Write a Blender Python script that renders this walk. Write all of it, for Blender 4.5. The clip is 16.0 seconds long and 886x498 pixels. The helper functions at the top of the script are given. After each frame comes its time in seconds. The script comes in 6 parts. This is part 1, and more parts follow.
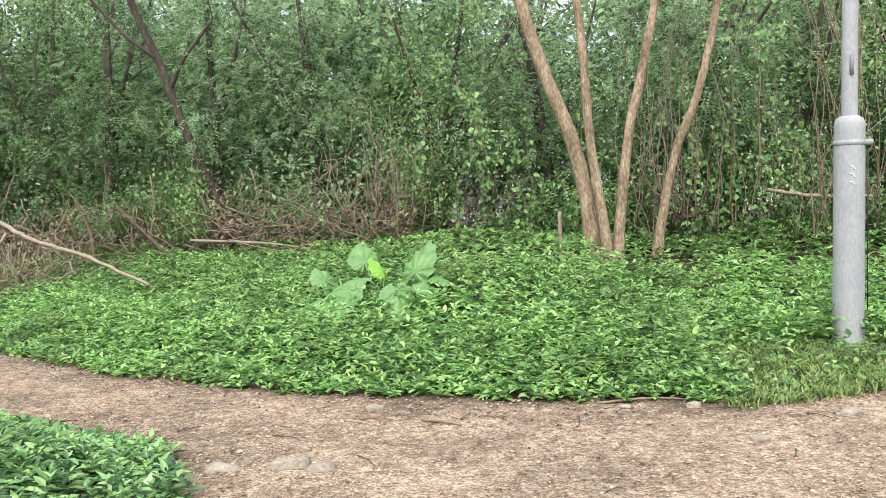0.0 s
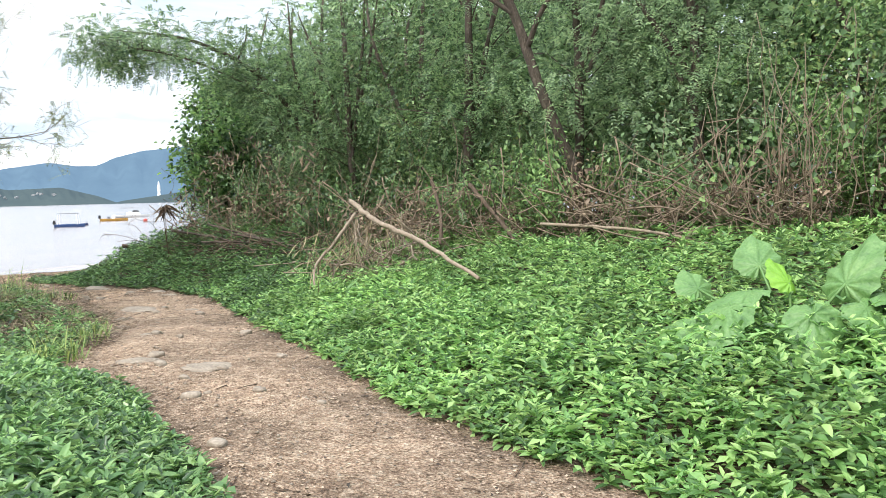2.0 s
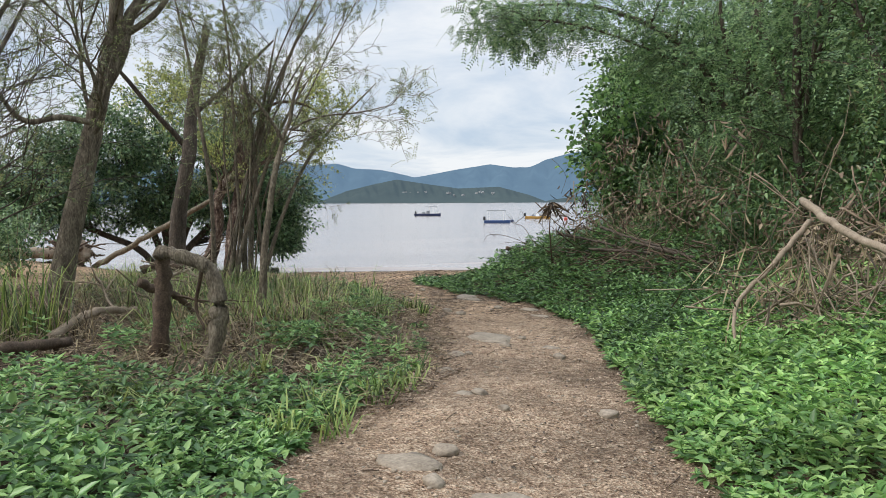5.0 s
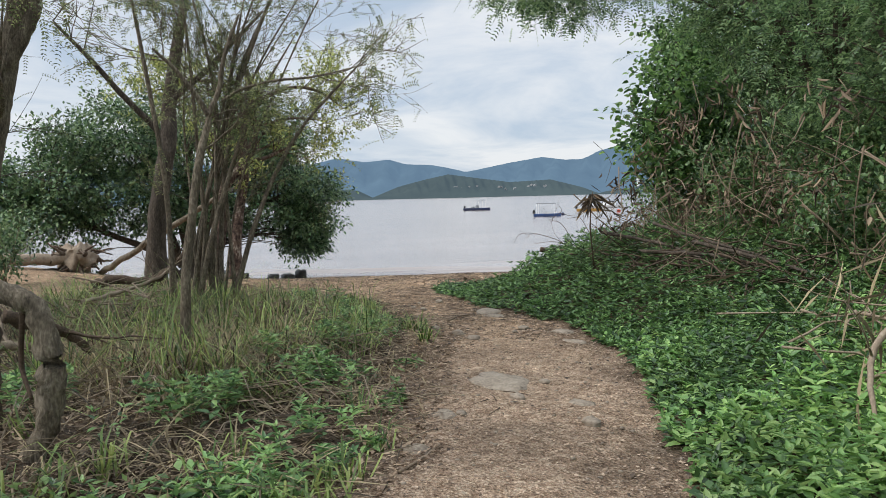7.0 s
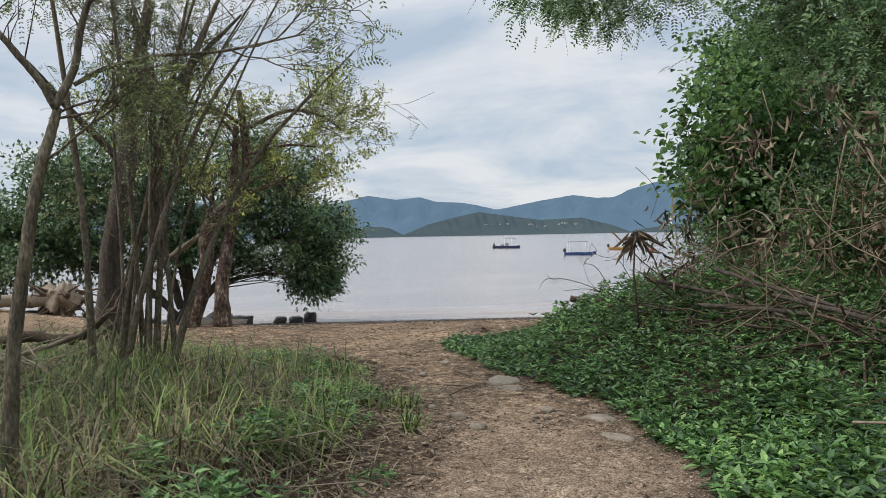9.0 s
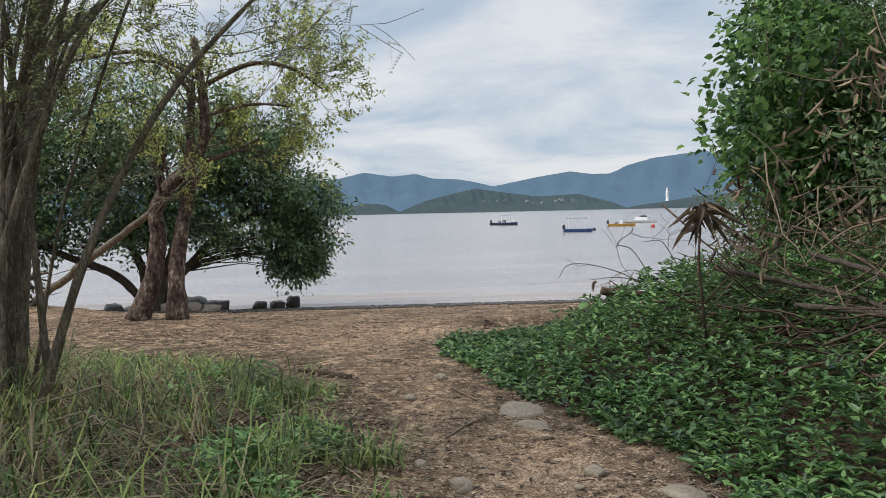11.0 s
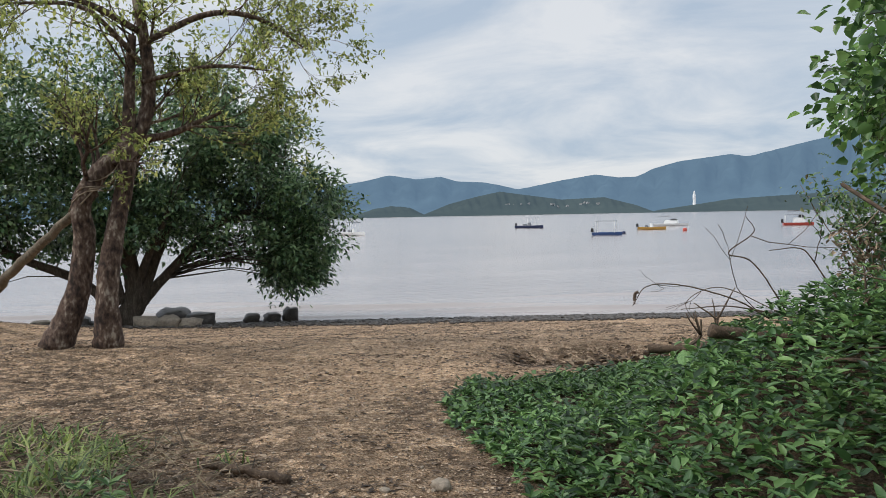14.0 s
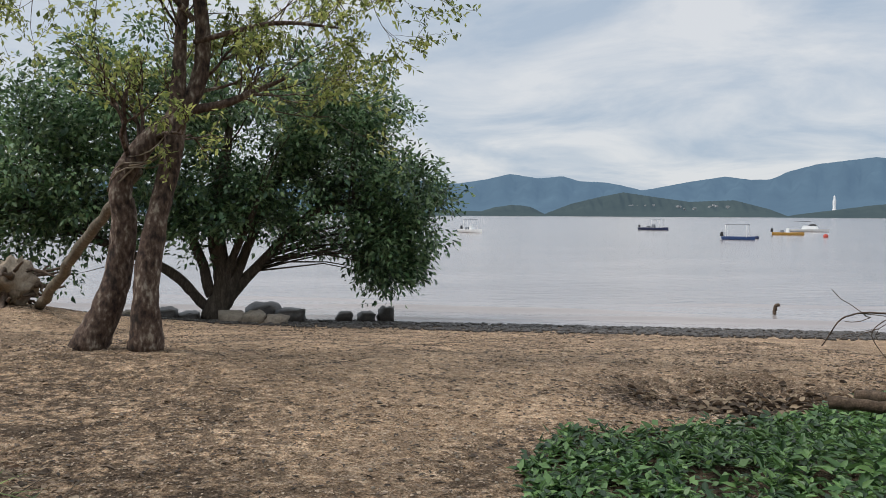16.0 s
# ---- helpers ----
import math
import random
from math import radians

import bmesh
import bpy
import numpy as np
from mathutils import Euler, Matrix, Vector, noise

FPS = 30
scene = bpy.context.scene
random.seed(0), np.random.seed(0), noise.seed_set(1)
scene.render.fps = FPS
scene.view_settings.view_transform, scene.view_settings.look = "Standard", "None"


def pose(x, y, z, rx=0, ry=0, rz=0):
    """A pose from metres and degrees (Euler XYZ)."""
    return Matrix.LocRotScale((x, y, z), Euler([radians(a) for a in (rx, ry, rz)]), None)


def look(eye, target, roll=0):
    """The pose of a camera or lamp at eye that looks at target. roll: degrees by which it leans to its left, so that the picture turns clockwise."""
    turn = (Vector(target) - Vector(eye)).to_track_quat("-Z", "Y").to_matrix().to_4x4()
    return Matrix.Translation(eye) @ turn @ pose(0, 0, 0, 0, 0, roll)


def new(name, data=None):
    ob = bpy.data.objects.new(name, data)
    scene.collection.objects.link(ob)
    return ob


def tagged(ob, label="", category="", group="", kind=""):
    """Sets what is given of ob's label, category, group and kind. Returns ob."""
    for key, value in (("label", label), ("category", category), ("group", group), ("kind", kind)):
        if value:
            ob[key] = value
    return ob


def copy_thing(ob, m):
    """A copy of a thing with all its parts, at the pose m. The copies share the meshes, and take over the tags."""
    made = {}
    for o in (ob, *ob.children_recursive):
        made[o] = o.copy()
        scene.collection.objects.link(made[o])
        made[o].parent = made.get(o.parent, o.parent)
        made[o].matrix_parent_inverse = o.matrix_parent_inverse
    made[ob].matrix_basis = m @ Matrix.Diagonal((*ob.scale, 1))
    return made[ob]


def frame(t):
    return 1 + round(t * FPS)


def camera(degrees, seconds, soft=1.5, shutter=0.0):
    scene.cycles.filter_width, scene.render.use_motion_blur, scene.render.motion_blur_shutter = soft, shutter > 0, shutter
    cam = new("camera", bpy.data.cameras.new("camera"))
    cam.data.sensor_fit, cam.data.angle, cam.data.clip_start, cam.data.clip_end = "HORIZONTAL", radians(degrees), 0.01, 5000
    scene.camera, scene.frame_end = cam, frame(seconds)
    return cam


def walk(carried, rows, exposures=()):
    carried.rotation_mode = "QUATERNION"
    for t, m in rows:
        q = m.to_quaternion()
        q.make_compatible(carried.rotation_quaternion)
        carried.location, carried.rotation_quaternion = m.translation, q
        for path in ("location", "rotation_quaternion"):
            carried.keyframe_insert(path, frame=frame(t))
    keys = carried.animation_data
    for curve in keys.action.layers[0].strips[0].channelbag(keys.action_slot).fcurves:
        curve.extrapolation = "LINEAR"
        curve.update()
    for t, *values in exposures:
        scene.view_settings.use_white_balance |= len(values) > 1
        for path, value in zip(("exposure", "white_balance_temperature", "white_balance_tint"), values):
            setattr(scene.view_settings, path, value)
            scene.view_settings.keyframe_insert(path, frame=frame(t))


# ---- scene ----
cam = camera(58.0, 16.0, soft=0.8)
METRES, EYE, TILT, LEAN, TURN = 22.0, 1.5, -3.2, 1.3, 0.0
ROWS = [
    (0.0, 0.0, 0.0, 0.0, 0.0, 0.0, -0.0),
    (0.5, 0.0033, 0.0333, 0.0034, 7.09, -0.49, -0.73),
    (1.0, 0.0036, 0.0668, 0.0056, 13.76, -0.61, -1.59),
    (1.5, -0.0034, 0.1017, 0.0042, 19.63, -0.94, -1.39),
    (2.0, -0.0123, 0.1348, 0.0047, 27.44, -1.71, -1.19),
    (2.5, -0.0251, 0.1639, 0.0049, 35.3, -2.62, -0.97),
    (3.0, -0.0439, 0.1927, 0.0071, 41.44, -3.0, -1.54),
    (3.5, -0.0638, 0.2194, 0.0092, 46.41, -2.3, -2.44),
    (4.0, -0.0881, 0.2457, 0.0083, 50.82, -1.54, -3.3),
    (4.5, -0.1096, 0.2702, 0.0072, 54.51, -2.08, -3.34),
    (7.0, -0.2238, 0.3866, 0.01, 60.66, -3.32, -2.03),
    (7.5, -0.2464, 0.4049, 0.012, 61.8, -2.92, -1.75),
    (8.0, -0.2719, 0.4234, 0.0109, 62.1, -2.04, -1.68),
    (8.5, -0.2968, 0.4422, 0.0104, 62.71, -1.35, -1.93),
    (9.0, -0.3223, 0.4596, 0.0113, 62.85, -0.72, -2.32),
    (11.5, -0.4628, 0.5332, 0.0094, 62.74, -2.9, -2.37),
    (12.0, -0.4889, 0.5488, 0.0077, 63.17, -3.36, -2.78),
    (12.5, -0.5153, 0.5667, 0.0064, 64.14, -3.25, -3.23),
    (13.0, -0.5363, 0.579, 0.0101, 64.63, -2.39, -3.03),
    (13.5, -0.5634, 0.5887, 0.0077, 64.53, -2.34, -2.03),
    (14.0, -0.5863, 0.6041, 0.0066, 64.35, -2.23, -2.39),
    (14.5, -0.6086, 0.6171, 0.0061, 64.54, -1.87, -3.44),
    (15.0, -0.632, 0.6277, 0.0069, 68.14, -1.35, -4.31),
    (15.5, -0.6519, 0.6443, 0.005, 72.53, -1.48, -4.72),
    (16.0, -0.676, 0.6595, 0.0024, 72.96, -2.8, -3.75),
]
walk(cam, [(t, pose(0, 0, EYE, TILT, LEAN, TURN) @ pose(METRES * x, METRES * y, METRES * z, 90 + pitch, roll, yaw)) for t, x, y, z, yaw, pitch, roll in ROWS], [(0, .9), (1, 1.06), (2, .86), (2.5, .66), (3.5, .44), (4.5, .26), (7,.09),(9,-.03),(12.5,-.05),(15,-.1),(16,-.14)])

# ---- light ----
world = bpy.data.worlds.new("overcast_sky")
scene.world = world
world.use_nodes = True
wn, wl = world.node_tree.nodes, world.node_tree.links
wn.clear()
SUN_ELEV, SUN_ROT = radians(47), radians(195)


def wnode(kind, **vals):
    n = wn.new(kind)
    for k, v in vals.items():
        n.inputs[k].default_value = v
    return n


sky = wn.new("ShaderNodeTexSky")
sky.sky_type, sky.sun_disc, sky.sun_elevation, sky.sun_rotation = "NISHITA", False, SUN_ELEV, SUN_ROT
geo = wn.new("ShaderNodeTexCoord")
sep = wn.new("ShaderNodeSeparateXYZ")
wl.new(geo.outputs["Generated"], sep.inputs[0])
# cloud layer seen in perspective: direction divided by height
up = wn.new("ShaderNodeMath"); up.operation = "MAXIMUM"; up.inputs[1].default_value = 0.0
wl.new(sep.outputs["Z"], up.inputs[0])
up2 = wn.new("ShaderNodeMath"); up2.operation = "ADD"; up2.inputs[1].default_value = 0.16
wl.new(up.outputs[0], up2.inputs[0])
dx = wn.new("ShaderNodeMath"); dx.operation = "DIVIDE"
dy = wn.new("ShaderNodeMath"); dy.operation = "DIVIDE"
wl.new(sep.outputs["X"], dx.inputs[0]); wl.new(up2.outputs[0], dx.inputs[1])
wl.new(sep.outputs["Y"], dy.inputs[0]); wl.new(up2.outputs[0], dy.inputs[1])
com = wn.new("ShaderNodeCombineXYZ")
wl.new(dx.outputs[0], com.inputs[0]); wl.new(dy.outputs[0], com.inputs[1])
cloud = wnode("ShaderNodeTexNoise", Scale=1.15, Detail=7.0, Roughness=0.58, Distortion=0.5)
wl.new(com.outputs[0], cloud.inputs["Vector"])
shade = wn.new("ShaderNodeValToRGB")
shade.color_ramp.elements[0].position, shade.color_ramp.elements[0].color = 0.36, (0.50, 0.60, 0.73, 1)
shade.color_ramp.elements[1].position, shade.color_ramp.elements[1].color = 0.62, (0.83, 0.855, 0.89, 1)
wl.new(cloud.outputs["Fac"], shade.inputs[0])
# an overcast dome is brighter overhead
dome = wn.new("ShaderNodeMapRange")
dome.inputs["From Min"].default_value, dome.inputs["From Max"].default_value = 0.25, 1.0
dome.inputs["To Min"].default_value, dome.inputs["To Max"].default_value = 9.9, 20.0
wl.new(sep.outputs["Z"], dome.inputs["Value"])
scale = wn.new("ShaderNodeVectorMath"); scale.operation = "SCALE"
wl.new(shade.outputs[0], scale.inputs[0]); wl.new(dome.outputs[0], scale.inputs["Scale"])
mixs = wn.new("ShaderNodeMixRGB"); mixs.inputs[0].default_value = 0.88
wl.new(sky.outputs[0], mixs.inputs[1]); wl.new(scale.outputs[0], mixs.inputs[2])
bg = wnode("ShaderNodeBackground", Strength=0.1)
wl.new(mixs.outputs[0], bg.inputs[0])
wo = wn.new("ShaderNodeOutputWorld")
wl.new(bg.outputs[0], wo.inputs[0])

sun = new("sun", bpy.data.lights.new("sun", "SUN"))
sun.data.energy, sun.data.angle, sun.data.color = 2.3, radians(20), (1.0, 0.96, 0.9)
sun.matrix_world = look((math.sin(SUN_ROT) * 50, math.cos(SUN_ROT) * 50, 50 * math.tan(SUN_ELEV)), (0, 0, 0))

# ---- materials ----


def material(name):
    m = bpy.data.materials.new(name)
    m.use_nodes = True
    nt = m.node_tree
    return m, nt.nodes, nt.links, nt.nodes["Principled BSDF"]


def ramp(nodes, stops):
    r = nodes.new("ShaderNodeValToRGB")
    while len(r.color_ramp.elements) < len(stops):
        r.color_ramp.elements.new(0.5)
    for e, (p, c) in zip(r.color_ramp.elements, stops):
        e.position, e.color = p, (*c, 1)
    return r


def leaf_material(name, dark, mid, light, trans=0.3, rough=0.45, odd=None):
    """Leaf blades that differ from one to the next and let some light through."""
    m, n, l, p = material(name)
    g = n.new("ShaderNodeNewGeometry")
    stops = [(0.0, tuple(0.7 * c for c in dark)), (0.15, dark), (0.5, mid), (0.9, light)]
    if odd:
        stops.append((0.98, odd))
    r = ramp(n, stops)
    l.new(g.outputs["Random Per Island"], r.inputs[0])
    co = n.new("ShaderNodeTexCoord")
    big = n.new("ShaderNodeTexNoise"); big.inputs["Scale"].default_value = 0.7; big.inputs["Detail"].default_value = 3
    l.new(co.outputs["Object"], big.inputs["Vector"])
    hsv = n.new("ShaderNodeHueSaturation")
    hsv.inputs["Saturation"].default_value = 0.85
    mr = n.new("ShaderNodeMapRange"); mr.inputs["To Min"].default_value = 0.65; mr.inputs["To Max"].default_value = 1.35
    mr.inputs["From Min"].default_value = 0.3; mr.inputs["From Max"].default_value = 0.7
    l.new(big.outputs["Fac"], mr.inputs["Value"]); l.new(mr.outputs[0], hsv.inputs["Value"])
    l.new(r.outputs[0], hsv.inputs["Color"])
    l.new(hsv.outputs[0], p.inputs["Base Color"])
    p.inputs["Roughness"].default_value = rough
    p.inputs["Specular IOR Level"].default_value = 0.5
    t = n.new("ShaderNodeBsdfTranslucent")
    warm = n.new("ShaderNodeHueSaturation"); warm.inputs["Hue"].default_value = 0.485; warm.inputs["Value"].default_value = 1.5
    l.new(hsv.outputs[0], warm.inputs["Color"]); l.new(warm.outputs[0], t.inputs["Color"])
    mix = n.new("ShaderNodeMixShader"); mix.inputs[0].default_value = trans
    l.new(p.outputs[0], mix.inputs[1]); l.new(t.outputs[0], mix.inputs[2])
    l.new(mix.outputs[0], n["Material Output"].inputs["Surface"])
    return m


def rough_material(name, stops, scale, rough=0.85, bump=0.4, stretch=(1, 1, 1), fine=6.0, metal=0.0, dist=0.02):
    """Mottled surface: coarse stains and fine grain with relief."""
    m, n, l, p = material(name)
    co = n.new("ShaderNodeTexCoord")
    mp = n.new("ShaderNodeMapping"); mp.inputs["Scale"].default_value = stretch
    l.new(co.outputs["Object"], mp.inputs["Vector"])
    a = n.new("ShaderNodeTexNoise"); a.inputs["Scale"].default_value = scale; a.inputs["Detail"].default_value = 8; a.inputs["Roughness"].default_value = 0.65
    b = n.new("ShaderNodeTexNoise"); b.inputs["Scale"].default_value = scale * fine; b.inputs["Detail"].default_value = 4
    l.new(mp.outputs[0], a.inputs["Vector"]); l.new(mp.outputs[0], b.inputs["Vector"])
    mx = n.new("ShaderNodeMath"); mx.operation = "MULTIPLY_ADD"; mx.inputs[1].default_value = 0.45
    sc = n.new("ShaderNodeMath"); sc.operation = "MULTIPLY"; sc.inputs[1].default_value = 0.55
    l.new(a.outputs["Fac"], sc.inputs[0]); l.new(b.outputs["Fac"], mx.inputs[0]); l.new(sc.outputs[0], mx.inputs[2])
    r = ramp(n, stops)
    l.new(mx.outputs[0], r.inputs[0]); l.new(r.outputs[0], p.inputs["Base Color"])
    bu = n.new("ShaderNodeBump"); bu.inputs["Strength"].default_value = bump; bu.inputs["Distance"].default_value = dist
    l.new(mx.outputs[0], bu.inputs["Height"]); l.new(bu.outputs[0], p.inputs["Normal"])
    p.inputs["Roughness"].default_value = rough
    p.inputs["Metallic"].default_value = metal
    return m


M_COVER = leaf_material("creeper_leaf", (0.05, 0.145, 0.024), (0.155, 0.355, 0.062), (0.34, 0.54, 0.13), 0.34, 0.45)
# darker copy of the creeper leaf, with the mound's canopy shade in its colour
M_COVER_DIM = leaf_material("shaded_creeper_leaf", (0.019, 0.06, 0.014), (0.06, 0.16, 0.033), (0.16, 0.31, 0.066), 0.24, 0.42)
M_WEED = leaf_material("path_weed_leaf", (0.04, 0.115, 0.028), (0.12, 0.28, 0.062), (0.27, 0.45, 0.12), 0.3, 0.36)
# canopy shade over the western thicket, put into the leaf colour
M_DEEP = leaf_material("shaded_leaf", (0.028, 0.075, 0.02), (0.075, 0.175, 0.042), (0.16, 0.29, 0.075), 0.3, 0.4, (0.17, 0.15, 0.05))
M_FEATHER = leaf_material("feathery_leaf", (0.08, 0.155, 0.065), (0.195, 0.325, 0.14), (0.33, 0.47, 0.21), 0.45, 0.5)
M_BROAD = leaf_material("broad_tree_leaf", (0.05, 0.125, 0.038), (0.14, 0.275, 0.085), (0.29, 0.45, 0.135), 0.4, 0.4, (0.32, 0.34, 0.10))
M_VINE = leaf_material("vine_leaf", (0.065, 0.155, 0.038), (0.15, 0.30, 0.075), (0.28, 0.45, 0.12), 0.42, 0.45)
M_SHORE = leaf_material("glossy_shore_leaf", (0.026, 0.072, 0.026), (0.075, 0.17, 0.056), (0.20, 0.31, 0.12), 0.3, 0.3)
M_YELLOW = leaf_material("yellowing_leaf", (0.11, 0.16, 0.03), (0.25, 0.32, 0.055), (0.42, 0.46, 0.10), 0.5, 0.5)
M_HEART = leaf_material("heart_leaf", (0.026, 0.085, 0.017), (0.082, 0.21, 0.04), (0.20, 0.38, 0.07), 0.36, 0.32)
M_DRY = leaf_material("dry_leaf", (0.10, 0.065, 0.04), (0.23, 0.15, 0.09), (0.40, 0.29, 0.18), 0.15, 0.8)
M_STRAW = leaf_material("dry_grass", (0.06, 0.042, 0.022), (0.165, 0.118, 0.056), (0.36, 0.28, 0.14), 0.18, 0.75)
M_GRASS = leaf_material("green_grass", (0.04, 0.09, 0.012), (0.125, 0.215, 0.03), (0.29, 0.36, 0.075), 0.3, 0.55)
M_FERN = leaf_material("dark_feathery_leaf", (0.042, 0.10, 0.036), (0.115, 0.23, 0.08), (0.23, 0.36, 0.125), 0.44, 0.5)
M_OLIVE = leaf_material("olive_leaf", (0.055, 0.085, 0.025), (0.12, 0.16, 0.05), (0.24, 0.27, 0.085), 0.4, 0.5)
M_WITHER = leaf_material("withered_blade", (0.055, 0.035, 0.02), (0.14, 0.092, 0.052), (0.33, 0.235, 0.135), 0.15, 0.8)
M_DUFF = leaf_material("brown_leaf", (0.04, 0.026, 0.016), (0.10, 0.065, 0.04), (0.24, 0.16, 0.10), 0.05, 0.8)
M_BIGLEAF = rough_material("taro_leaf", [(0.3, (0.055, 0.135, 0.03)), (0.5, (0.105, 0.215, 0.058)), (0.7, (0.19, 0.31, 0.10))], 8, 0.5, 0.7)
M_FRESHLEAF = rough_material("fresh_taro_leaf", [(0.3, (0.11, 0.26, 0.02)), (0.7, (0.22, 0.42, 0.04))], 8, 0.5, 0.5)
M_BARK_PALE = rough_material("pale_bark", [(0.36, (0.10, 0.066, 0.04)), (0.5, (0.25, 0.18, 0.115)), (0.62, (0.43, 0.335, 0.235))], 7, 0.9, 0.6, (1, 1, 0.35))
M_BARK_DARK = rough_material("dark_bark", [(0.3, (0.022, 0.017, 0.013)), (0.5, (0.075, 0.057, 0.042)), (0.7, (0.20, 0.165, 0.13))], 11, 0.95, 1.0, (1, 1, 0.3), dist=0.045)
M_BARK_GREY = rough_material("grey_bark", [(0.34, (0.042, 0.033, 0.023)), (0.5, (0.14, 0.112, 0.078)), (0.66, (0.31, 0.265, 0.195))], 11, 0.92, 1.0, (1, 1, 0.35), dist=0.045)
M_BARK_PATCH = rough_material("patchy_red_bark", [(0.36, (0.022, 0.014, 0.011)), (0.48, (0.085, 0.052, 0.038)), (0.56, (0.15, 0.105, 0.08)), (0.64, (0.34, 0.285, 0.23))], 4.5, 0.95, 1.0, (1, 1, 0.55), 4.0, dist=0.04)
M_DEAD = rough_material("weathered_wood", [(0.25, (0.13, 0.095, 0.065)), (0.5, (0.27, 0.21, 0.15)), (0.75, (0.42, 0.35, 0.27))], 9, 0.9, 0.7, (1, 1, 0.4))
M_DEADDARK = rough_material("rotten_wood", [(0.3, (0.028, 0.019, 0.013)), (0.5, (0.085, 0.057, 0.038)), (0.7, (0.20, 0.142, 0.098))], 11, 0.95, 0.8)
M_TWIG = rough_material("dry_twig", [(0.3, (0.12, 0.085, 0.06)), (0.7, (0.30, 0.225, 0.155))], 8, 0.9, 0.3)
M_GRIT = rough_material("shell_grit", [(0.3, (0.26, 0.18, 0.125)), (0.5, (0.47, 0.35, 0.25)), (0.7, (0.66, 0.54, 0.41))], 40, 0.85, 0.2)
M_STONE = rough_material("beach_stone", [(0.3, (0.13, 0.10, 0.075)), (0.5, (0.28, 0.23, 0.175)), (0.72, (0.44, 0.375, 0.30))], 7, 0.85, 0.6)
M_WETSTONE = rough_material("wet_stone", [(0.3, (0.018, 0.015, 0.013)), (0.5, (0.055, 0.045, 0.038)), (0.7, (0.13, 0.11, 0.092))], 7, 0.5, 0.6)
M_POST = rough_material("galvanised_post", [(0.3, (0.25, 0.25, 0.255)), (0.5, (0.315, 0.32, 0.325)), (0.7, (0.39, 0.39, 0.395))], 6, 0.8, 0.35, (1, 1, 0.4), 8, 0.0)
M_WHITE = rough_material("white_gelcoat", [(0.3, (0.68, 0.68, 0.67)), (0.7, (0.82, 0.82, 0.81))], 1.5, 0.35, 0.03)
M_NAVY = rough_material("navy_paint", [(0.3, (0.012, 0.02, 0.06)), (0.7, (0.025, 0.04, 0.11))], 1.5, 0.4, 0.03)
M_BLUE = rough_material("blue_paint", [(0.3, (0.025, 0.06, 0.17)), (0.7, (0.045, 0.10, 0.26))], 1.5, 0.4, 0.03)
M_ORANGE = rough_material("ochre_paint", [(0.3, (0.42, 0.22, 0.04)), (0.7, (0.58, 0.34, 0.08))], 1.5, 0.45, 0.03)
M_RED = rough_material("red_paint", [(0.3, (0.40, 0.05, 0.035)), (0.7, (0.55, 0.09, 0.06))], 1.5, 0.45, 0.03)
M_BLACK = rough_material("black_plastic", [(0.3, (0.012, 0.012, 0.013)), (0.7, (0.03, 0.03, 0.032))], 2, 0.4, 0.05)
M_GREY = rough_material("grey_canvas", [(0.3, (0.14, 0.15, 0.17)), (0.7, (0.24, 0.25, 0.27))], 2, 0.8, 0.05)
M_STATUE = rough_material("white_stone", [(0.3, (0.72, 0.72, 0.72)), (0.7, (0.82, 0.82, 0.82))], 0.05, 0.7, 0.0)


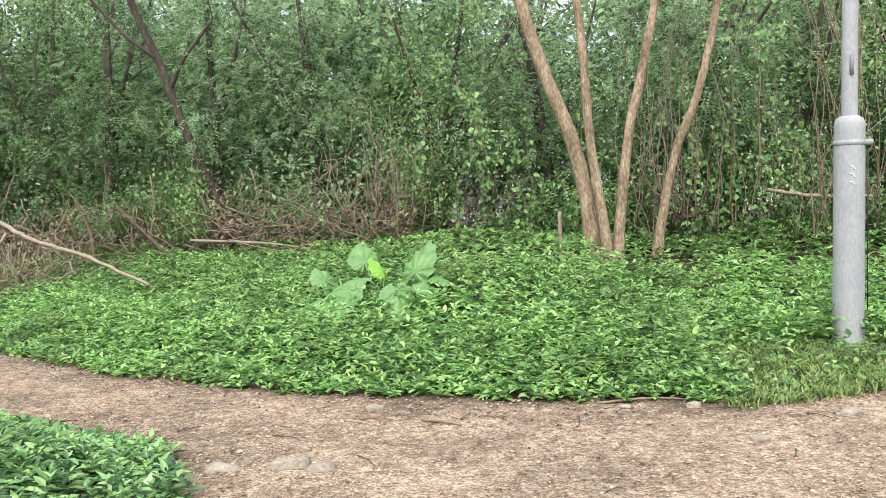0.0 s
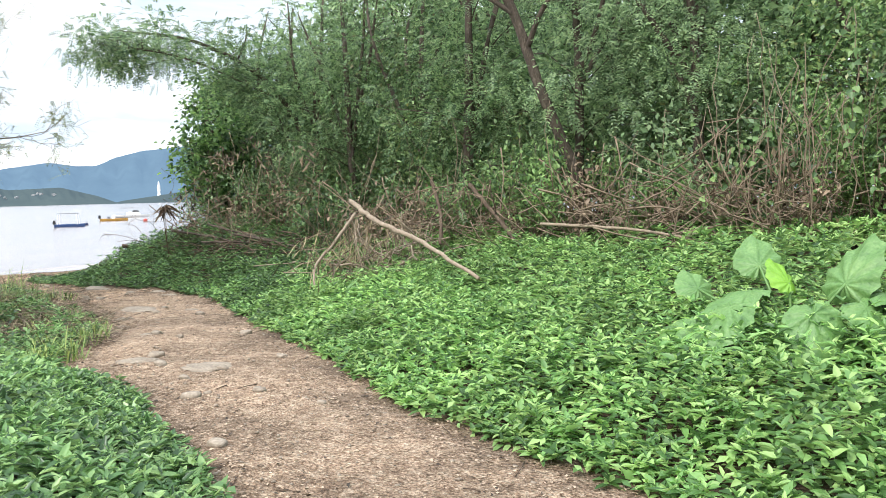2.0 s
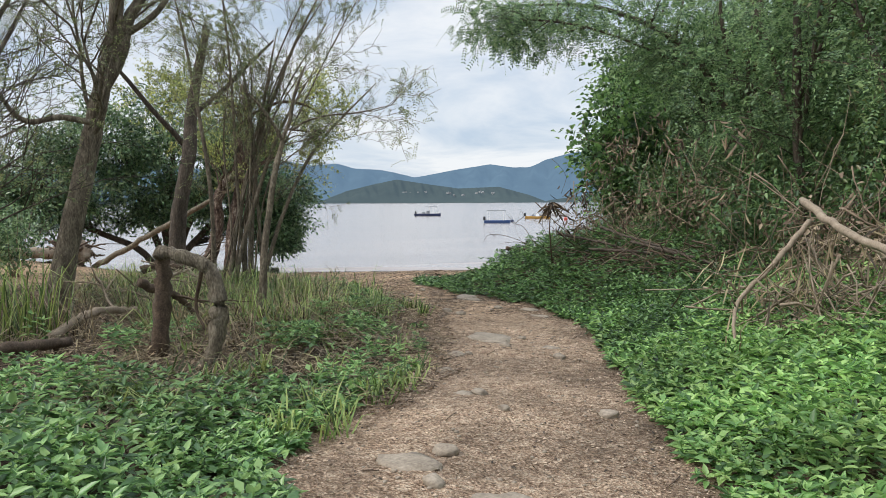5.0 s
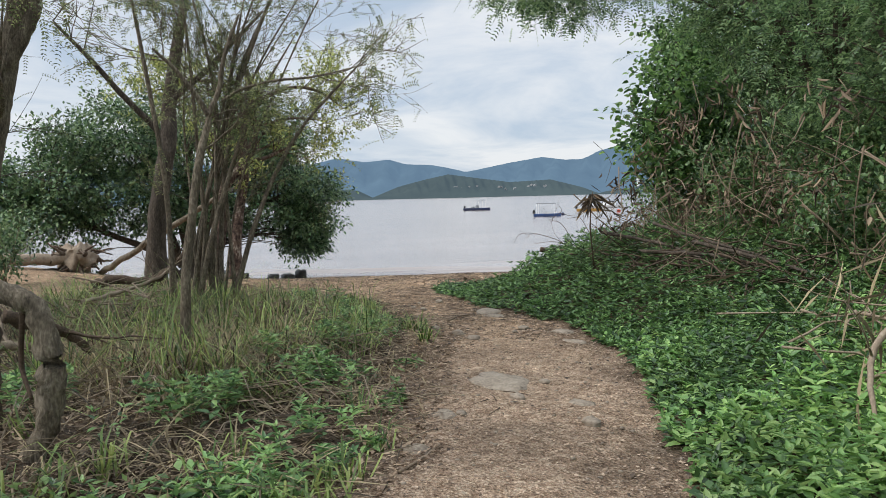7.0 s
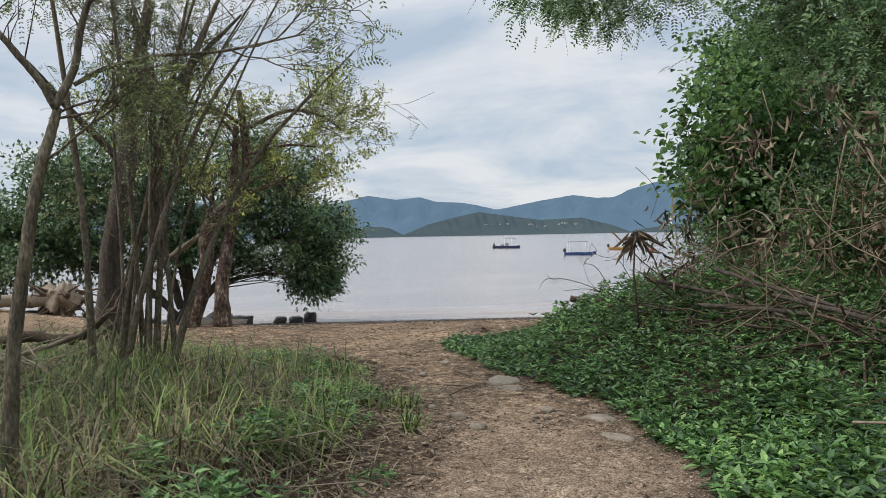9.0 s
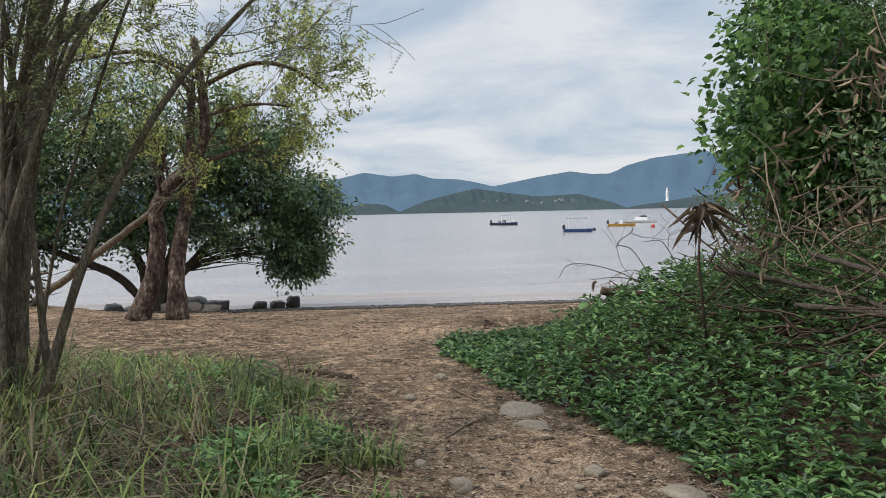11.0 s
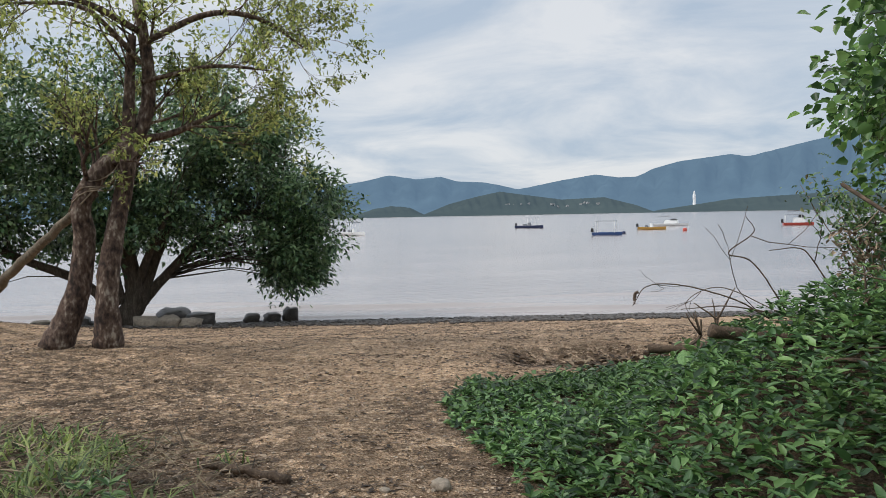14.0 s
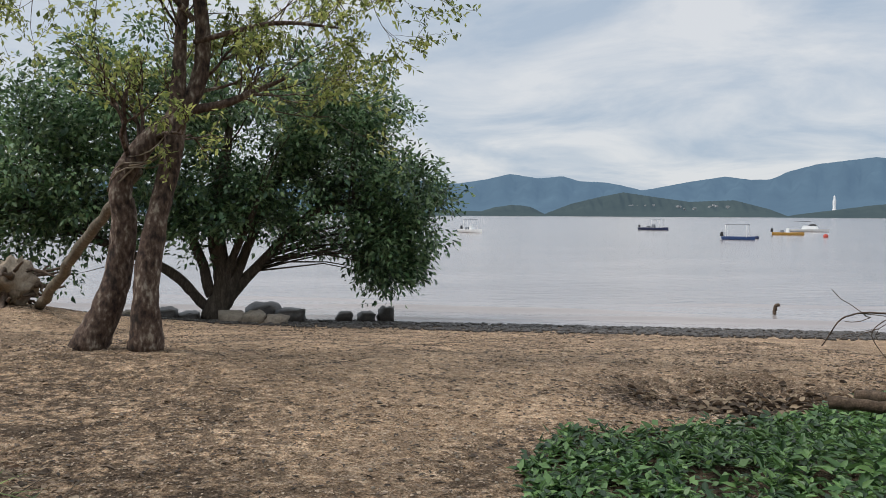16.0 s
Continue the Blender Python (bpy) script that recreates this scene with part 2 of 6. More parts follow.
def ground_material():
    m, n, l, p = material("sandy_ground")
    co = n.new("ShaderNodeTexCoord")
    at = n.new("ShaderNodeVertexColor"); at.layer_name = "cover"
    sp = n.new("ShaderNodeSeparateColor")
    l.new(at.outputs["Color"], sp.inputs[0])

    def noise_tex(scale, detail=6, rough=0.6):
        t = n.new("ShaderNodeTexNoise"); t.inputs["Scale"].default_value = scale; t.inputs["Detail"].default_value = detail; t.inputs["Roughness"].default_value = rough
        l.new(co.outputs["Object"], t.inputs["Vector"])
        return t
    fine, mid_n, coarse, strew = noise_tex(60, 5, 0.75), noise_tex(11, 8, 0.72), noise_tex(0.8, 5), noise_tex(26, 7, 0.8)
    cell = n.new("ShaderNodeTexVoronoi"); cell.inputs["Scale"].default_value = 38
    l.new(co.outputs["Object"], cell.inputs["Vector"])
    path = ramp(n, [(0.40, (0.155, 0.10, 0.07)), (0.5, (0.45, 0.315, 0.215)), (0.60, (0.74, 0.60, 0.455))])
    sand = ramp(n, [(0.38, (0.19, 0.115, 0.066)), (0.5, (0.57, 0.385, 0.24)), (0.61, (0.83, 0.65, 0.48))])
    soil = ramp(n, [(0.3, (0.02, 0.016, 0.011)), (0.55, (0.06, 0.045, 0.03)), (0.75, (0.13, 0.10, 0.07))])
    wet = ramp(n, [(0.3, (0.035, 0.03, 0.026)), (0.5, (0.10, 0.08, 0.065)), (0.75, (0.24, 0.20, 0.16))])
    blend = n.new("ShaderNodeMath"); blend.operation = "MULTIPLY_ADD"; blend.inputs[1].default_value = 0.6
    half = n.new("ShaderNodeMath"); half.operation = "MULTIPLY"; half.inputs[1].default_value = 0.4
    l.new(mid_n.outputs["Fac"], half.inputs[0]); l.new(fine.outputs["Fac"], blend.inputs[0]); l.new(half.outputs[0], blend.inputs[2])
    for r in (path, sand, soil, wet):
        l.new(blend.outputs[0], r.inputs[0])

    def mix(fac, a, b):
        x = n.new("ShaderNodeMixRGB")
        l.new(fac, x.inputs[0]); l.new(a, x.inputs[1]); l.new(b, x.inputs[2])
        return x.outputs[0]
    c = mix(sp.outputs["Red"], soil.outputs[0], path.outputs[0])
    c = mix(sp.outputs["Green"], c, sand.outputs[0])
    c = mix(sp.outputs["Blue"], c, wet.outputs[0])
    duff = ramp(n, [(0.35, (0.045, 0.03, 0.02)), (0.5, (0.14, 0.095, 0.062)), (0.68, (0.34, 0.25, 0.17))])
    l.new(blend.outputs[0], duff.inputs[0])
    patch = noise_tex(6.0, 10, 0.75)
    lim = n.new("ShaderNodeMapRange"); lim.inputs["From Min"].default_value = 0.42; lim.inputs["From Max"].default_value = 0.53
    l.new(patch.outputs["Fac"], lim.inputs["Value"])
    much = n.new("ShaderNodeMath"); much.operation = "MULTIPLY"
    l.new(lim.outputs[0], much.inputs[0]); l.new(at.outputs["Alpha"], much.inputs[1])
    c = mix(much.outputs[0], c, duff.outputs[0])
    # single grains and pebbles of other tones
    tone = n.new("ShaderNodeHueSaturation")
    mr = n.new("ShaderNodeMapRange"); mr.inputs["To Min"].default_value = 0.72; mr.inputs["To Max"].default_value = 1.28
    l.new(cell.outputs["Color"], mr.inputs["Value"]); l.new(mr.outputs[0], tone.inputs["Value"]); l.new(c, tone.inputs["Color"])
    tone2 = n.new("ShaderNodeHueSaturation")
    mr2 = n.new("ShaderNodeMapRange"); mr2.inputs["From Min"].default_value = 0.35; mr2.inputs["From Max"].default_value = 0.65; mr2.inputs["To Min"].default_value = 0.68; mr2.inputs["To Max"].default_value = 1.3
    l.new(coarse.outputs["Fac"], mr2.inputs["Value"]); l.new(mr2.outputs[0], tone2.inputs["Value"]); l.new(tone.outputs[0], tone2.inputs["Color"])
    dark = ramp(n, [(0.0, (0.30, 0.24, 0.20)), (0.40, (0.42, 0.35, 0.30)), (0.47, (1, 1, 1)), (1.0, (1, 1, 1))])
    l.new(strew.outputs["Fac"], dark.inputs[0])
    specks = n.new("ShaderNodeMixRGB"); specks.blend_type = "MULTIPLY"; specks.inputs[0].default_value = 0.85
    l.new(tone2.outputs[0], specks.inputs[1]); l.new(dark.outputs[0], specks.inputs[2])
    l.new(specks.outputs[0], p.inputs["Base Color"])
    add = n.new("ShaderNodeMath"); add.operation = "ADD"
    l.new(blend.outputs[0], add.inputs[0]); l.new(cell.outputs["Distance"], add.inputs[1])
    bu = n.new("ShaderNodeBump"); bu.inputs["Strength"].default_value = 1.0; bu.inputs["Distance"].default_value = 0.035
    l.new(add.outputs[0], bu.inputs["Height"]); l.new(bu.outputs[0], p.inputs["Normal"])
    p.inputs["Roughness"].default_value = 0.9
    p.inputs["Specular IOR Level"].default_value = 0.2
    return m


def water_material():
    m, n, l, p = material("calm_sea")
    co = n.new("ShaderNodeTexCoord")
    mp = n.new("ShaderNodeMapping"); mp.inputs["Rotation"].default_value = (0, 0, radians(24)); mp.inputs["Scale"].default_value = (1.6, 0.45, 1)
    l.new(co.outputs["Object"], mp.inputs["Vector"])
    a = n.new("ShaderNodeTexNoise"); a.inputs["Scale"].default_value = 1.5; a.inputs["Detail"].default_value = 5
    b = n.new("ShaderNodeTexNoise"); b.inputs["Scale"].default_value = 0.12; b.inputs["Detail"].default_value = 3
    l.new(mp.outputs[0], a.inputs["Vector"]); l.new(mp.outputs[0], b.inputs["Vector"])
    bu = n.new("ShaderNodeBump"); bu.inputs["Strength"].default_value = 0.35; bu.inputs["Distance"].default_value = 0.12
    l.new(a.outputs["Fac"], bu.inputs["Height"])
    l.new(bu.outputs[0], p.inputs["Normal"])
    r = ramp(n, [(0.35, (0.29, 0.26, 0.25)), (0.65, (0.36, 0.322, 0.305))])
    l.new(b.outputs["Fac"], r.inputs[0]); l.new(r.outputs[0], p.inputs["Base Color"])
    p.inputs["Roughness"].default_value = 0.16
    p.inputs["IOR"].default_value = 1.33
    return m


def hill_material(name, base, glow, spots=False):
    """Wooded slopes; the haze of kilometres of lit air is put in as emission."""
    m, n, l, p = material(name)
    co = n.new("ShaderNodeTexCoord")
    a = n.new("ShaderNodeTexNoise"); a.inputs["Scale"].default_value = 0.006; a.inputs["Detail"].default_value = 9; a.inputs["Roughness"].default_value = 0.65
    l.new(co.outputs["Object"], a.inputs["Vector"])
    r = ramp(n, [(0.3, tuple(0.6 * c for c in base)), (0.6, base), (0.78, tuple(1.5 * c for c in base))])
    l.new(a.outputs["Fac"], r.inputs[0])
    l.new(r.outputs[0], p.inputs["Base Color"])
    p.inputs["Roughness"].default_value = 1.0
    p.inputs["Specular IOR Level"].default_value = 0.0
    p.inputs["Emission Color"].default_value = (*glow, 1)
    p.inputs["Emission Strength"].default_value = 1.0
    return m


M_GROUND, M_WATER = ground_material(), water_material()
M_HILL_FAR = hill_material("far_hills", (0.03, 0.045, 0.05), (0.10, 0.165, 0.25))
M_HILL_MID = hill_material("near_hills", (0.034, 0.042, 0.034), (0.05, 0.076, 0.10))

# ---- geometry tools ----


def quick_mesh(name, verts, faces, mat):
    """A mesh from an array of vertices and a list of (n, k) index arrays, one for each face size."""
    me = bpy.data.meshes.new(name)
    faces = [np.asarray(q, dtype=np.int32) for q in faces if len(q)]
    nl = sum(q.size for q in faces)
    nf = sum(len(q) for q in faces)
    me.vertices.add(len(verts)); me.loops.add(nl); me.polygons.add(nf)
    me.vertices.foreach_set("co", np.asarray(verts, dtype=np.float32).ravel())
    me.loops.foreach_set("vertex_index", np.concatenate([q.ravel() for q in faces]))
    tot = np.concatenate([np.full(len(q), q.shape[1], dtype=np.int32) for q in faces])
    me.polygons.foreach_set("loop_start", np.concatenate(([0], np.cumsum(tot)[:-1])).astype(np.int32))
    me.polygons.foreach_set("loop_total", tot)
    me.update(calc_edges=True)
    me.materials.append(mat)
    return me


def smooth(me):
    me.polygons.foreach_set("use_smooth", np.ones(len(me.polygons), dtype=bool))
    return me


def unit(v):
    return v / np.maximum(np.linalg.norm(v, axis=-1, keepdims=True), 1e-9)


class Build:
    """Collects tubes, leaves and lumps into one mesh."""

    def __init__(self):
        self.v, self.f, self.n = [], {}, 0

    def add(self, verts, faces):
        faces = np.asarray(faces, dtype=np.int32)
        self.v.append(np.asarray(verts, dtype=np.float32))
        self.f.setdefault(faces.shape[1], []).append(faces + self.n)
        self.n += len(verts)

    def mesh(self, name, mat, soft=True):
        me = quick_mesh(name, np.concatenate(self.v), [np.concatenate(q) for q in self.f.values()], mat)
        return smooth(me) if soft else me

    def tube(self, pts, radii, sides=6, rng=None, rough=0.0):
        pts = np.asarray(pts, dtype=float)
        k = len(pts)
        radii = np.interp(np.linspace(0, 1, k), np.linspace(0, 1, len(radii)), radii)
        tan = unit(np.gradient(pts, axis=0))
        ref = np.array([0.31, 0.87, 0.2]) if abs(tan[0][2]) > 0.8 else np.array([0, 0, 1.0])
        a = unit(np.cross(tan, ref))
        b = np.cross(tan, a)
        ang = np.linspace(0, 2 * np.pi, sides, endpoint=False)
        rr = radii[:, None] * np.ones((1, sides))
        if rng is not None and rough:
            rr = rr * (1 + rng.normal(0, rough, rr.shape))
        ring = pts[:, None] + rr[..., None] * (np.cos(ang)[None, :, None] * a[:, None] + np.sin(ang)[None, :, None] * b[:, None])
        idx = np.arange(k * sides).reshape(k, sides)
        q = np.stack((idx[:-1], np.roll(idx[:-1], -1, 1), np.roll(idx[1:], -1, 1), idx[1:]), -1).reshape(-1, 4)
        verts = np.concatenate((ring.reshape(-1, 3), pts[:1], pts[-1:]))
        self.add(verts, q)
        caps = []
        for j in range(sides):
            caps.append((idx[0, (j + 1) % sides], idx[0, j], k * sides))
            caps.append((idx[-1, j], idx[-1, (j + 1) % sides], k * sides + 1))
        base = self.n - len(verts)
        self.f.setdefault(3, []).append(np.asarray(caps, dtype=np.int32) + base)

    def leaves(self, base, way, normal, length, width, fold=0.15, droop=0.1, fine=True):
        """Blades with a crease along the midrib; all arguments are arrays with one row a leaf."""
        base, way = np.asarray(base, dtype=float), unit(np.asarray(way, dtype=float))
        side = unit(np.cross(way, normal))
        nor = np.cross(side, way)
        L = np.broadcast_to(np.asarray(length, dtype=float), (len(base),))[:, None]
        W = np.broadcast_to(np.asarray(width, dtype=float), (len(base),))[:, None] / 2
        tip = base + way * L - nor * L * droop
        if fine:
            s1, s2 = base + way * L * 0.3, base + way * L * 0.68 - nor * L * droop * 0.4
            up_ = nor * W * fold * 2
            v = np.stack((base, s1 + side * W + up_, s2 + side * W * 0.72 + up_, tip, s2 - side * W * 0.72 + up_, s1 - side * W + up_), 1)
            o = np.arange(len(base))[:, None] * 6
            f = np.concatenate((o + [0, 1, 2, 3], o + [0, 3, 4, 5]))
        else:
            s = base + way * L * 0.45 + nor * W * fold
            v = np.stack((base, s + side * W, tip, s - side * W), 1)
            f = np.arange(len(base))[:, None] * 4 + [0, 1, 2, 3]
        self.add(v.reshape(-1, 3), f)

    def fronds(self, base, way, rng, length=0.16, pairs=6, leaflet=0.045):
        """Pinnate leaves: a bent midrib with pairs of small leaflets."""
        base, way = np.asarray(base, dtype=float), unit(np.asarray(way, dtype=float))
        k = len(base)
        side = unit(np.cross(way, rng.normal(0, 0.35, (k, 3)) + [0, 0, 1.0]))
        nor = np.cross(side, way)
        L = length * rng.uniform(0.7, 1.25, (k, 1))
        bs, ws, ns = [], [], []
        for i in range(pairs):
            u = (i + 0.6) / pairs
            p = base + way * L * u - np.array([0, 0, 1.0]) * L * 0.35 * u * u
            for sgn in (1, -1):
                bs.append(p); ws.append(side * sgn + way * 0.45 - np.array([0, 0, 0.15])); ns.append(nor)
        self.leaves(np.concatenate(bs), np.concatenate(ws), np.concatenate(ns), leaflet * rng.uniform(0.8, 1.2, 2 * pairs * k), leaflet * 0.42, 0.1, 0.1, False)

    def lump(self, c, size, rng, rough=0.12, rings=5, sides=7):
        """A worn stone: an uneven, flattened ball."""
        v = [(0, 0, -1.0)]
        for i in range(1, rings):
            th = math.pi * i / rings
            for j in range(sides):
                ph = 2 * math.pi * (j + 0.5 * (i % 2)) / sides
                v.append((math.sin(th) * math.cos(ph), math.sin(th) * math.sin(ph), -math.cos(th)))
        v.append((0, 0, 1.0))
        v = np.array(v) * (1 + rng.normal(0, rough, (len(v), 1)))
        v = np.sign(v) * np.abs(v) ** 0.85 * size
        a = rng.uniform(0, 6.3)
        v = v @ np.array([[math.cos(a), math.sin(a), 0], [-math.sin(a), math.cos(a), 0], [0, 0, 1]]) + c
        tri, quad = [], []
        for j in range(sides):
            tri.append((0, 1 + (j + 1) % sides, 1 + j))
            e = 1 + (rings - 2) * sides
            tri.append((e + j, e + (j + 1) % sides, len(v) - 1))
            for i in range(rings - 2):
                o = 1 + i * sides
                quad.append((o + j, o + (j + 1) % sides, o + sides + (j + 1) % sides, o + sides + j))
        n0 = self.n
        self.add(v, quad)
        self.f.setdefault(3, []).append(np.asarray(tri, dtype=np.int32) + n0)


def thing(name, label, category, group="", at_=(0, 0, 0)):
    ob = new(name)
    ob.empty_display_size = 0.2
    ob.matrix_basis = Matrix.Translation(at_)
    return tagged(ob, label, category, group)


def part(name, me, parent, label=""):
    """A mesh under its thing; the mesh holds world places, so the parent's place is taken off."""
    ob = new(name, me)
    ob.parent = parent
    root, off = parent, Vector((0, 0, 0))
    while root is not None:
        off += root.matrix_basis.translation
        root = root.parent
    ob.matrix_basis = Matrix.Translation(-off)
    if label:
        ob["label"] = label
    return ob


def curve_pts(pts, k=12, rng=None, wob=0.0):
    """A smooth line through a few points."""
    pts = np.asarray(pts, dtype=float)
    t = np.linspace(0, len(pts) - 1, k)
    p = np.vstack((2 * pts[0] - pts[1], pts, 2 * pts[-1] - pts[-2]))
    i = np.minimum(t.astype(int), len(pts) - 2)
    u = (t - i)[:, None]
    a, b, c, d = p[i], p[i + 1], p[i + 2], p[i + 3]
    q = 0.5 * (2 * b + (c - a) * u + (2 * a - 5 * b + 4 * c - d) * u ** 2 + (3 * b - a - 3 * c + d) * u ** 3)
    if rng is not None and wob:
        w = rng.normal(0, wob, q.shape)
        w[0] = 0
        q = q + w
    return q


# ---- plan ----
SEAWARD = (-0.912, 0.41)
PROFILE_S = [-60, 0, 5, 10, 15, 20, 28, 30, 31.4, 33.5, 36, 38, 39.5, 41, 41.7, 44, 70, 5000]
PROFILE_Z = [0.0, -0.1, -0.18, -0.28, -0.40, -0.5, -0.68, -0.8, -0.93, -1.18, -1.43, -1.62, -1.79, -1.94, -2.0, -2.3, -4.5, -8]
WATER_Z = -2.0
# where the camera stands at 14 s
CAMERA_AT_14 = (-12.91, 13.28, 1.2)


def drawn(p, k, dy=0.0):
    """A point moved along its sight line from the camera's place at 14 s."""
    return tuple(c + k * (a - c) + d for a, c, d in zip(p, CAMERA_AT_14, (0, dy, 0)))

EDGE_NORTH = [(16, 5.0), (9, 5.6), (3.7, 6.6), (2.2, 6.1), (0.4, 6.4), (-1.6, 7.1), (-3.4, 8.1), (-5.0, 9.5), (-7.5, 11.3), (-9.5, 12.9), (-11.5, 14.4), (-13.8, 15.3),
              (-15.9, 15.5), (-17.9, 15.9), (-19.6, 16.3), (-20.5, 17.1), (-20.5, 19.3), (-21.1, 20.9), (-22.5, 24.5), (-24, 40), (-24, 60)]
EDGE_SOUTH = [(-1.2, -12), (-1.2, 2.5), (-1.4, 4.5), (-1.9, 5.5), (-3.0, 6.1), (-4.5, 7.0), (-6.0, 8.0), (-7.5, 8.3), (-8.4, 9.2), (-9.8, 10.8), (-12.4, 12.4), (-13.9, 13.2),
              (-15.5, 13.6), (-17.2, 14.2), (-18.6, 14.3), (-19.5, 13.6), (-20.8, 13.1), (-21.6, 12.0), (-23.0, 8.0), (-26, -12)]
NORTH_BED = EDGE_NORTH + [(60, 60), (60, 5)]
SOUTH_BED = EDGE_SOUTH


def inside(x, y, poly):
    px = np.array(poly)
    hit = np.zeros(np.shape(x), dtype=bool)
    for (x0, y0), (x1, y1) in zip(px, np.roll(px, -1, 0)):
        if y0 != y1:
            hit ^= ((y0 > y) != (y1 > y)) & (x < (x1 - x0) * (y - y0) / (y1 - y0) + x0)
    return hit


def off_edge(x, y, line):
    best = np.full(np.shape(x), 1e9)
    for (x0, y0), (x1, y1) in zip(line[:-1], line[1:]):
        ex, ey = x1 - x0, y1 - y0
        u = np.clip(((x - x0) * ex + (y - y0) * ey) / (ex * ex + ey * ey), 0, 1)
        best = np.minimum(best, np.hypot(x - x0 - u * ex, y - y0 - u * ey))
    return best


def sstep(a, b, x):
    u = np.clip((x - a) / (b - a), 0, 1)
    return u * u * (3 - 2 * u)


def waves(x, y, k):
    return np.sin(1.3 * k * x + 0.7) * np.sin(1.7 * k * y + 1.1) + 0.6 * np.sin(2.9 * k * x + 1.9 * k * y) + 0.4 * np.sin(5.3 * k * y - 3.1 * k * x + 2)


def beds(x, y):
    """How far a place lies inside the north and the south bed of plants (minus: outside)."""
    dn = off_edge(x, y, EDGE_NORTH)
    ds = off_edge(x, y, EDGE_SOUTH)
    return np.where(inside(x, y, NORTH_BED), dn, -dn), np.where(inside(x, y, SOUTH_BED), ds, -ds)


def ground_z(x, y):
    x, y = np.asarray(x, dtype=float), np.asarray(y, dtype=float)
    s = SEAWARD[0] * x + SEAWARD[1] * y
    z = np.interp(s, PROFILE_S, PROFILE_Z)
    dn, ds = beds(x, y)
    dn = dn - 1.7 * sstep(1.8, 3.4, x) - 0.8 * sstep(17.0, 18.6, -x)
    reach = np.interp(x, [-15, -4], [3.6, 6.5])
    rise = np.interp(x, [-15, -4], [0.85, 0.75])
    z = z + rise * sstep(0, 1, np.maximum(dn, 0) / reach) + 0.18 * sstep(0, 1.6, ds) - 0.5 * sstep(9, 16, ds)
    near = np.exp(-((x + 10) ** 2 + (y - 12) ** 2) / 900)
    z = z + near * (0.018 * waves(x, y, 1.1) + 0.010 * waves(x, y, 3.1))
    # a scoured hollow in the sand by the mound
    h = np.hypot((x + 21.7) / 1.15, (y - 19.7) / 1.5)
    # a low spit at the foot of the fallen tree
    z = z + 0.72 * np.exp(-(((x + 33.5) / 3.0) ** 2 + ((y - 8.5) / 4.0) ** 2)) + 0.10 * np.exp(-((x + 25.5) ** 2 + (y - 13.5) ** 2) / 2.5)
    return z - 0.24 * (1 - sstep(0.45, 1.05, h))


def gpt(x, y, up_=0.0):
    return np.array([x, y, float(ground_z(x, y)) + up_])


# ---- ground, water, distance ----
def graded(lo, hi, step, far):
    fine = np.arange(lo, hi + step / 2, step)
    out = np.cumsum(np.geomspace(step * 1.3, far / 6, 34))
    return np.concatenate((lo - out[::-1], fine, hi + out))


gx, gy = graded(-44, 6, 0.17, 4000), graded(-1, 32, 0.17, 4000)
XX, YY = np.meshgrid(gx, gy)
ZZ = ground_z(XX, YY)
gi = np.arange(XX.size).reshape(XX.shape)
gq = np.stack((gi[:-1, :-1], gi[:-1, 1:], gi[1:, 1:], gi[1:, :-1]), -1).reshape(-1, 4)
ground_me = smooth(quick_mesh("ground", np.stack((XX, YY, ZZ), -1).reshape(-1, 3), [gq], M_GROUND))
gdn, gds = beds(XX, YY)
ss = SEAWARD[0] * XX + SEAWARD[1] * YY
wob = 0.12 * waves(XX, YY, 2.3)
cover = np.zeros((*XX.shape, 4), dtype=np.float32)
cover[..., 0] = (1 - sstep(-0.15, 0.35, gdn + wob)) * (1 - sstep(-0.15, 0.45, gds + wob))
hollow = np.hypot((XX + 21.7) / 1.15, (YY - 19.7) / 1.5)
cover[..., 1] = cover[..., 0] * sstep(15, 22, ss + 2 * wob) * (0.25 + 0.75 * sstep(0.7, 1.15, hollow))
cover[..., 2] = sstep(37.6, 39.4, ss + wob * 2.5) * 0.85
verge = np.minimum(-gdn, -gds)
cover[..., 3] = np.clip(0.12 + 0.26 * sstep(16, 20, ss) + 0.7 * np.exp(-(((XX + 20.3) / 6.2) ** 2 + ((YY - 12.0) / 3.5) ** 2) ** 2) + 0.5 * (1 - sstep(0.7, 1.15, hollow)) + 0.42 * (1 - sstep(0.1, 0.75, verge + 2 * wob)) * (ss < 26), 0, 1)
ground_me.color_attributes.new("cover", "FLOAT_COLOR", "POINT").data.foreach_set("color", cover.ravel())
ground = tagged(new("ground", ground_me), "sandy path and beach of pale shell grit", "ground", kind="structure")

PERP = (0.41, 0.912)
ws = np.concatenate(([-400, 0, 20, 38, 40.8], np.arange(41.2, 50, 0.07), np.geomspace(50.3, 4600, 70)))
wt = np.concatenate((-np.geomspace(4600, 62, 24), np.arange(-60, 61, 0.8), np.geomspace(62, 4600, 24)))
WS, WT = np.meshgrid(ws, wt)
WZ = np.full(WS.shape, WATER_Z)
for s0, amp, wid, ph in ((42.4, 0.06, 0.15, 0.4), (43.7, 0.14, 0.26, 1.9), (45.4, 0.14, 0.30, 3.1), (47.6, 0.07, 0.35, 4.4)):
    line = s0 + 0.35 * np.sin(WT * 0.21 + ph) + 0.12 * np.sin(WT * 0.9 + ph * 2)
    WZ = WZ + amp * np.exp(-((WS - line) / wid) ** 2) * np.clip(0.55 + 0.6 * np.sin(WT * 0.33 + 2 * ph), 0, 1)
wi = np.arange(WS.size).reshape(WS.shape)
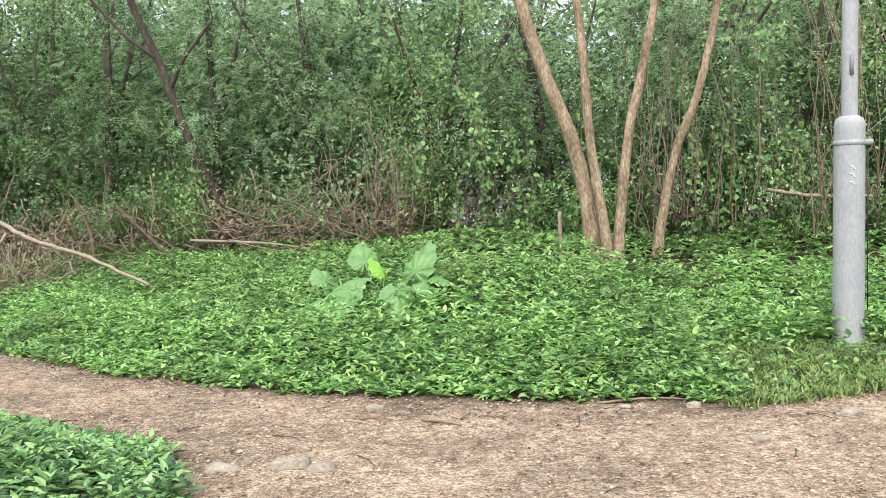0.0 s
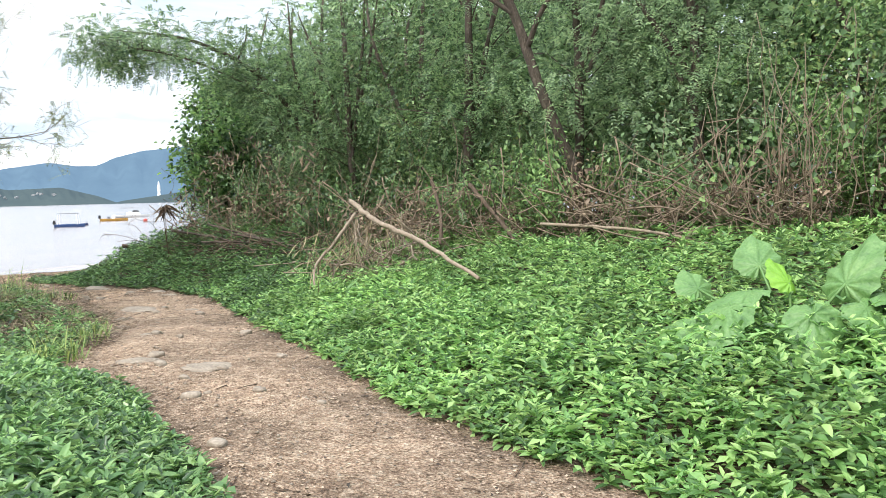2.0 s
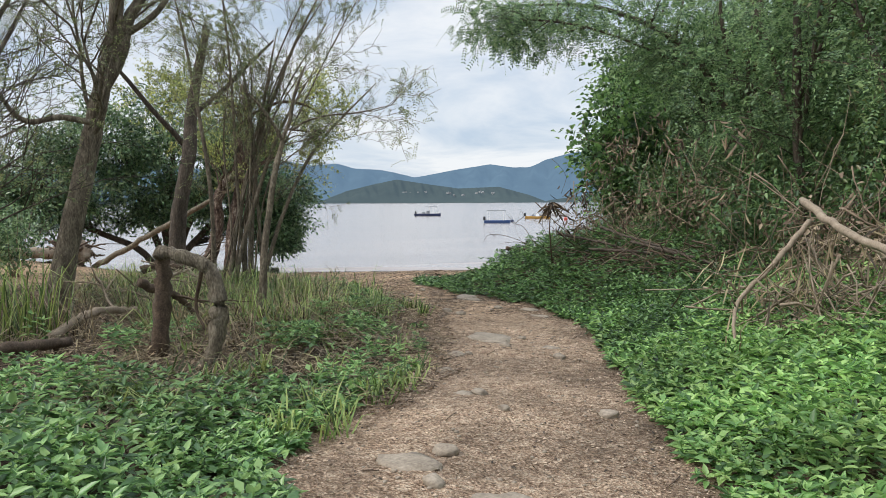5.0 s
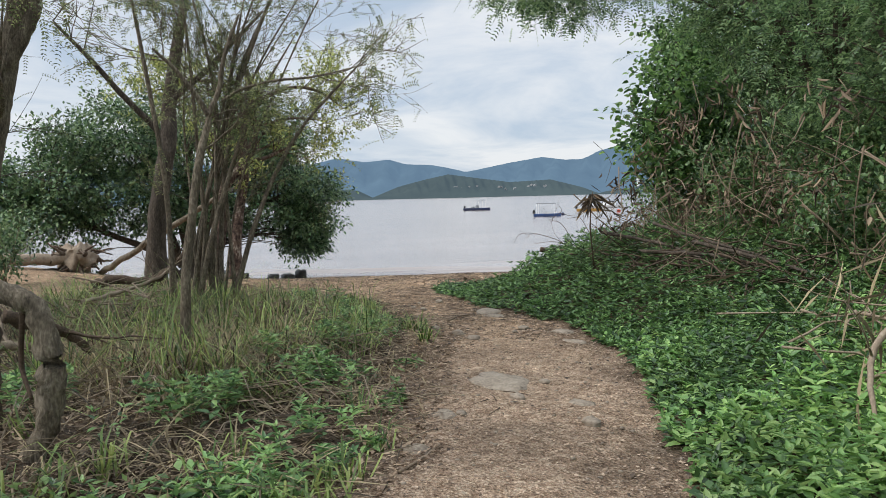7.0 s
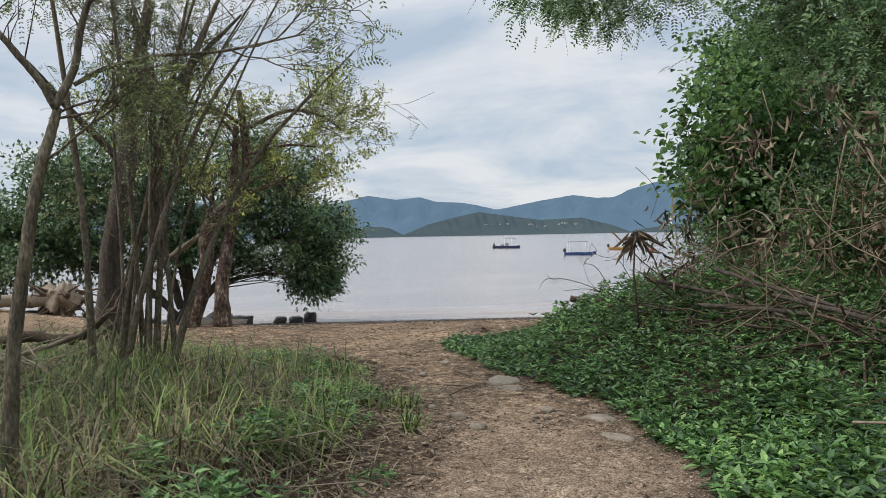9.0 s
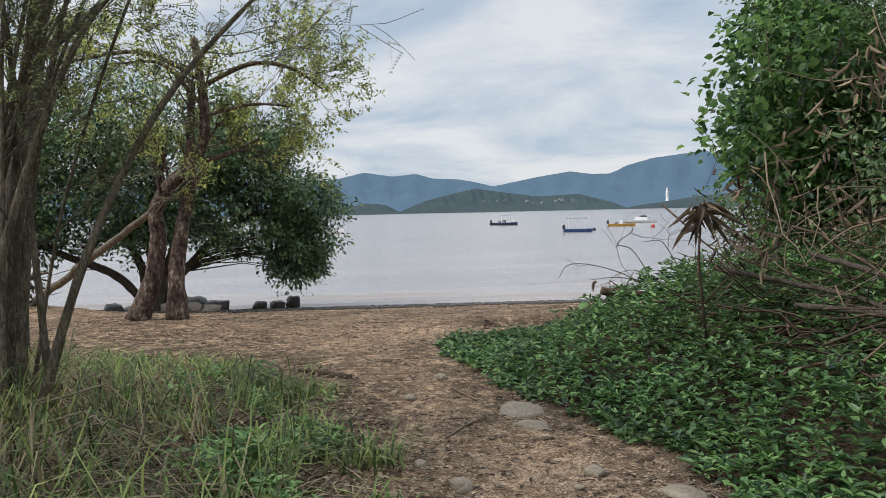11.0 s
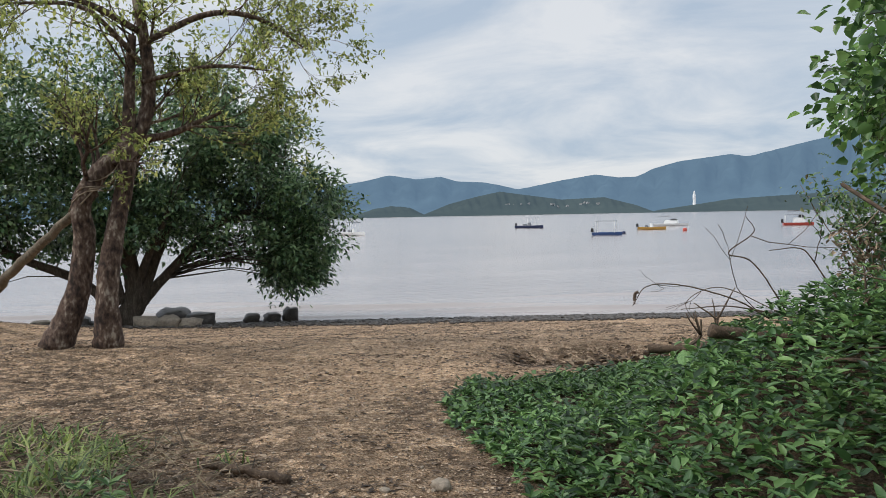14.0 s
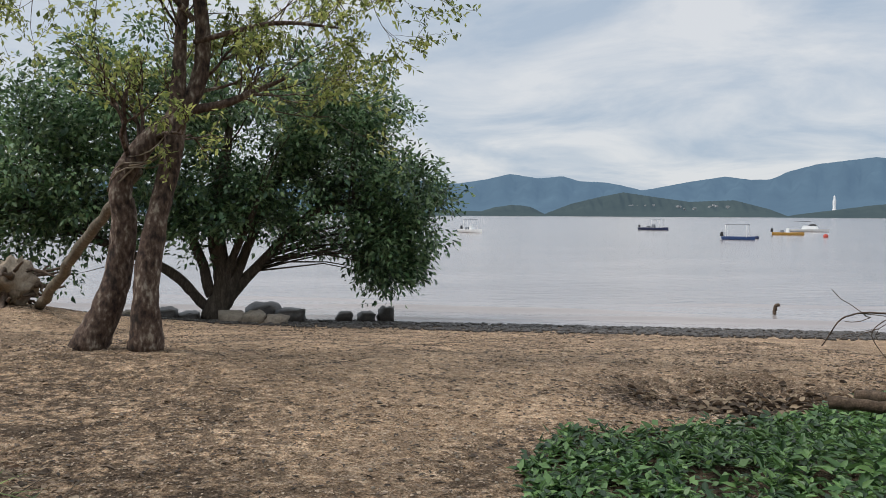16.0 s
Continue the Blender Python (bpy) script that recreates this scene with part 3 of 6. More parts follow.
water = new("water", smooth(quick_mesh("water", np.stack((SEAWARD[0] * WS + PERP[0] * WT, SEAWARD[1] * WS + PERP[1] * WT, WZ), -1).reshape(-1, 3),
            [np.stack((wi[:-1, :-1], wi[1:, :-1], wi[1:, 1:], wi[:-1, 1:]), -1).reshape(-1, 4)], M_WATER)))
tagged(water, "calm pale grey sea with small ripples", "water", kind="structure")


def hills(name, line, dist, depth, mat, label, seed, rough=1.0):
    """A range of hills: a ridge named by bearing and height, with spurs running down to the shore."""
    rng = np.random.default_rng(seed)
    az, el = np.array(line).T
    o = np.argsort(az)
    n_az, n_d = 420, 14
    a = np.linspace(az.min(), az.max(), n_az)
    e = np.interp(a, az[o], el[o])
    jag = sum(rng.normal(0, 0.02 * rough / k) * np.sin(a * 7.0 * k + rng.uniform(0, 6)) for k in range(1, 9))
    e = np.maximum(e + jag * np.minimum(1, e), -0.2)
    ca, sa = np.cos(np.radians(a)), np.sin(np.radians(a))
    vs = []
    for j in range(n_d):
        u = j / (n_d - 3) if j < n_d - 2 else 1 + 0.15 * (j - n_d + 3)
        spur = 1 + 0.25 * np.sin(a * 3.1 + u * 3) * (u < 1) * u * (1 - u) * 3 + 0.12 * np.sin(a * 9.3 - u * 5) * u * (1 - u) * 3
        prof = np.clip(u, 0, 1) ** 0.85 * spur if u <= 1 else 1 - (u - 1) * 1.5
        d = dist + depth * u
        h = 0.4 + np.tan(np.radians(e)) * dist * (1 + depth / dist) * prof
        base = np.where(u == 0, -3.0, h)
        vs.append(np.stack((-13 - sa * d, 13.5 + ca * d, base), -1))
    v = np.concatenate(vs)
    i = np.arange(len(v)).reshape(n_d, n_az)
    me = smooth(quick_mesh(name, v, [np.stack((i[:-1, :-1], i[:-1, 1:], i[1:, 1:], i[1:, :-1]), -1).reshape(-1, 4)], mat))
    return tagged(new(name, me), label, "hills", kind="structure")


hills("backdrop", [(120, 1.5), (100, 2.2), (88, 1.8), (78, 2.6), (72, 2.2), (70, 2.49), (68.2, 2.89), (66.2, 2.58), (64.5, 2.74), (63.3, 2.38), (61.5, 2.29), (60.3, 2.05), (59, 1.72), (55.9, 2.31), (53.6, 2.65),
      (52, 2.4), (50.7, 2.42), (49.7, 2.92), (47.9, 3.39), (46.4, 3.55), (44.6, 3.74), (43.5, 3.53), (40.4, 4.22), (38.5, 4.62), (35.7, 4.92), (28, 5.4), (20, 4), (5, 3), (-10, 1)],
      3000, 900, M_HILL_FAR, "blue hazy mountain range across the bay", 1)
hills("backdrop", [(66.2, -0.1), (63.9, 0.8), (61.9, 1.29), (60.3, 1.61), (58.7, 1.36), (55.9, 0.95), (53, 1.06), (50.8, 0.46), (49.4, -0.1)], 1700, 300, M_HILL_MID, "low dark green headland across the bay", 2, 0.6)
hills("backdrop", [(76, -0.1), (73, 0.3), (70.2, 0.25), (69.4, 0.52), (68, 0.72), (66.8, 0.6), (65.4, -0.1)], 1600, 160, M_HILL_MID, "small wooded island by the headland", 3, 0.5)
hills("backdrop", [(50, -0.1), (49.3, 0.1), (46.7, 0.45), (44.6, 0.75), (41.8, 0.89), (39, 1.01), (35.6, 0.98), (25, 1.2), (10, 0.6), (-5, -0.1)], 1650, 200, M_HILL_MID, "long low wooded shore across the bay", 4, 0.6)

# ---- plants of the beds ----


def scatter(rng, n, box, keep):
    x, y = rng.uniform(box[0], box[1], n), rng.uniform(box[2], box[3], n)
    k = keep(x, y)
    return x[k], y[k]


def shoots(build, rng, x, y, height, leaf, levels=4, wide=0.42, tilt=0.32):
    """Upright leafy shoots with crossed pairs of lance-shaped leaves and a tuft of small ones at the tip."""
    n = len(x)
    z = ground_z(x, y)
    lean = rng.normal(0, 0.22, (n, 3)); lean[:, 2] = 1
    lean = unit(lean)
    root = np.stack((x, y, z), -1)
    turn = rng.uniform(0, 6.28, n)
    vigour = rng.uniform(0.75, 1.3, n)
    for i in range(levels + 1):
        top = i == levels
        u = min(1.0, (i + 1.0) / levels)
        p = root + lean * (height * (0.25 + 0.75 * u) + (0.012 if top else 0))[:, None]
        for s in (0, 1):
            a = turn + i * 1.57 + s * 3.14 + rng.normal(0, 0.3, n)
            el = rng.normal(0.8 if top else tilt - 0.3 + 0.5 * u, 0.26, n)
            way = np.stack((np.cos(a) * np.cos(el), np.sin(a) * np.cos(el), np.sin(el)), -1)
            size = leaf * vigour * rng.uniform(0.75, 1.2, n) * (0.55 if top else 1.15 - 0.2 * u)
            build.leaves(p, way, rng.normal(0, 0.2, (n, 3)) + [0, 0, 1], size, size * wide, 0.12, 0.24)


def stuff(name, build, mat, label, category):
    return tagged(new(name, build.mesh(name, mat, False)), label, category, kind="stuff")


def patchy(x, y, k=1.0):
    return 0.5 + 0.25 * waves(x + 3, y - 7, 0.9 * k)


rng = np.random.default_rng(11)
dim = Build()
b = Build()
x, y = scatter(rng, 70000, (-23, 8, 5.5, 27), lambda x, y: (lambda d: (d > 0.02 + 0.12 * patchy(x, y, 3)) & (d < 4.5))(beds(x, y)[0]))
thin = rng.random(len(x)) < np.where((x > 2.4) & (beds(x, y)[0] < 1.7), 0.03, 1.0)
x, y = x[thin], y[thin]
d = beds(x, y)[0]
lumps = np.clip(0.5 + 0.33 * waves(x * 1.3 + y, y * 1.2 - x * 0.4, 1.9), 0, 1.2)
tall = (0.05 + 0.36 * sstep(0, np.where(x < -18, 2.6, 1.2), d)) * (0.45 + 0.45 * patchy(x, y) + 0.5 * lumps) * np.interp(x, [-19.0, -17.0], [0.5, 1.0])
# beyond about x -9 the creeper takes the leaf colour darkened for shade
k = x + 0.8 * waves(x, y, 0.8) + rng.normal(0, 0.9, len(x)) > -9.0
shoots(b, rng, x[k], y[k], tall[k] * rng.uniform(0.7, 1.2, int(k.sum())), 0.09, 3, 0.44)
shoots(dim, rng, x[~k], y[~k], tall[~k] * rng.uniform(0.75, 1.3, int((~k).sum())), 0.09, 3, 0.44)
stuff("creeper_bed", dim, M_COVER_DIM, "leafy green creeper over the mound, darkened for canopy shade", "ground cover")
stuff("creeper_bed", b, M_COVER, "bright green leafy creeper covering the bank", "ground cover")
for low, side_, mat_, lab, cnt, box_ in ((0, 0, M_COVER, "low creeping leaves between the shoots", 150000, (-12.5, 8, 5.5, 18)), (1, 0, M_COVER_DIM, "low creeping leaves on the mound, darkened for canopy shade", 20000, (-23, -10.5, 13, 23)), (2, 1, M_WEED, "low weed leaves beside the path", 26000, (-9.5, -1.2, 1.5, 10))):
    b = Build()
    x, y = scatter(rng, cnt, box_, lambda x, y: (lambda d: (d > 0.05 + 0.15 * patchy(x, y, 3)) & (d < 3.4))(beds(x, y)[side_]))
    t_ = rng.random(len(x)) < np.where((x > 2.4) & (beds(x, y)[0] < 1.7), 0.12, 1.0)
    x, y = x[t_], y[t_]
    n = len(x)
    a = rng.uniform(0, 6.28, n)
    el = rng.normal(0.25, 0.35, n)
    s_ = rng.uniform(0.05, 0.11, n)
    b.leaves(np.stack((x, y, ground_z(x, y) + rng.uniform(0.015, 0.11, n)), -1), np.stack((np.cos(a) * np.cos(el), np.sin(a) * np.cos(el), np.sin(el)), -1), rng.normal(0, 0.3, (n, 3)) + [0, 0, 1], s_, s_ * 0.55, 0.2, 0.12, False)
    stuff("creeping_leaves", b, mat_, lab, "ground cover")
b = Build()
x, y = scatter(rng, 16000, (-22, 10, 9, 27), lambda x, y: (lambda d: (d > 4.3) & (d < 11))(beds(x, y)[0]))
shoots(b, rng, x, y, 0.38 * (0.7 + 0.6 * patchy(x, y)), 0.13, 3)
stuff("creeper_bed", b, M_COVER, "leafy green creeper under the trees", "ground cover")
b = Build()
x, y = scatter(rng, 17500, (-12.5, -1.2, 1.5, 12), lambda x, y: (lambda d: (d > 0.1) & (d < 5) & ((x + 0.7 * waves(x, y, 1.1) > -6.0) | (patchy(x, y, 1.5) > np.where(x > -9.2, 0.38, 0.66))))(beds(x, y)[1]))
k = rng.random(len(x)) < np.interp(x, [-12.5, -10.5, -9.5, -7], [0.25, 0.4, 0.65, 1.0])
x, y = x[k], y[k]
d = beds(x, y)[1]
shoots(b, rng, x, y, (0.07 + 0.25 * sstep(0, 1.2, d)) * (0.75 + 0.5 * patchy(x, y)), 0.082)
stuff("weed_bed", b, M_WEED, "green broad-leaved weeds beside the path", "ground cover")
b = Build()
x, y = scatter(rng, 7000, (-17.5, -10, 8, 14.4), lambda x, y: (lambda d: (d > 0.05) & (d < 1.5) & (patchy(x, y, 2.3) > 0.68))(beds(x, y)[1]))
shoots(b, rng, x, y, 0.08 + 0.2 * sstep(0, 0.8, beds(x, y)[1]), 0.075)
stuff("weed_bed", b, M_WEED, "low green weeds at the path's edge", "ground cover")


def blades(build, rng, x, y, height, spread, width, droop=0.5):
    """Single arched grass blades in two segments."""
    n = len(x)
    p0 = np.stack((x, y, ground_z(x, y) - 0.01), -1)
    a = rng.uniform(0, 6.28, n)
    out = np.stack((np.cos(a), np.sin(a), np.zeros(n)), -1)
    h = height * rng.uniform(0.5, 1.2, n)
    s = spread * h * rng.uniform(0.2, 1.3, n)
    p1 = p0 + out * (s * 0.4)[:, None] + np.array([0, 0, 1]) * (h * 0.65)[:, None]
    p2 = p0 + out * s[:, None] + np.array([0, 0, 1]) * (h * (1 - droop * rng.random(n)))[:, None]
    side = np.stack((-np.sin(a), np.cos(a), np.zeros(n)), -1) * width / 2
    v = np.stack((p0 - side, p0 + side, p1 + side * 0.8, p1 - side * 0.8, p2), 1).reshape(-1, 3)
    o = np.arange(n)[:, None] * 5
    n0 = build.n
    build.add(v, o + [0, 1, 2, 3])
    build.f.setdefault(3, []).append((o + [3, 2, 4] + n0).astype(np.int32))


def tufts(rng, x, y, per, r):
    return np.repeat(x, per) + rng.normal(0, r, len(x) * per), np.repeat(y, per) + rng.normal(0, r, len(x) * per)


# dry and green grass of the south bed
b = Build()
x, y = scatter(rng, 1600, (-23, -8.0, 5.5, 14.5), lambda x, y: (lambda d: (d > 0.25) & (d < 6.5) & (patchy(x, y, 1.6) > np.where(x < -13.5, 0.84, np.where(x < -10, 0.66, 0.35))))(beds(x, y)[1]))
x, y = tufts(rng, x, y, 14, 0.12)
blades(b, rng, x, y, np.where(x > -12.5, 0.20, 0.28) * (0.5 + patchy(x, y, 2.1)) * np.interp(x, [-18.5, -16.5], [0.45, 1]), 2.6, 0.014, 1.0)
x, y = scatter(rng, 220, (-22, -12.5, 7.5, 12.6), lambda x, y: (lambda d: (d > 0.6) & (patchy(x, y, 1.9) > 0.5))(beds(x, y)[1]))
x, y = tufts(rng, x, y, 20, 0.07)
blades(b, rng, x, y, 0.6 * rng.uniform(0.3, 1.3, len(x)) * np.interp(x, [-18.5, -16.5], [0.3, 1]), 1.2, 0.011, 0.9)
stuff("dry_grass", b, M_STRAW, "matted dry straw-coloured grass", "grass")
# flattened straw and fallen stems
b = Build()
x, y = scatter(rng, 12000, (-22.5, -8.5, 6.0, 14.4), lambda x, y: (lambda d: (d > -0.1) & (d < 5))(beds(x, y)[1]))
n = len(x)
a = rng.uniform(0, 6.28, n)
b.leaves(np.stack((x, y, ground_z(x, y) + rng.uniform(0.02, 0.16, n)), -1), np.stack((np.cos(a), np.sin(a), rng.normal(0, 0.2, n)), -1), rng.normal(0, 0.3, (n, 3)) + [0, 0, 1], rng.uniform(0.15, 0.6, n), 0.011, 0.1, 0.06, False)
stuff("fallen_straw", b, M_STRAW, "fallen dry stalks lying crosswise", "straw")
b = Build()
x, y = scatter(rng, 1100, (-21.5, -8.0, 7.5, 14.5), lambda x, y: (lambda d: (d > -0.05) & (d < 3.2) & (patchy(x, y, 1.7) > np.where(x < -10, 0.82, 0.5)))(beds(x, y)[1]))
x, y = tufts(rng, x, y, 15, 0.06)
blades(b, rng, x, y, np.where(x < -17.0, 0.18, 0.30), 1.2, 0.017, 0.7)
x, y = scatter(rng, 110, (-19.5, -12.5, 9, 13.6), lambda x, y: (lambda d: (d > 0.35) & (d < 3.5))(beds(x, y)[1]))
x, y = tufts(rng, x, y, 18, 0.10)
blades(b, rng, x, y, 0.62 * rng.uniform(0.3, 1.3, len(x)) * np.interp(x, [-18.5, -16.8], [0.4, 1]), 1.0, 0.013, 0.8)
x, y = tufts(rng, np.array([-12.9, -12.6, -13.2, -13.4, -12.3]), np.array([7.2, 6.8, 7.6, 6.9, 6.4]), 70, 0.14)
blades(b, rng, x, y, 1.15, 0.7, 0.016, 0.6)
gx = np.array([-19.4, -19.2, -19.7, -19.0, -19.4, -18.2, -17.4, -17.2, -16.9, -15.8, -15.6, -15.2, -14.4, -19.0, -18.4, -18.8, -16.6, -14.9, -13.6, -13.2])
gy = np.array([12.1, 12.6, 13.1, 13.3, 13.5, 13.2, 13.5, 13.8, 13.2, 12.4, 13.3, 12.9, 12.6, 12.0, 12.4, 12.0, 12.3, 13.5, 12.2, 11.7])
x, y = tufts(rng, gx, gy, 80, 0.15)
blades(b, rng, x, y, np.interp(x, [-22.5, -20.5, -19.0, -13], [0.4, 0.24, 0.2, 0.28]), 1.7, 0.020, 0.9)
stuff("green_grass", b, M_GRASS, "tufts of green and yellowing grass", "grass")
# tall seeding grass round the grove
trng = np.random.default_rng(83)
for mat_, lab, cnt, hgt in ((M_GRASS, "tall arching yellow-green grass round the stems", 120, 0.7), (M_STRAW, "tall dry grass leaning among the stems", 380, 0.46)):
    b = Build()
    x, y = scatter(trng, cnt, (-19.2, -12.2, 8.8, 11.55), lambda x, y: beds(x, y)[1] > 0.55)
    x = np.concatenate((x, trng.normal(-11.75, 0.35, cnt // 9)))
    y = np.concatenate((y, trng.normal(9.75, 0.4, cnt // 9)))
    x, y = tufts(trng, x, y, 30, 0.13)
    near_ = np.interp(beds(x, y)[1], [0.5, 1.6], [0.5, 1.0]) * (0.6 + 0.55 * patchy(x, y, 1.3)) * np.interp(x, [-12.0, -11.0], [1.0, 0.6])
    blades(b, trng, x, y, hgt * near_ * trng.uniform(0.3, 1.4, len(x)), 1.7, 0.012, 1.0)
    stuff("tall_grass", b, mat_, lab, "grass")
# trodden brown leaves and chips under the grass
b = Build()
x, y = scatter(rng, 60000, (-23, -8.5, 6.0, 14.8), lambda x, y: (lambda d: (d > -0.3) & (d < 4.5))(beds(x, y)[1]))
n = len(x)
a = rng.uniform(0, 6.28, n)
size = rng.uniform(0.02, 0.09, n)
b.leaves(np.stack((x, y, ground_z(x, y) + rng.uniform(0.005, 0.05, n)), -1), np.stack((np.cos(a), np.sin(a), rng.normal(0.05, 0.2, n)), -1), rng.normal(0, 0.3, (n, 3)) + [0, 0, 1], size, size * rng.uniform(0.2, 0.5, n), 0.25, 0.1, False)
stuff("leaf_litter", b, M_DRY, "brown dead leaves and chips between the grass tufts", "leaf litter")
b = Build()
for c in ((-16.6, 10.8), (-17.4, 11.3), (-15.6, 11.2), (-14.8, 11.4), (-16.0, 10.4), (-13.6, 11.2), (-17.8, 10.6), (-14.2, 10.6)):
    for i in range(26):
        px_, py_ = c[0] + rng.normal(0, 0.45), c[1] + rng.normal(0, 0.35)
        a_, l_ = rng.normal(0.9, 0.8), rng.uniform(0.4, 1.3)
        z_ = abs(rng.normal(0, 0.1)) + 0.03
        b.tube([gpt(px_, py_, z_), gpt(px_ + l_ / 2 * math.cos(a_), py_ + l_ / 2 * math.sin(a_), z_ + rng.uniform(0.02, 0.2)), gpt(px_ + l_ * math.cos(a_), py_ + l_ * math.sin(a_), 0.03)], [0.008, 0.004], 4)
for c in ((-12.4, 9.6), (-11.7, 9.1), (-13.0, 10.3), (-12.2, 8.5), (-14.0, 9.7), (-11.4, 10.0), (-13.2, 9.0), (-14.6, 10.1), (-12.8, 11.0)):
    for i in range(30):
        px_, py_ = c[0] + trng.normal(0, 0.5), c[1] + trng.normal(0, 0.4)
        a_, l_ = trng.normal(0.6, 1.0), trng.uniform(0.3, 1.1)
        z_ = abs(trng.normal(0, 0.08)) + 0.02
        b.tube([gpt(px_, py_, z_), gpt(px_ + l_ / 2 * math.cos(a_), py_ + l_ / 2 * math.sin(a_), z_ + trng.uniform(0.0, 0.22)), gpt(px_ + l_ * math.cos(a_), py_ + l_ * math.sin(a_), 0.02)], [0.006, 0.003], 4)
stuff("fallen_straw", b, M_DEAD, "heap of flattened pale dry stalks", "straw")
# lawn weeds round the lamp post and along the north edge
b = Build()
x, y = scatter(rng, 8000, (2.2, 7.5, 5.6, 8.8), lambda x, y: (lambda d: (d > -0.1) & (d < 2.2))(beds(x, y)[0]))
x, y = tufts(rng, x, y, 4, 0.05)
blades(b, rng, x, y, 0.11, 1.3, 0.016, 0.7)
stuff("short_grass", b, M_GRASS, "short bright grass round the lamp post", "grass")

# dry leaves, bark chips and pebbles on the path and the beach
b = Build()
x, y = scatter(rng, 120000, (-34, 5, 3, 26), lambda x, y: (lambda n, s: (n < 0.25) & (s < 0.3) & (SEAWARD[0] * x + SEAWARD[1] * y < 38))(*beds(x, y)))
k = rng.random(len(x)) < 0.3 + 0.7 * (np.minimum(-beds(x, y)[0], -beds(x, y)[1]) < 0.5)
x, y = x[k], y[k]
x = np.concatenate((x, rng.normal(-21.7, 0.5, 500), rng.uniform(-27, -12, 9000))); y = np.concatenate((y, rng.normal(19.7, 0.65, 500), rng.uniform(8.5, 14.8, 9000)))
n = len(x)
a = rng.uniform(0, 6.28, n)
way = np.stack((np.cos(a), np.sin(a), rng.normal(0.08, 0.12, n)), -1)
size = rng.uniform(0.01, 0.042, n) * np.where(rng.random(n) < 0.08, 2.0, 1.0)
b.leaves(np.stack((x, y, ground_z(x, y) + 0.006), -1), way, rng.normal(0, 0.25, (n, 3)) + [0, 0, 1], size, size * rng.uniform(0.2, 0.6, n), 0.3, 0.1, False)
k = rng.random(n) < 0.3
stuff("leaf_litter", b, M_DUFF, "scattered dry leaves and bark chips", "leaf litter")
b = Build()
pale = np.nonzero(k)[0]
b.leaves(np.stack((x, y, ground_z(x, y) + 0.007), -1)[pale] + rng.normal(0, 0.04, (len(pale), 3)) * [1, 1, 0], way[pale][:, [1, 0, 2]], rng.normal(0, 0.2, (len(pale), 3)) + [0, 0, 1], size[pale] * 0.7, size[pale] * 0.5, 0.2, 0.1, False)
srng = np.random.default_rng(84)
x, y = scatter(srng, 120000, (-34, 5, 3, 26), lambda x, y: (lambda n, s: (n < 0.15) & (s < 0.2) & (SEAWARD[0] * x + SEAWARD[1] * y < 38))(*beds(x, y)))
n = len(x)
a = srng.uniform(0, 6.28, n)
size = srng.uniform(0.010, 0.034, n)
b.leaves(np.stack((x, y, ground_z(x, y) + 0.006), -1), np.stack((np.cos(a), np.sin(a), srng.normal(0.05, 0.18, n)), -1), srng.normal(0, 0.3, (n, 3)) + [0, 0, 1], size, size * srng.uniform(0.4, 0.9, n), 0.3, 0.1, False)
stuff("shell_grit", b, M_GRIT, "pale shell chips strewn on the path and sand", "shell grit")
b = Build()
x, y = scatter(rng, 5200, (-22, 5, 3, 17), lambda x, y: (lambda n, s: (n < 0.1) & (s < 0.2))(*beds(x, y)))
for px_, py_ in zip(x[:2600], y[:2600]):
    s_ = rng.uniform(0.006, 0.018)
    b.lump(gpt(px_, py_, s_ * 0.2), np.array([1.2, 0.9, 0.6]) * s_, rng, 0.15, 3, 5)
stuff("gravel", b, M_STONE, "small pale pebbles and shell bits on the path", "gravel")
b = Build()
for i in range(8000):
    u = rng.uniform(-9, 26)
    s_ = 42.0 - 4.6 * rng.random() ** 1.3
    px_, py_ = SEAWARD[0] * s_ + 0.41 * u, SEAWARD[1] * s_ + 0.912 * u
    r_ = rng.uniform(0.02, 0.075)
    b.lump(gpt(px_, py_, r_ * 0.3), np.array([1.2, 0.9, 0.6]) * r_, rng, 0.15, 3, 5)
stuff("shingle", b, M_WETSTONE, "band of dark wet shingle along the waterline", "shingle")

b = Build()
x, y = scatter(rng, 110000, (-34, -13, 10, 25), lambda x, y: (lambda n, s: (n < 0.2) & (s < 0.4) & (SEAWARD[0] * x + SEAWARD[1] * y < 37.5))(*beds(x, y)))
k = rng.random(len(x)) < np.where(waves(x * 1.6 + 0.6 * y, y * 0.7 - x * 0.3, 1.7) + 0.8 * waves(x + 5, y, 4.3) + 0.5 * waves(x, y - 3, 0.6) > 0.75, 0.9, 0.22)
x, y = x[k], y[k]
n = len(x)
x = np.concatenate((x, rng.normal(-21.6, 0.55, 2600))); y = np.concatenate((y, rng.normal(19.2, 0.8, 2600)))
k = beds(x, y)[0] < 0.25
x, y = x[k], y[k]
n = len(x)
a = rng.normal(1.15, 0.8, n)
size = rng.uniform(0.02, 0.09, n)
b.leaves(np.stack((x, y, ground_z(x, y) + 0.007), -1), np.stack((np.cos(a), np.sin(a), rng.normal(0.05, 0.1, n)), -1), rng.normal(0, 0.2, (n, 3)) + [0, 0, 1], size, size * rng.uniform(0.15, 0.45, n), 0.25, 0.08, False)
stuff("beach_litter", b, M_DUFF, "dark brown leaf and bark litter strewn on the sand", "leaf litter")

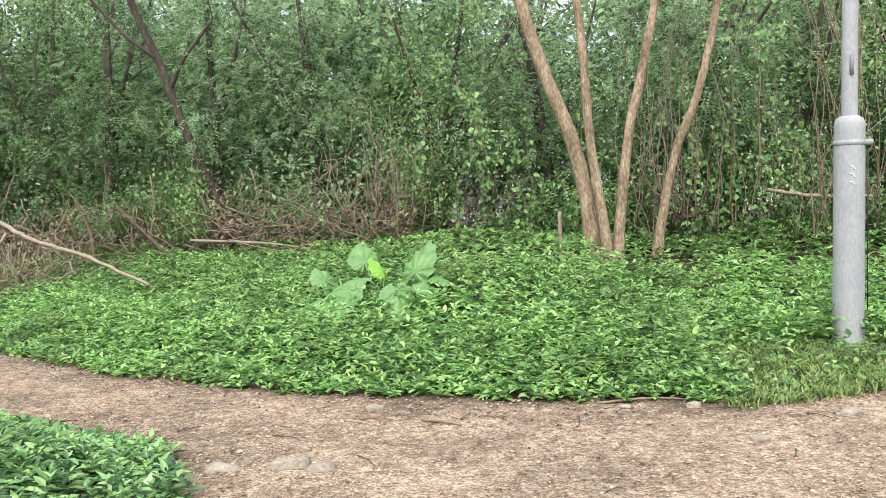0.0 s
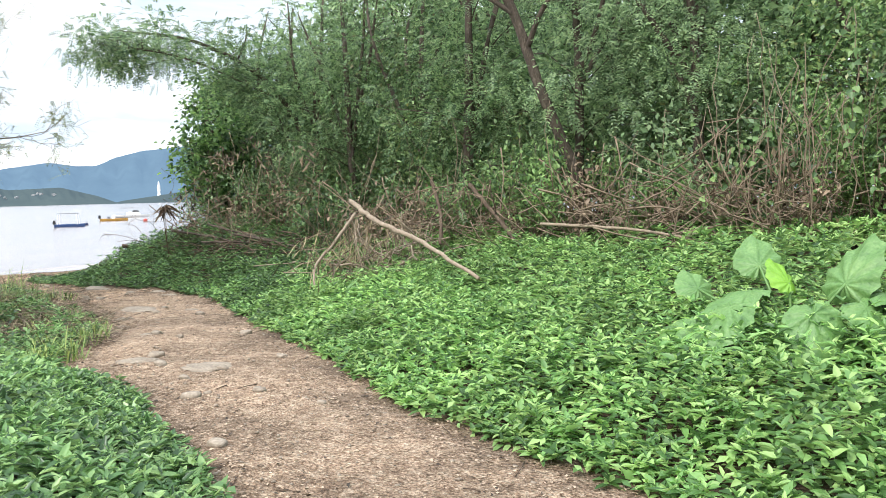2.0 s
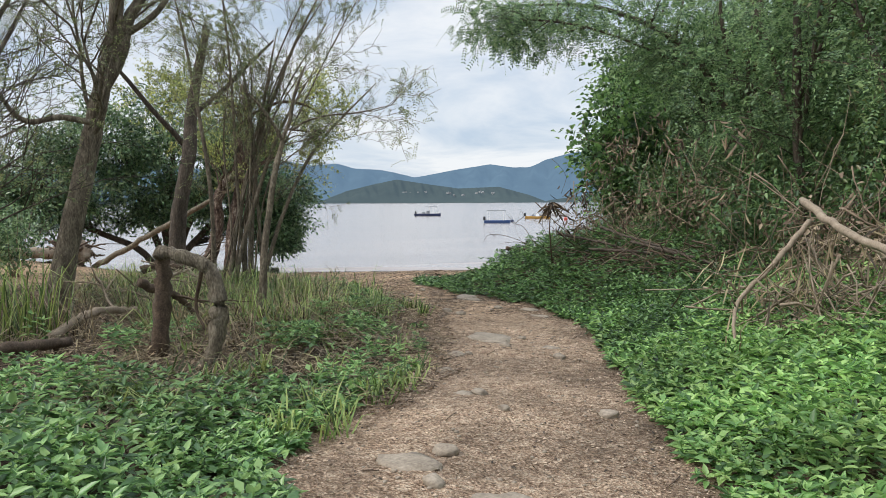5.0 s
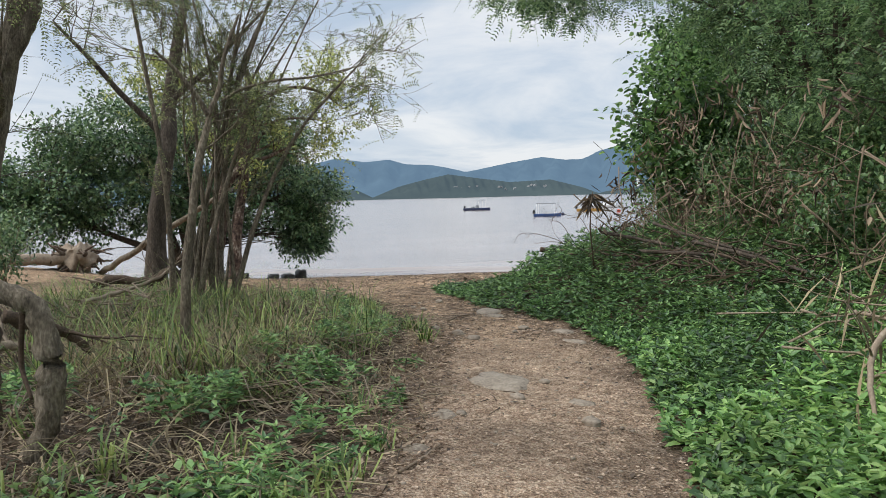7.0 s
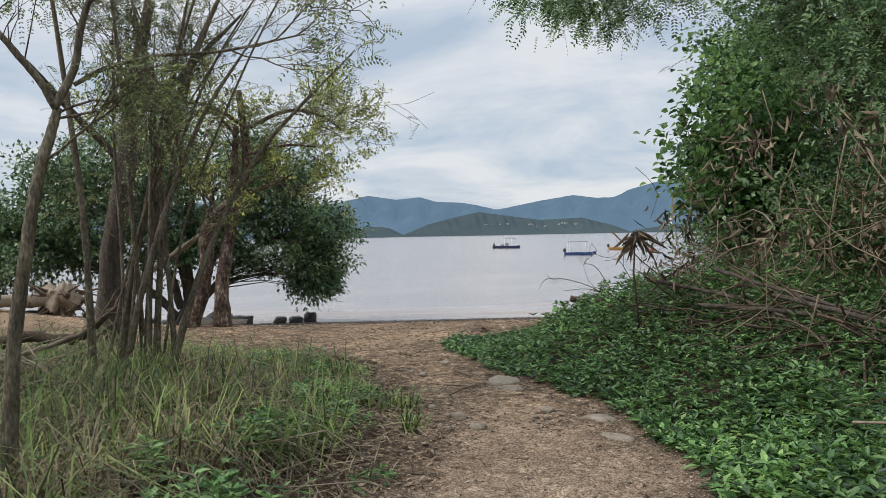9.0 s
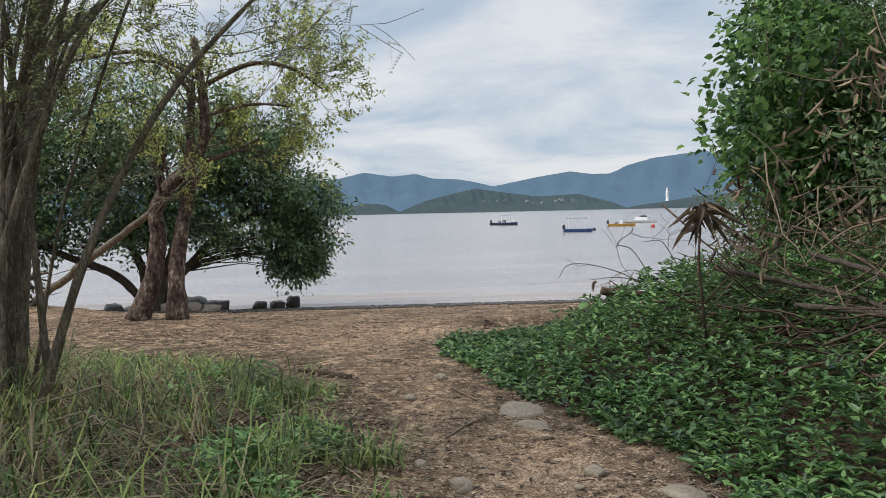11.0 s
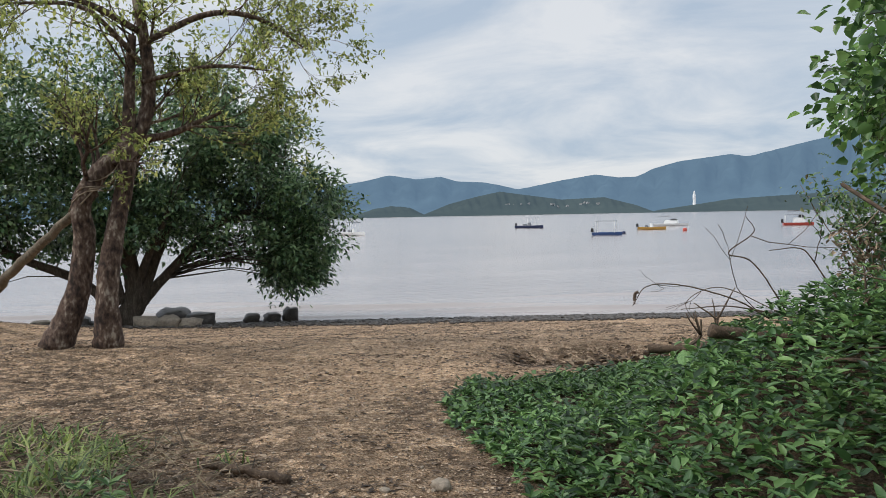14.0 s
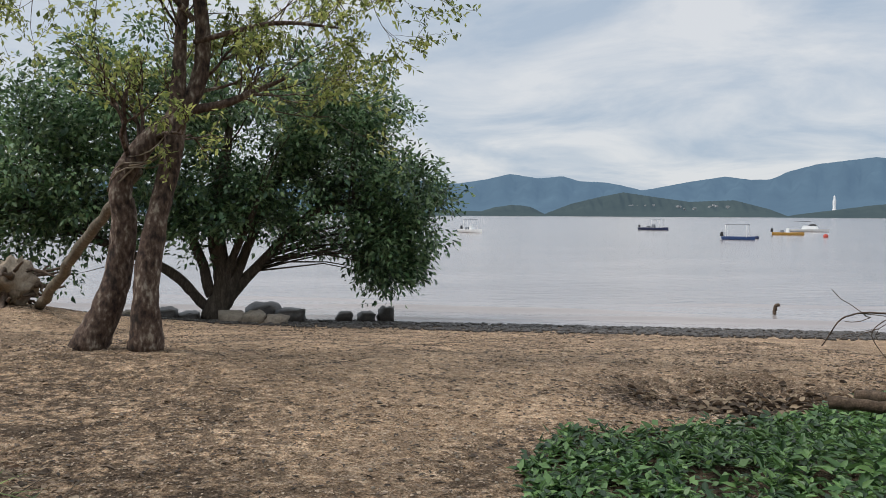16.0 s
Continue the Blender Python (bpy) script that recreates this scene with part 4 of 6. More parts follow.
b = Build()
x, y = scatter(rng, 260, (-19, 4, 4, 17), lambda x, y: (lambda n, s: (n < 0.1) & (s < 0.1))(*beds(x, y)))
for px_, py_ in zip(x, y):
    a_, l_ = rng.uniform(0, 6.28), rng.uniform(0.06, 0.28)
    b.tube([gpt(px_, py_, 0.008), gpt(px_ + l_ / 2 * math.cos(a_) + 0.01, py_ + l_ / 2 * math.sin(a_), 0.014), gpt(px_ + l_ * math.cos(a_), py_ + l_ * math.sin(a_), 0.008)], [0.005, 0.003], 4)
stuff("twig_litter", b, M_DEADDARK, "small dark twigs scattered on the path", "twigs")

# ---- trees ----


def clump_leaves(crown, twigs, rng, c, r, count, leaf, style, toward):
    """One spray of foliage round c."""
    off = np.clip(rng.normal(0, 1, (count, 3)), -1.7, 1.7) * r * np.array([0.55, 0.55, 0.42])
    p = c + off
    way = unit(off) * 0.6 + rng.normal(0, 0.45, (count, 3)) + toward * 0.3 + np.array([0, 0, -0.25])
    if style == "frond":
        crown.fronds(p, way, rng, leaf, 6, leaf * 0.29)
    else:
        nor = rng.normal(0, 0.5, (count, 3)) + [0, 0, 1]
        size = leaf * rng.uniform(0.6, 1.3, count)
        crown.leaves(p, way, nor, size, size * (0.85 if style == "heart" else 0.5), 0.15, 0.18, style == "heart")
    twigs.tube(np.linspace(c - toward * r * 0.3, p[0], 3), [0.005, 0.003], 3)


def grow(limbs, tips, rng, p, d, length, r, depth, kids=4):
    """A branch that wanders upward and forks again; the last twigs carry the leaves."""
    k = 6 if depth else 4
    q = [p]
    for i in range(k - 1):
        d = unit(d + rng.normal(0, 0.13, 3) + np.array([0, 0, 0.04]))
        q.append(q[-1] + d * length / (k - 1))
    q = np.array(q)
    limbs.tube(q, [r, max(r * 0.45, 0.0025)], 5 if depth > 1 else 3)
    if depth == 0:
        tips.append(q[1:])
        return
    for i in range(kids):
        m = 1 + int(rng.uniform(0.25, 0.999) * (k - 1))
        side = unit(np.cross(d, rng.normal(0, 1, 3)))
        grow(limbs, tips, rng, q[m], unit(d + side * rng.uniform(0.45, 1.0)), length * rng.uniform(0.45, 0.75), max(r * 0.5, 0.003), depth - 1, kids)


def stems_of(ob, trunk_lines, bark, rng, sides, first="trunk", other="limb"):
    stems = []
    for pts, r0, r1 in trunk_lines:
        wood = Build()
        k = 7 * len(pts)
        q = curve_pts(pts, k)
        ph = rng.uniform(0, 6.28, 4)
        u_ = np.linspace(0, 1, k)
        q[:, 0] += r0 * 0.22 * (np.sin(9 * u_ + ph[0]) - math.sin(ph[0])); q[:, 1] += r0 * 0.22 * (np.sin(11 * u_ + ph[1]) - math.sin(ph[1]))
        flare = [r0 * 1.5, r0 * 1.08] if not stems or first == other else [r0]
        wood.tube(q, flare + [r0 * 0.95, r0 * 0.75 + r1 * 0.25, r0 * 0.5 + r1 * 0.5, r1], sides, rng, 0.045)
        part(first if not stems else other, wood.mesh("stem", bark), ob)
        stems.append(q)
    return stems


def twiggy_tree(name, trunk_lines, start, mains, reach, bark, leaf_mat, rng, label, leaf=0.13, per=2, depth=2, sides=8, group="", style="frond", pull=(0, 0, 0), first="trunk", other="limb"):
    """An open tree whose fine branching shows: mains branches leave each stem above the share start of its length."""
    ob = thing(name, label, "tree", group, tuple(trunk_lines[0][0][0]))
    stems = stems_of(ob, trunk_lines, bark, rng, sides, first, other)
    limbs, crown, tips = Build(), Build(), []
    for (pts, r0, r1), q in zip(trunk_lines, stems):
        for i in range(mains):
            u = rng.uniform(start, 1.0)
            m = min(int(u * (len(q) - 1)), len(q) - 2)
            d = unit(q[m + 1] - q[m])
            side = unit(np.cross(d, rng.normal(0, 1, 3)))
            grow(limbs, tips, rng, q[m], unit(d * 0.7 + side * rng.uniform(0.5, 1.0) + np.array(pull)), reach * rng.uniform(0.6, 1.15) * (1.15 - 0.5 * u), max(0.35 * (r0 + (r1 - r0) * u), 0.006), depth)
    p = np.concatenate(tips)
    p = np.repeat(p[rng.random(len(p)) < min(per, 1)], max(int(per), 1), 0)
    p = p + rng.normal(0, 0.03, p.shape)
    way = rng.normal(0, 0.6, p.shape) + [0, 0, -0.15]
    if style == "frond":
        crown.fronds(p, way, rng, leaf, 7, leaf * 0.2)
    else:
        size = leaf * rng.uniform(0.6, 1.3, len(p))
        crown.leaves(p, way, rng.normal(0, 0.5, p.shape) + [0, 0, 1], size, size * 0.5, 0.15, 0.15, False)
    tagged(part("branchwork", limbs.mesh("branchwork", bark), ob), kind="stuff")
    tagged(part("crown", crown.mesh("crown", leaf_mat, False), ob), kind="stuff")
    return ob


def tree(name, trunk_lines, crowns, bark, leaf_mat, rng, label, style="frond", leaf=0.2, per=26, clump=0.5, sides=9, group="", bare=0, branch_r=0.03, category="tree", above=-9.0):
    """trunk_lines: (points, r0, r1); crowns: (centre, radii, clumps). Branches run from the nearest stem to every spray."""
    ob = thing(name, label, category, group, tuple(trunk_lines[0][0][0]))
    crown, limbs = Build(), Build()
    stems = stems_of(ob, trunk_lines, bark, rng, sides)
    allp = np.concatenate(stems)
    for c, rad, k in crowns:
        c, rad = np.asarray(c, dtype=float), np.asarray(rad, dtype=float)
        for i in range(k):
            dvec = unit(rng.normal(0, 1, 3))
            p = c + dvec * rad * rng.uniform(0.35, 1.0) ** 0.6 * (0.8 + 0.35 * math.sin(5 * dvec[0] + 7 * dvec[2] + i % 3))
            p[2] = max(p[2], float(ground_z(p[0], p[1])) + 0.3)
            low = allp[(allp[:, 2] < p[2] + 0.3) & (allp[:, 2] > above)]
            low = low if len(low) else allp[allp[:, 2] > above]
            j = np.argmin(np.linalg.norm(low - p, axis=1) + 0.9 * np.maximum(0, low[:, 2] - p[2] + 0.5) + rng.uniform(0, 0.7, len(low)))
            s = low[j]
            m1 = s + (p - s) * 0.5 + np.array([0, 0, 0.12]) * np.linalg.norm(p - s) + rng.normal(0, 0.12, 3)
            far = np.linalg.norm(p - s)
            if i % 2 == 0:
                limbs.tube(curve_pts([s, m1, p], 5, rng, 0.03), [min(branch_r, 0.006 + 0.007 * far), 0.004], 3)
            if i >= bare:
                clump_leaves(crown, limbs, rng, p, clump * rng.uniform(0.7, 1.3), int(per * rng.uniform(0.6, 1.3)), leaf, style, unit(p - s))
    tagged(part("branchwork", limbs.mesh("branchwork", bark), ob), kind="stuff")
    tagged(part("crown", crown.mesh("crown", leaf_mat, False), ob), kind="stuff")
    return ob


def vines(name, rng, x0, y0, top, count, spread, mat, label, leaf=0.07):
    """A curtain of hanging vines: strands with leaves along them."""
    ob = thing(name, label, "vines", "hanging vines", (x0, y0, float(ground_z(x0, y0))))
    st, lv = Build(), Build()
    for i in range(count):
        px_, py_ = x0 + rng.normal(0, spread), y0 + rng.normal(0, spread * 0.4)
        zb = float(ground_z(px_, py_)) + rng.uniform(0.0, 1.2)
        zt = max(top * rng.uniform(0.3, 1.05), zb + 0.6)
        q = curve_pts([(px_, py_, zb), (px_ + rng.normal(0, 0.15), py_ + rng.normal(0, 0.1), (zb + zt) / 2), (px_ + rng.normal(0, 0.3), py_ + rng.normal(0, 0.2) + 0.3, zt)], 9, rng, 0.03)
        st.tube(q, [0.008, 0.005], 4)
        if mat is not None:
            k = int(26 * (zt - zb))
            u = rng.uniform(0, 8, k)
            i0 = u.astype(int)
            p = q[i0] + (q[np.minimum(i0 + 1, 8)] - q[i0]) * (u - i0)[:, None] + rng.normal(0, 0.07, (k, 3))
            w = rng.normal(0, 0.6, (k, 3)) + [0, -0.4, -0.5]
            s = leaf * rng.uniform(0.6, 1.4, k)
            lv.leaves(p, w, rng.normal(0, 0.4, (k, 3)) + [0, -0.6, 0.7], s, s * 0.75, 0.15, 0.15)
    tagged(part("stem_mass", st.mesh("stem_mass", M_TWIG), ob), kind="stuff")
    if lv.n:
        tagged(part("foliage", lv.mesh("foliage", mat, False), ob), kind="stuff")
    return ob


def shrub(name, x0, y0, h, w, rng, mat, label, leaf=0.08, count=520, style="ovate", wood=M_TWIG, group="undergrowth"):
    base = gpt(x0, y0, -0.03)
    ob = thing(name, label, "shrub", group, tuple(base))
    st, lv = Build(), Build()
    for i in range(14):
        tip = base + np.array([rng.normal(0, w * 0.5), rng.normal(0, w * 0.4), h * rng.uniform(0.5, 1.05)])
        q = curve_pts([base + rng.normal(0, 0.06, 3) * [1, 1, 0], (base + tip) / 2 + rng.normal(0, 0.08, 3), tip], 7, rng, 0.015)
        st.tube(q, [0.014, 0.004], 4)
        k = count // 14
        u = rng.uniform(0.25, 1, k) ** 0.8 * 5.99
        i0 = u.astype(int)
        p = q[i0] + (q[np.minimum(i0 + 1, 6)] - q[i0]) * (u - i0)[:, None] + rng.normal(0, 0.11 * w, (k, 3))
        wv = rng.normal(0, 0.7, (k, 3)) + [0, -0.2, 0.05]
        if style == "frond":
            lv.fronds(p, wv, rng, leaf * 2.2, 6, leaf * 0.7)
        else:
            s = leaf * rng.uniform(0.6, 1.3, k)
            lv.leaves(p, wv, rng.normal(0, 0.4, (k, 3)) + [0, -0.2, 1], s, s * 0.5, 0.15, 0.15, group == "undergrowth" and leaf < 0.14)
    tagged(part("stem_mass", st.mesh("stem_mass", wood), ob), kind="stuff")
    tagged(part("foliage", lv.mesh("foliage", mat, False), ob), kind="stuff")
    return ob


FRONT = [(-21.5, 25.0), (-18.5, 22.6), (-15.5, 20.6), (-12, 18.6), (-8.5, 17.0), (-5, 16.0), (-1, 15.3), (3, 14.6), (9, 13.6), (16, 11.5)]
fr = np.array(FRONT)
arc = np.concatenate(([0], np.cumsum(np.linalg.norm(np.diff(fr, axis=0), axis=1))))


def front(u, back=0.0):
    """A place along the wood's edge, so many metres in."""
    p = np.array([np.interp(u, arc, fr[:, i]) for i in (0, 1)])
    q = np.array([np.interp(u + 0.2, arc, fr[:, i]) for i in (0, 1)]) - p
    q = q / max(np.linalg.norm(q), 1e-6)
    return p + back * np.array([-q[1], q[0]])


def wood_tree(rng, x0, y0, h, style, mat, label, per, leaf, k, low=0.28, spread=2.0):
    z0 = float(ground_z(x0, y0)) - 0.05
    lean = rng.normal(0, 0.6, 2)
    trunk = [([(x0, y0, z0), (x0 + lean[0] * 0.3, y0 + lean[1] * 0.3, z0 + h * 0.35), (x0 + lean[0], y0 + lean[1], z0 + h * 0.9)], rng.uniform(0.07, 0.12), 0.03)]
    for i in range(3):
        a = rng.uniform(0, 6.28)
        trunk.append(([(x0 + lean[0] * 0.3, y0 + lean[1] * 0.3, z0 + h * rng.uniform(0.2, 0.45)), (x0 + lean[0] * 0.5 + math.cos(a) * 0.8, y0 + math.sin(a) * 0.8, z0 + h * 0.6),
                       (x0 + lean[0] + math.cos(a) * spread * 0.8, y0 + lean[1] + math.sin(a) * spread * 0.8, z0 + h * 0.85)], 0.05, 0.015))
    cz = z0 + h * (low + 1) / 2
    return tree("woodland_tree", trunk, [((x0 + lean[0] * 0.5, y0 + lean[1] * 0.5, cz), (spread, spread, h * (1 - low) / 2), k)], M_BARK_DARK, mat, rng, label, style, leaf, per, 0.62, 7, "woodland edge", 0, 0.03)


rng = np.random.default_rng(21)
u = 0.8
i = 0
while u < arc[-1] - 0.5:
    p = front(u, 1.3 + rng.uniform(-0.5, 0.8))
    feather = i % 4 != 1
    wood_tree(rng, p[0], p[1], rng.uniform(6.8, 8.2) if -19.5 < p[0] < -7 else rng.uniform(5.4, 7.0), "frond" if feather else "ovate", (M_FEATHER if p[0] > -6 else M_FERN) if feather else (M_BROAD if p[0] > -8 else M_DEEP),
              "feathery green legume tree in the thicket" if feather else "dense broad-leaved green tree in the thicket", 30 if feather else 150, 0.26 if feather else 0.10, 60, 0.02, 1.9)
    u += rng.uniform(2.2, 2.8)
    i += 1
# deeper rows: three trees built once, then repeated
rng = np.random.default_rng(22)
deep = [wood_tree(rng, *front(3.0 + 4 * j, 5.0), 8.6, "ovate", M_FEATHER, "tall pale green tree deeper in the wood", 62, 0.24, 82, 0.0, 2.5) for j in range(3)]
u = 2.0
i = 0
while u < arc[-1]:
    for back in (4.6, 7.6):
        p = front(u + rng.uniform(-0.5, 0.5), back + rng.uniform(-0.7, 0.7))
        copy_thing(deep[i % 3], Matrix.Translation((p[0], p[1], float(ground_z(*p)) - 0.05)) @ pose(0, 0, 0, 0, 0, rng.uniform(0, 360)))
        i += 1
    u += 2.9
# undergrowth along the wood's edge
rng = np.random.default_rng(23)
u = 1.0
i = 0
while u < arc[-1] - 1:
    p = front(u, rng.uniform(-0.5, 0.6))
    kind_ = i % 4
    if kind_ == 2 or (-9 < p[0] < -0.5 and kind_ == 0):
        shrub("dry_shrub", p[0], p[1], rng.uniform(1.0, 1.7), 1.1, rng, M_DRY, "tangled dead brown undergrowth", 0.11, 500)
    else:
        # west of x -8 the shrubs get leaves darkened for under-canopy shade
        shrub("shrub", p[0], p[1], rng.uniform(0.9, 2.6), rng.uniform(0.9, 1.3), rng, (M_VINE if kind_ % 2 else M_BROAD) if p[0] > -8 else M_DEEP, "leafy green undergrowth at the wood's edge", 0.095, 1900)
    u += rng.uniform(0.75, 1.05)
    i += 1
inner = [shrub("thicket_bush", *front(4 + 3 * j, 2.6), 3.4, 2.6, rng, M_BROAD if j else M_FEATHER, "dense bush inside the thicket", 0.115, 3800, "ovate", M_TWIG, "thicket bushes") for j in range(2)]
u = 0.5
i = 0
while u < arc[-1] - 0.5:
    p = front(u, 2.4 + rng.uniform(-0.4, 0.8))
    copy_thing(inner[i % 2], Matrix.Translation((p[0], p[1], float(ground_z(*p)) - 0.03)) @ pose(0, 0, 0, 0, 0, rng.uniform(0, 360)))
    u += 1.5
    i += 1
for vx, vy, top, cnt in ((0.2, 14.2, 3.6, 8), (1.6, 14.0, 5.0, 8), (4.3, 13.6, 5.0, 10), (5.6, 13.2, 6.0, 11), (7.0, 12.9, 5.0, 9), (-1.6, 14.5, 2.6, 8), (3.0, 14.0, 4.5, 7)):
    vines("hanging_vines", rng, vx, vy, top, cnt, 0.55, M_VINE, "curtain of green vines hanging from the trees", 0.09)
for vx, vy, top in ((6.3, 12.6, 5.5), (3.9, 13.2, 5.5), (-1.0, 14.4, 3.6)):
    vines("dry_vines", rng, vx, vy, top, 40, 0.45, None, "bare brown hanging vine stems")

# four slim pale trees on the bank
rng = np.random.default_rng(31)
SLIM = [([(2.18, 11.61, 0.4), (2.1, 11.62, 1.2), (1.87, 11.65, 2.37), (1.49, 11.71, 3.44), (1.16, 11.74, 4.43), (0.7, 11.9, 6.2)], 0.108),
        ([(2.36, 11.37, 0.4), (2.29, 11.38, 1.1), (2.15, 11.4, 2.19), (2.05, 11.42, 3.3), (1.93, 11.44, 4.33), (1.7, 11.6, 6.4)], 0.07),
        ([(2.48, 11.33, 0.4), (2.5, 11.33, 1.2), (2.61, 11.3, 2.49), (2.8, 11.26, 3.26), (3.0, 11.21, 4.25), (3.4, 11.2, 6.2)], 0.07),
        ([(3.2, 12.06, 0.45), (3.3, 12.06, 1.1), (3.49, 12.0, 2.2), (3.8, 11.91, 3.1), (4.08, 11.82, 4.38), (4.3, 11.8, 6.3)], 0.066)]
for pts, r in SLIM:
    e = pts[-1]
    tree("slim_tree", [(pts, r, r * 0.6)], [((e[0], e[1] + 0.3, e[2] + 0.9), (1.7, 1.5, 1.2), 12)], M_BARK_PALE, M_FEATHER, rng, "slim leaning tree with smooth pale brown bark", "frond", 0.24, 20, 0.55, 12, "slim pale trees")
# dark leaning tree in the thicket
tree("leaning_tree", [([(-4.4, 16.35, 0.6), (-4.66, 16.35, 1.74), (-5.23, 16.18, 3.23), (-5.59, 16.05, 4.45), (-5.99, 15.91, 5.53), (-6.4, 15.8, 7.0)], 0.095, 0.05),
                      ([(-5.4, 16.1, 3.9), (-5.0, 15.9, 4.5), (-4.4, 15.8, 5.2)], 0.05, 0.02), ([(-5.6, 16.0, 4.5), (-6.2, 15.9, 5.0), (-7.0, 15.7, 5.9)], 0.045, 0.02)],
     [((-6.2, 15.9, 6.9), (1.8, 1.6, 1.0), 24)], M_BARK_DARK, M_FEATHER, rng, "dark leaning tree with bare forked limbs", "frond", 0.24, 18, 0.5)
# heart-leaved tree at the seaward corner of the wood
tree("heart_leaved_tree", [([(-19.6, 24.6, 0.0), (-19.9, 24.2, 1.6), (-20.2, 23.8, 3.4), (-20.0, 23.9, 5.2)], 0.13, 0.05), ([(-19.8, 24.3, 1.2), (-18.8, 22.9, 2.4), (-18.2, 22.0, 3.6)], 0.07, 0.03)],
     [((-19.8, 24.2, 2.9), (1.8, 1.7, 1.8), 110), ((-17.8, 21.8, 2.5), (1.4, 1.4, 1.9), 100), ((-20.0, 24.7, 4.8), (1.8, 1.7, 1.7), 115)], M_BARK_DARK, M_HEART, rng, "dense tree with heart-shaped glossy green leaves", "heart", 0.135, 44, 0.42)
# feathery boughs over the path
tree("overhanging_tree", [([(-13.6, 21.4, 0.3), (-13.9, 21.2, 2.6), (-14.8, 20.6, 4.6), (-16.6, 19.8, 5.8), (-19.0, 19.2, 6.3)], 0.075, 0.015), ([(-14.6, 20.7, 4.2), (-16.2, 19.0, 5.2), (-17.6, 17.4, 5.5)], 0.03, 0.012)],
     [((-17.6, 19.2, 5.7), (2.4, 1.5, 0.9), 74), ((-17.4, 17.6, 5.4), (1.1, 1.1, 0.5), 26), ((-14.8, 20.2, 4.8), (1.9, 1.5, 1.6), 70)], M_BARK_DARK, M_FERN, rng, "feathery bough reaching out over the path", "frond", 0.26, 18, 0.5)

# ---- shore and south side trees ----
rng = np.random.default_rng(41)
BX, BY, BZ = -31.6, 14.75, -1.1
SHORE_STEMS = [([(BX, BY, BZ), (BX, BY + 0.1, BZ + 0.9), (BX + 0.2, BY, BZ + 2.4), (BX, BY + 0.3, BZ + 4.2)], 0.2, 0.06),
               ([(BX, BY + 0.1, BZ + 0.1), (BX + 0.1, BY + 0.75, BZ + 1.0), (BX + 0.3, BY + 2.0, BZ + 2.2), (BX + 0.4, BY + 3.3, BZ + 2.6)], 0.12, 0.04),
               ([(BX, BY - 0.1, BZ + 0.2), (BX + 0.1, BY - 0.9, BZ + 1.0), (BX, BY - 2.1, BZ + 1.6), (BX, BY - 3.6, BZ + 2.4)], 0.11, 0.04),
               ([(BX, BY + 0.1, BZ + 0.3), (BX + 0.2, BY + 0.3, BZ + 1.1), (BX + 1.0, BY + 0.8, BZ + 2.5)], 0.11, 0.04),
               ([(BX + 0.05, BY + 0.15, BZ + 0.2), (BX + 0.1, BY + 0.45, BZ + 0.8), (BX + 0.1, BY + 0.7, BZ + 1.6), (BX, BY + 1.6, BZ + 3.4)], 0.13, 0.05),
               ([(BX, BY - 0.05, BZ + 0.5), (BX, BY - 0.3, BZ + 1.3), (BX - 0.1, BY - 0.9, BZ + 3.2)], 0.12, 0.05),
               ([(BX + 0.3, BY + 2.0, BZ + 2.2), (BX + 0.6, BY + 3.0, BZ + 2.3), (BX + 0.9, BY + 4.2, BZ + 1.9)], 0.05, 0.02)]
SHORE_CROWNS = [((BX + 0.2, BY + 0.4, 2.55), (2.6, 3.8, 2.3), 230), ((BX + 0.6, BY + 3.6, 1.2), (1.6, 1.35, 1.4), 80), ((BX + 0.2, BY - 3.2, 1.5), (1.9, 1.7, 1.5), 80), ((BX - 0.4, BY - 4.7, 1.35), (1.8, 1.8, 1.6), 100), ((BX + 0.9, BY + 3.6, 0.2), (1.0, 1.0, 0.75), 40),
                ((BX + 0.3, BY + 0.4, 1.1), (2.0, 2.9, 0.7), 60), ((BX, BY - 2.4, 2.8), (1.8, 1.9, 1.3), 60), ((BX + 0.3, BY + 2.5, 2.9), (1.7, 1.7, 1.4), 80)]
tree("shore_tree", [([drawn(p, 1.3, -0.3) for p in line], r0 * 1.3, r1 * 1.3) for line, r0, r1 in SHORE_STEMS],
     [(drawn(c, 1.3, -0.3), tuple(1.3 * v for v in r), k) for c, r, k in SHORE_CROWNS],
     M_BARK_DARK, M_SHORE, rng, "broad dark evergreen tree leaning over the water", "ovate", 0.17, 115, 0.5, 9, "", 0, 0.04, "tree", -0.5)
FORKED = [([(-26.5, 13.0, -0.78), (-26.53, 13.3, 0.0), (-26.54, 13.42, 0.9), (-26.53, 13.42, 1.43), (-26.56, 13.75, 1.98), (-26.58, 14.27, 2.54), (-26.59, 14.45, 3.4), (-26.5, 14.3, 5.0)], 0.15, 0.07),
                     ([(-26.58, 14.27, 2.45), (-26.5, 14.9, 2.62), (-26.4, 15.6, 2.95)], 0.06, 0.02), ([(-26.55, 14.4, 4.0), (-26.3, 15.4, 4.5), (-26.1, 16.2, 4.45), (-25.9, 16.9, 4.0)], 0.05, 0.012),
                     ([(-26.55, 14.4, 4.2), (-26.3, 13.2, 4.6), (-26.2, 11.6, 4.2)], 0.05, 0.012), ([(-26.55, 14.4, 3.4), (-26.2, 15.4, 3.65), (-25.95, 16.3, 3.6)], 0.035, 0.01), ([(-26.55, 14.4, 3.7), (-25.8, 13.6, 4.3), (-25.0, 12.6, 4.1)], 0.04, 0.01)]
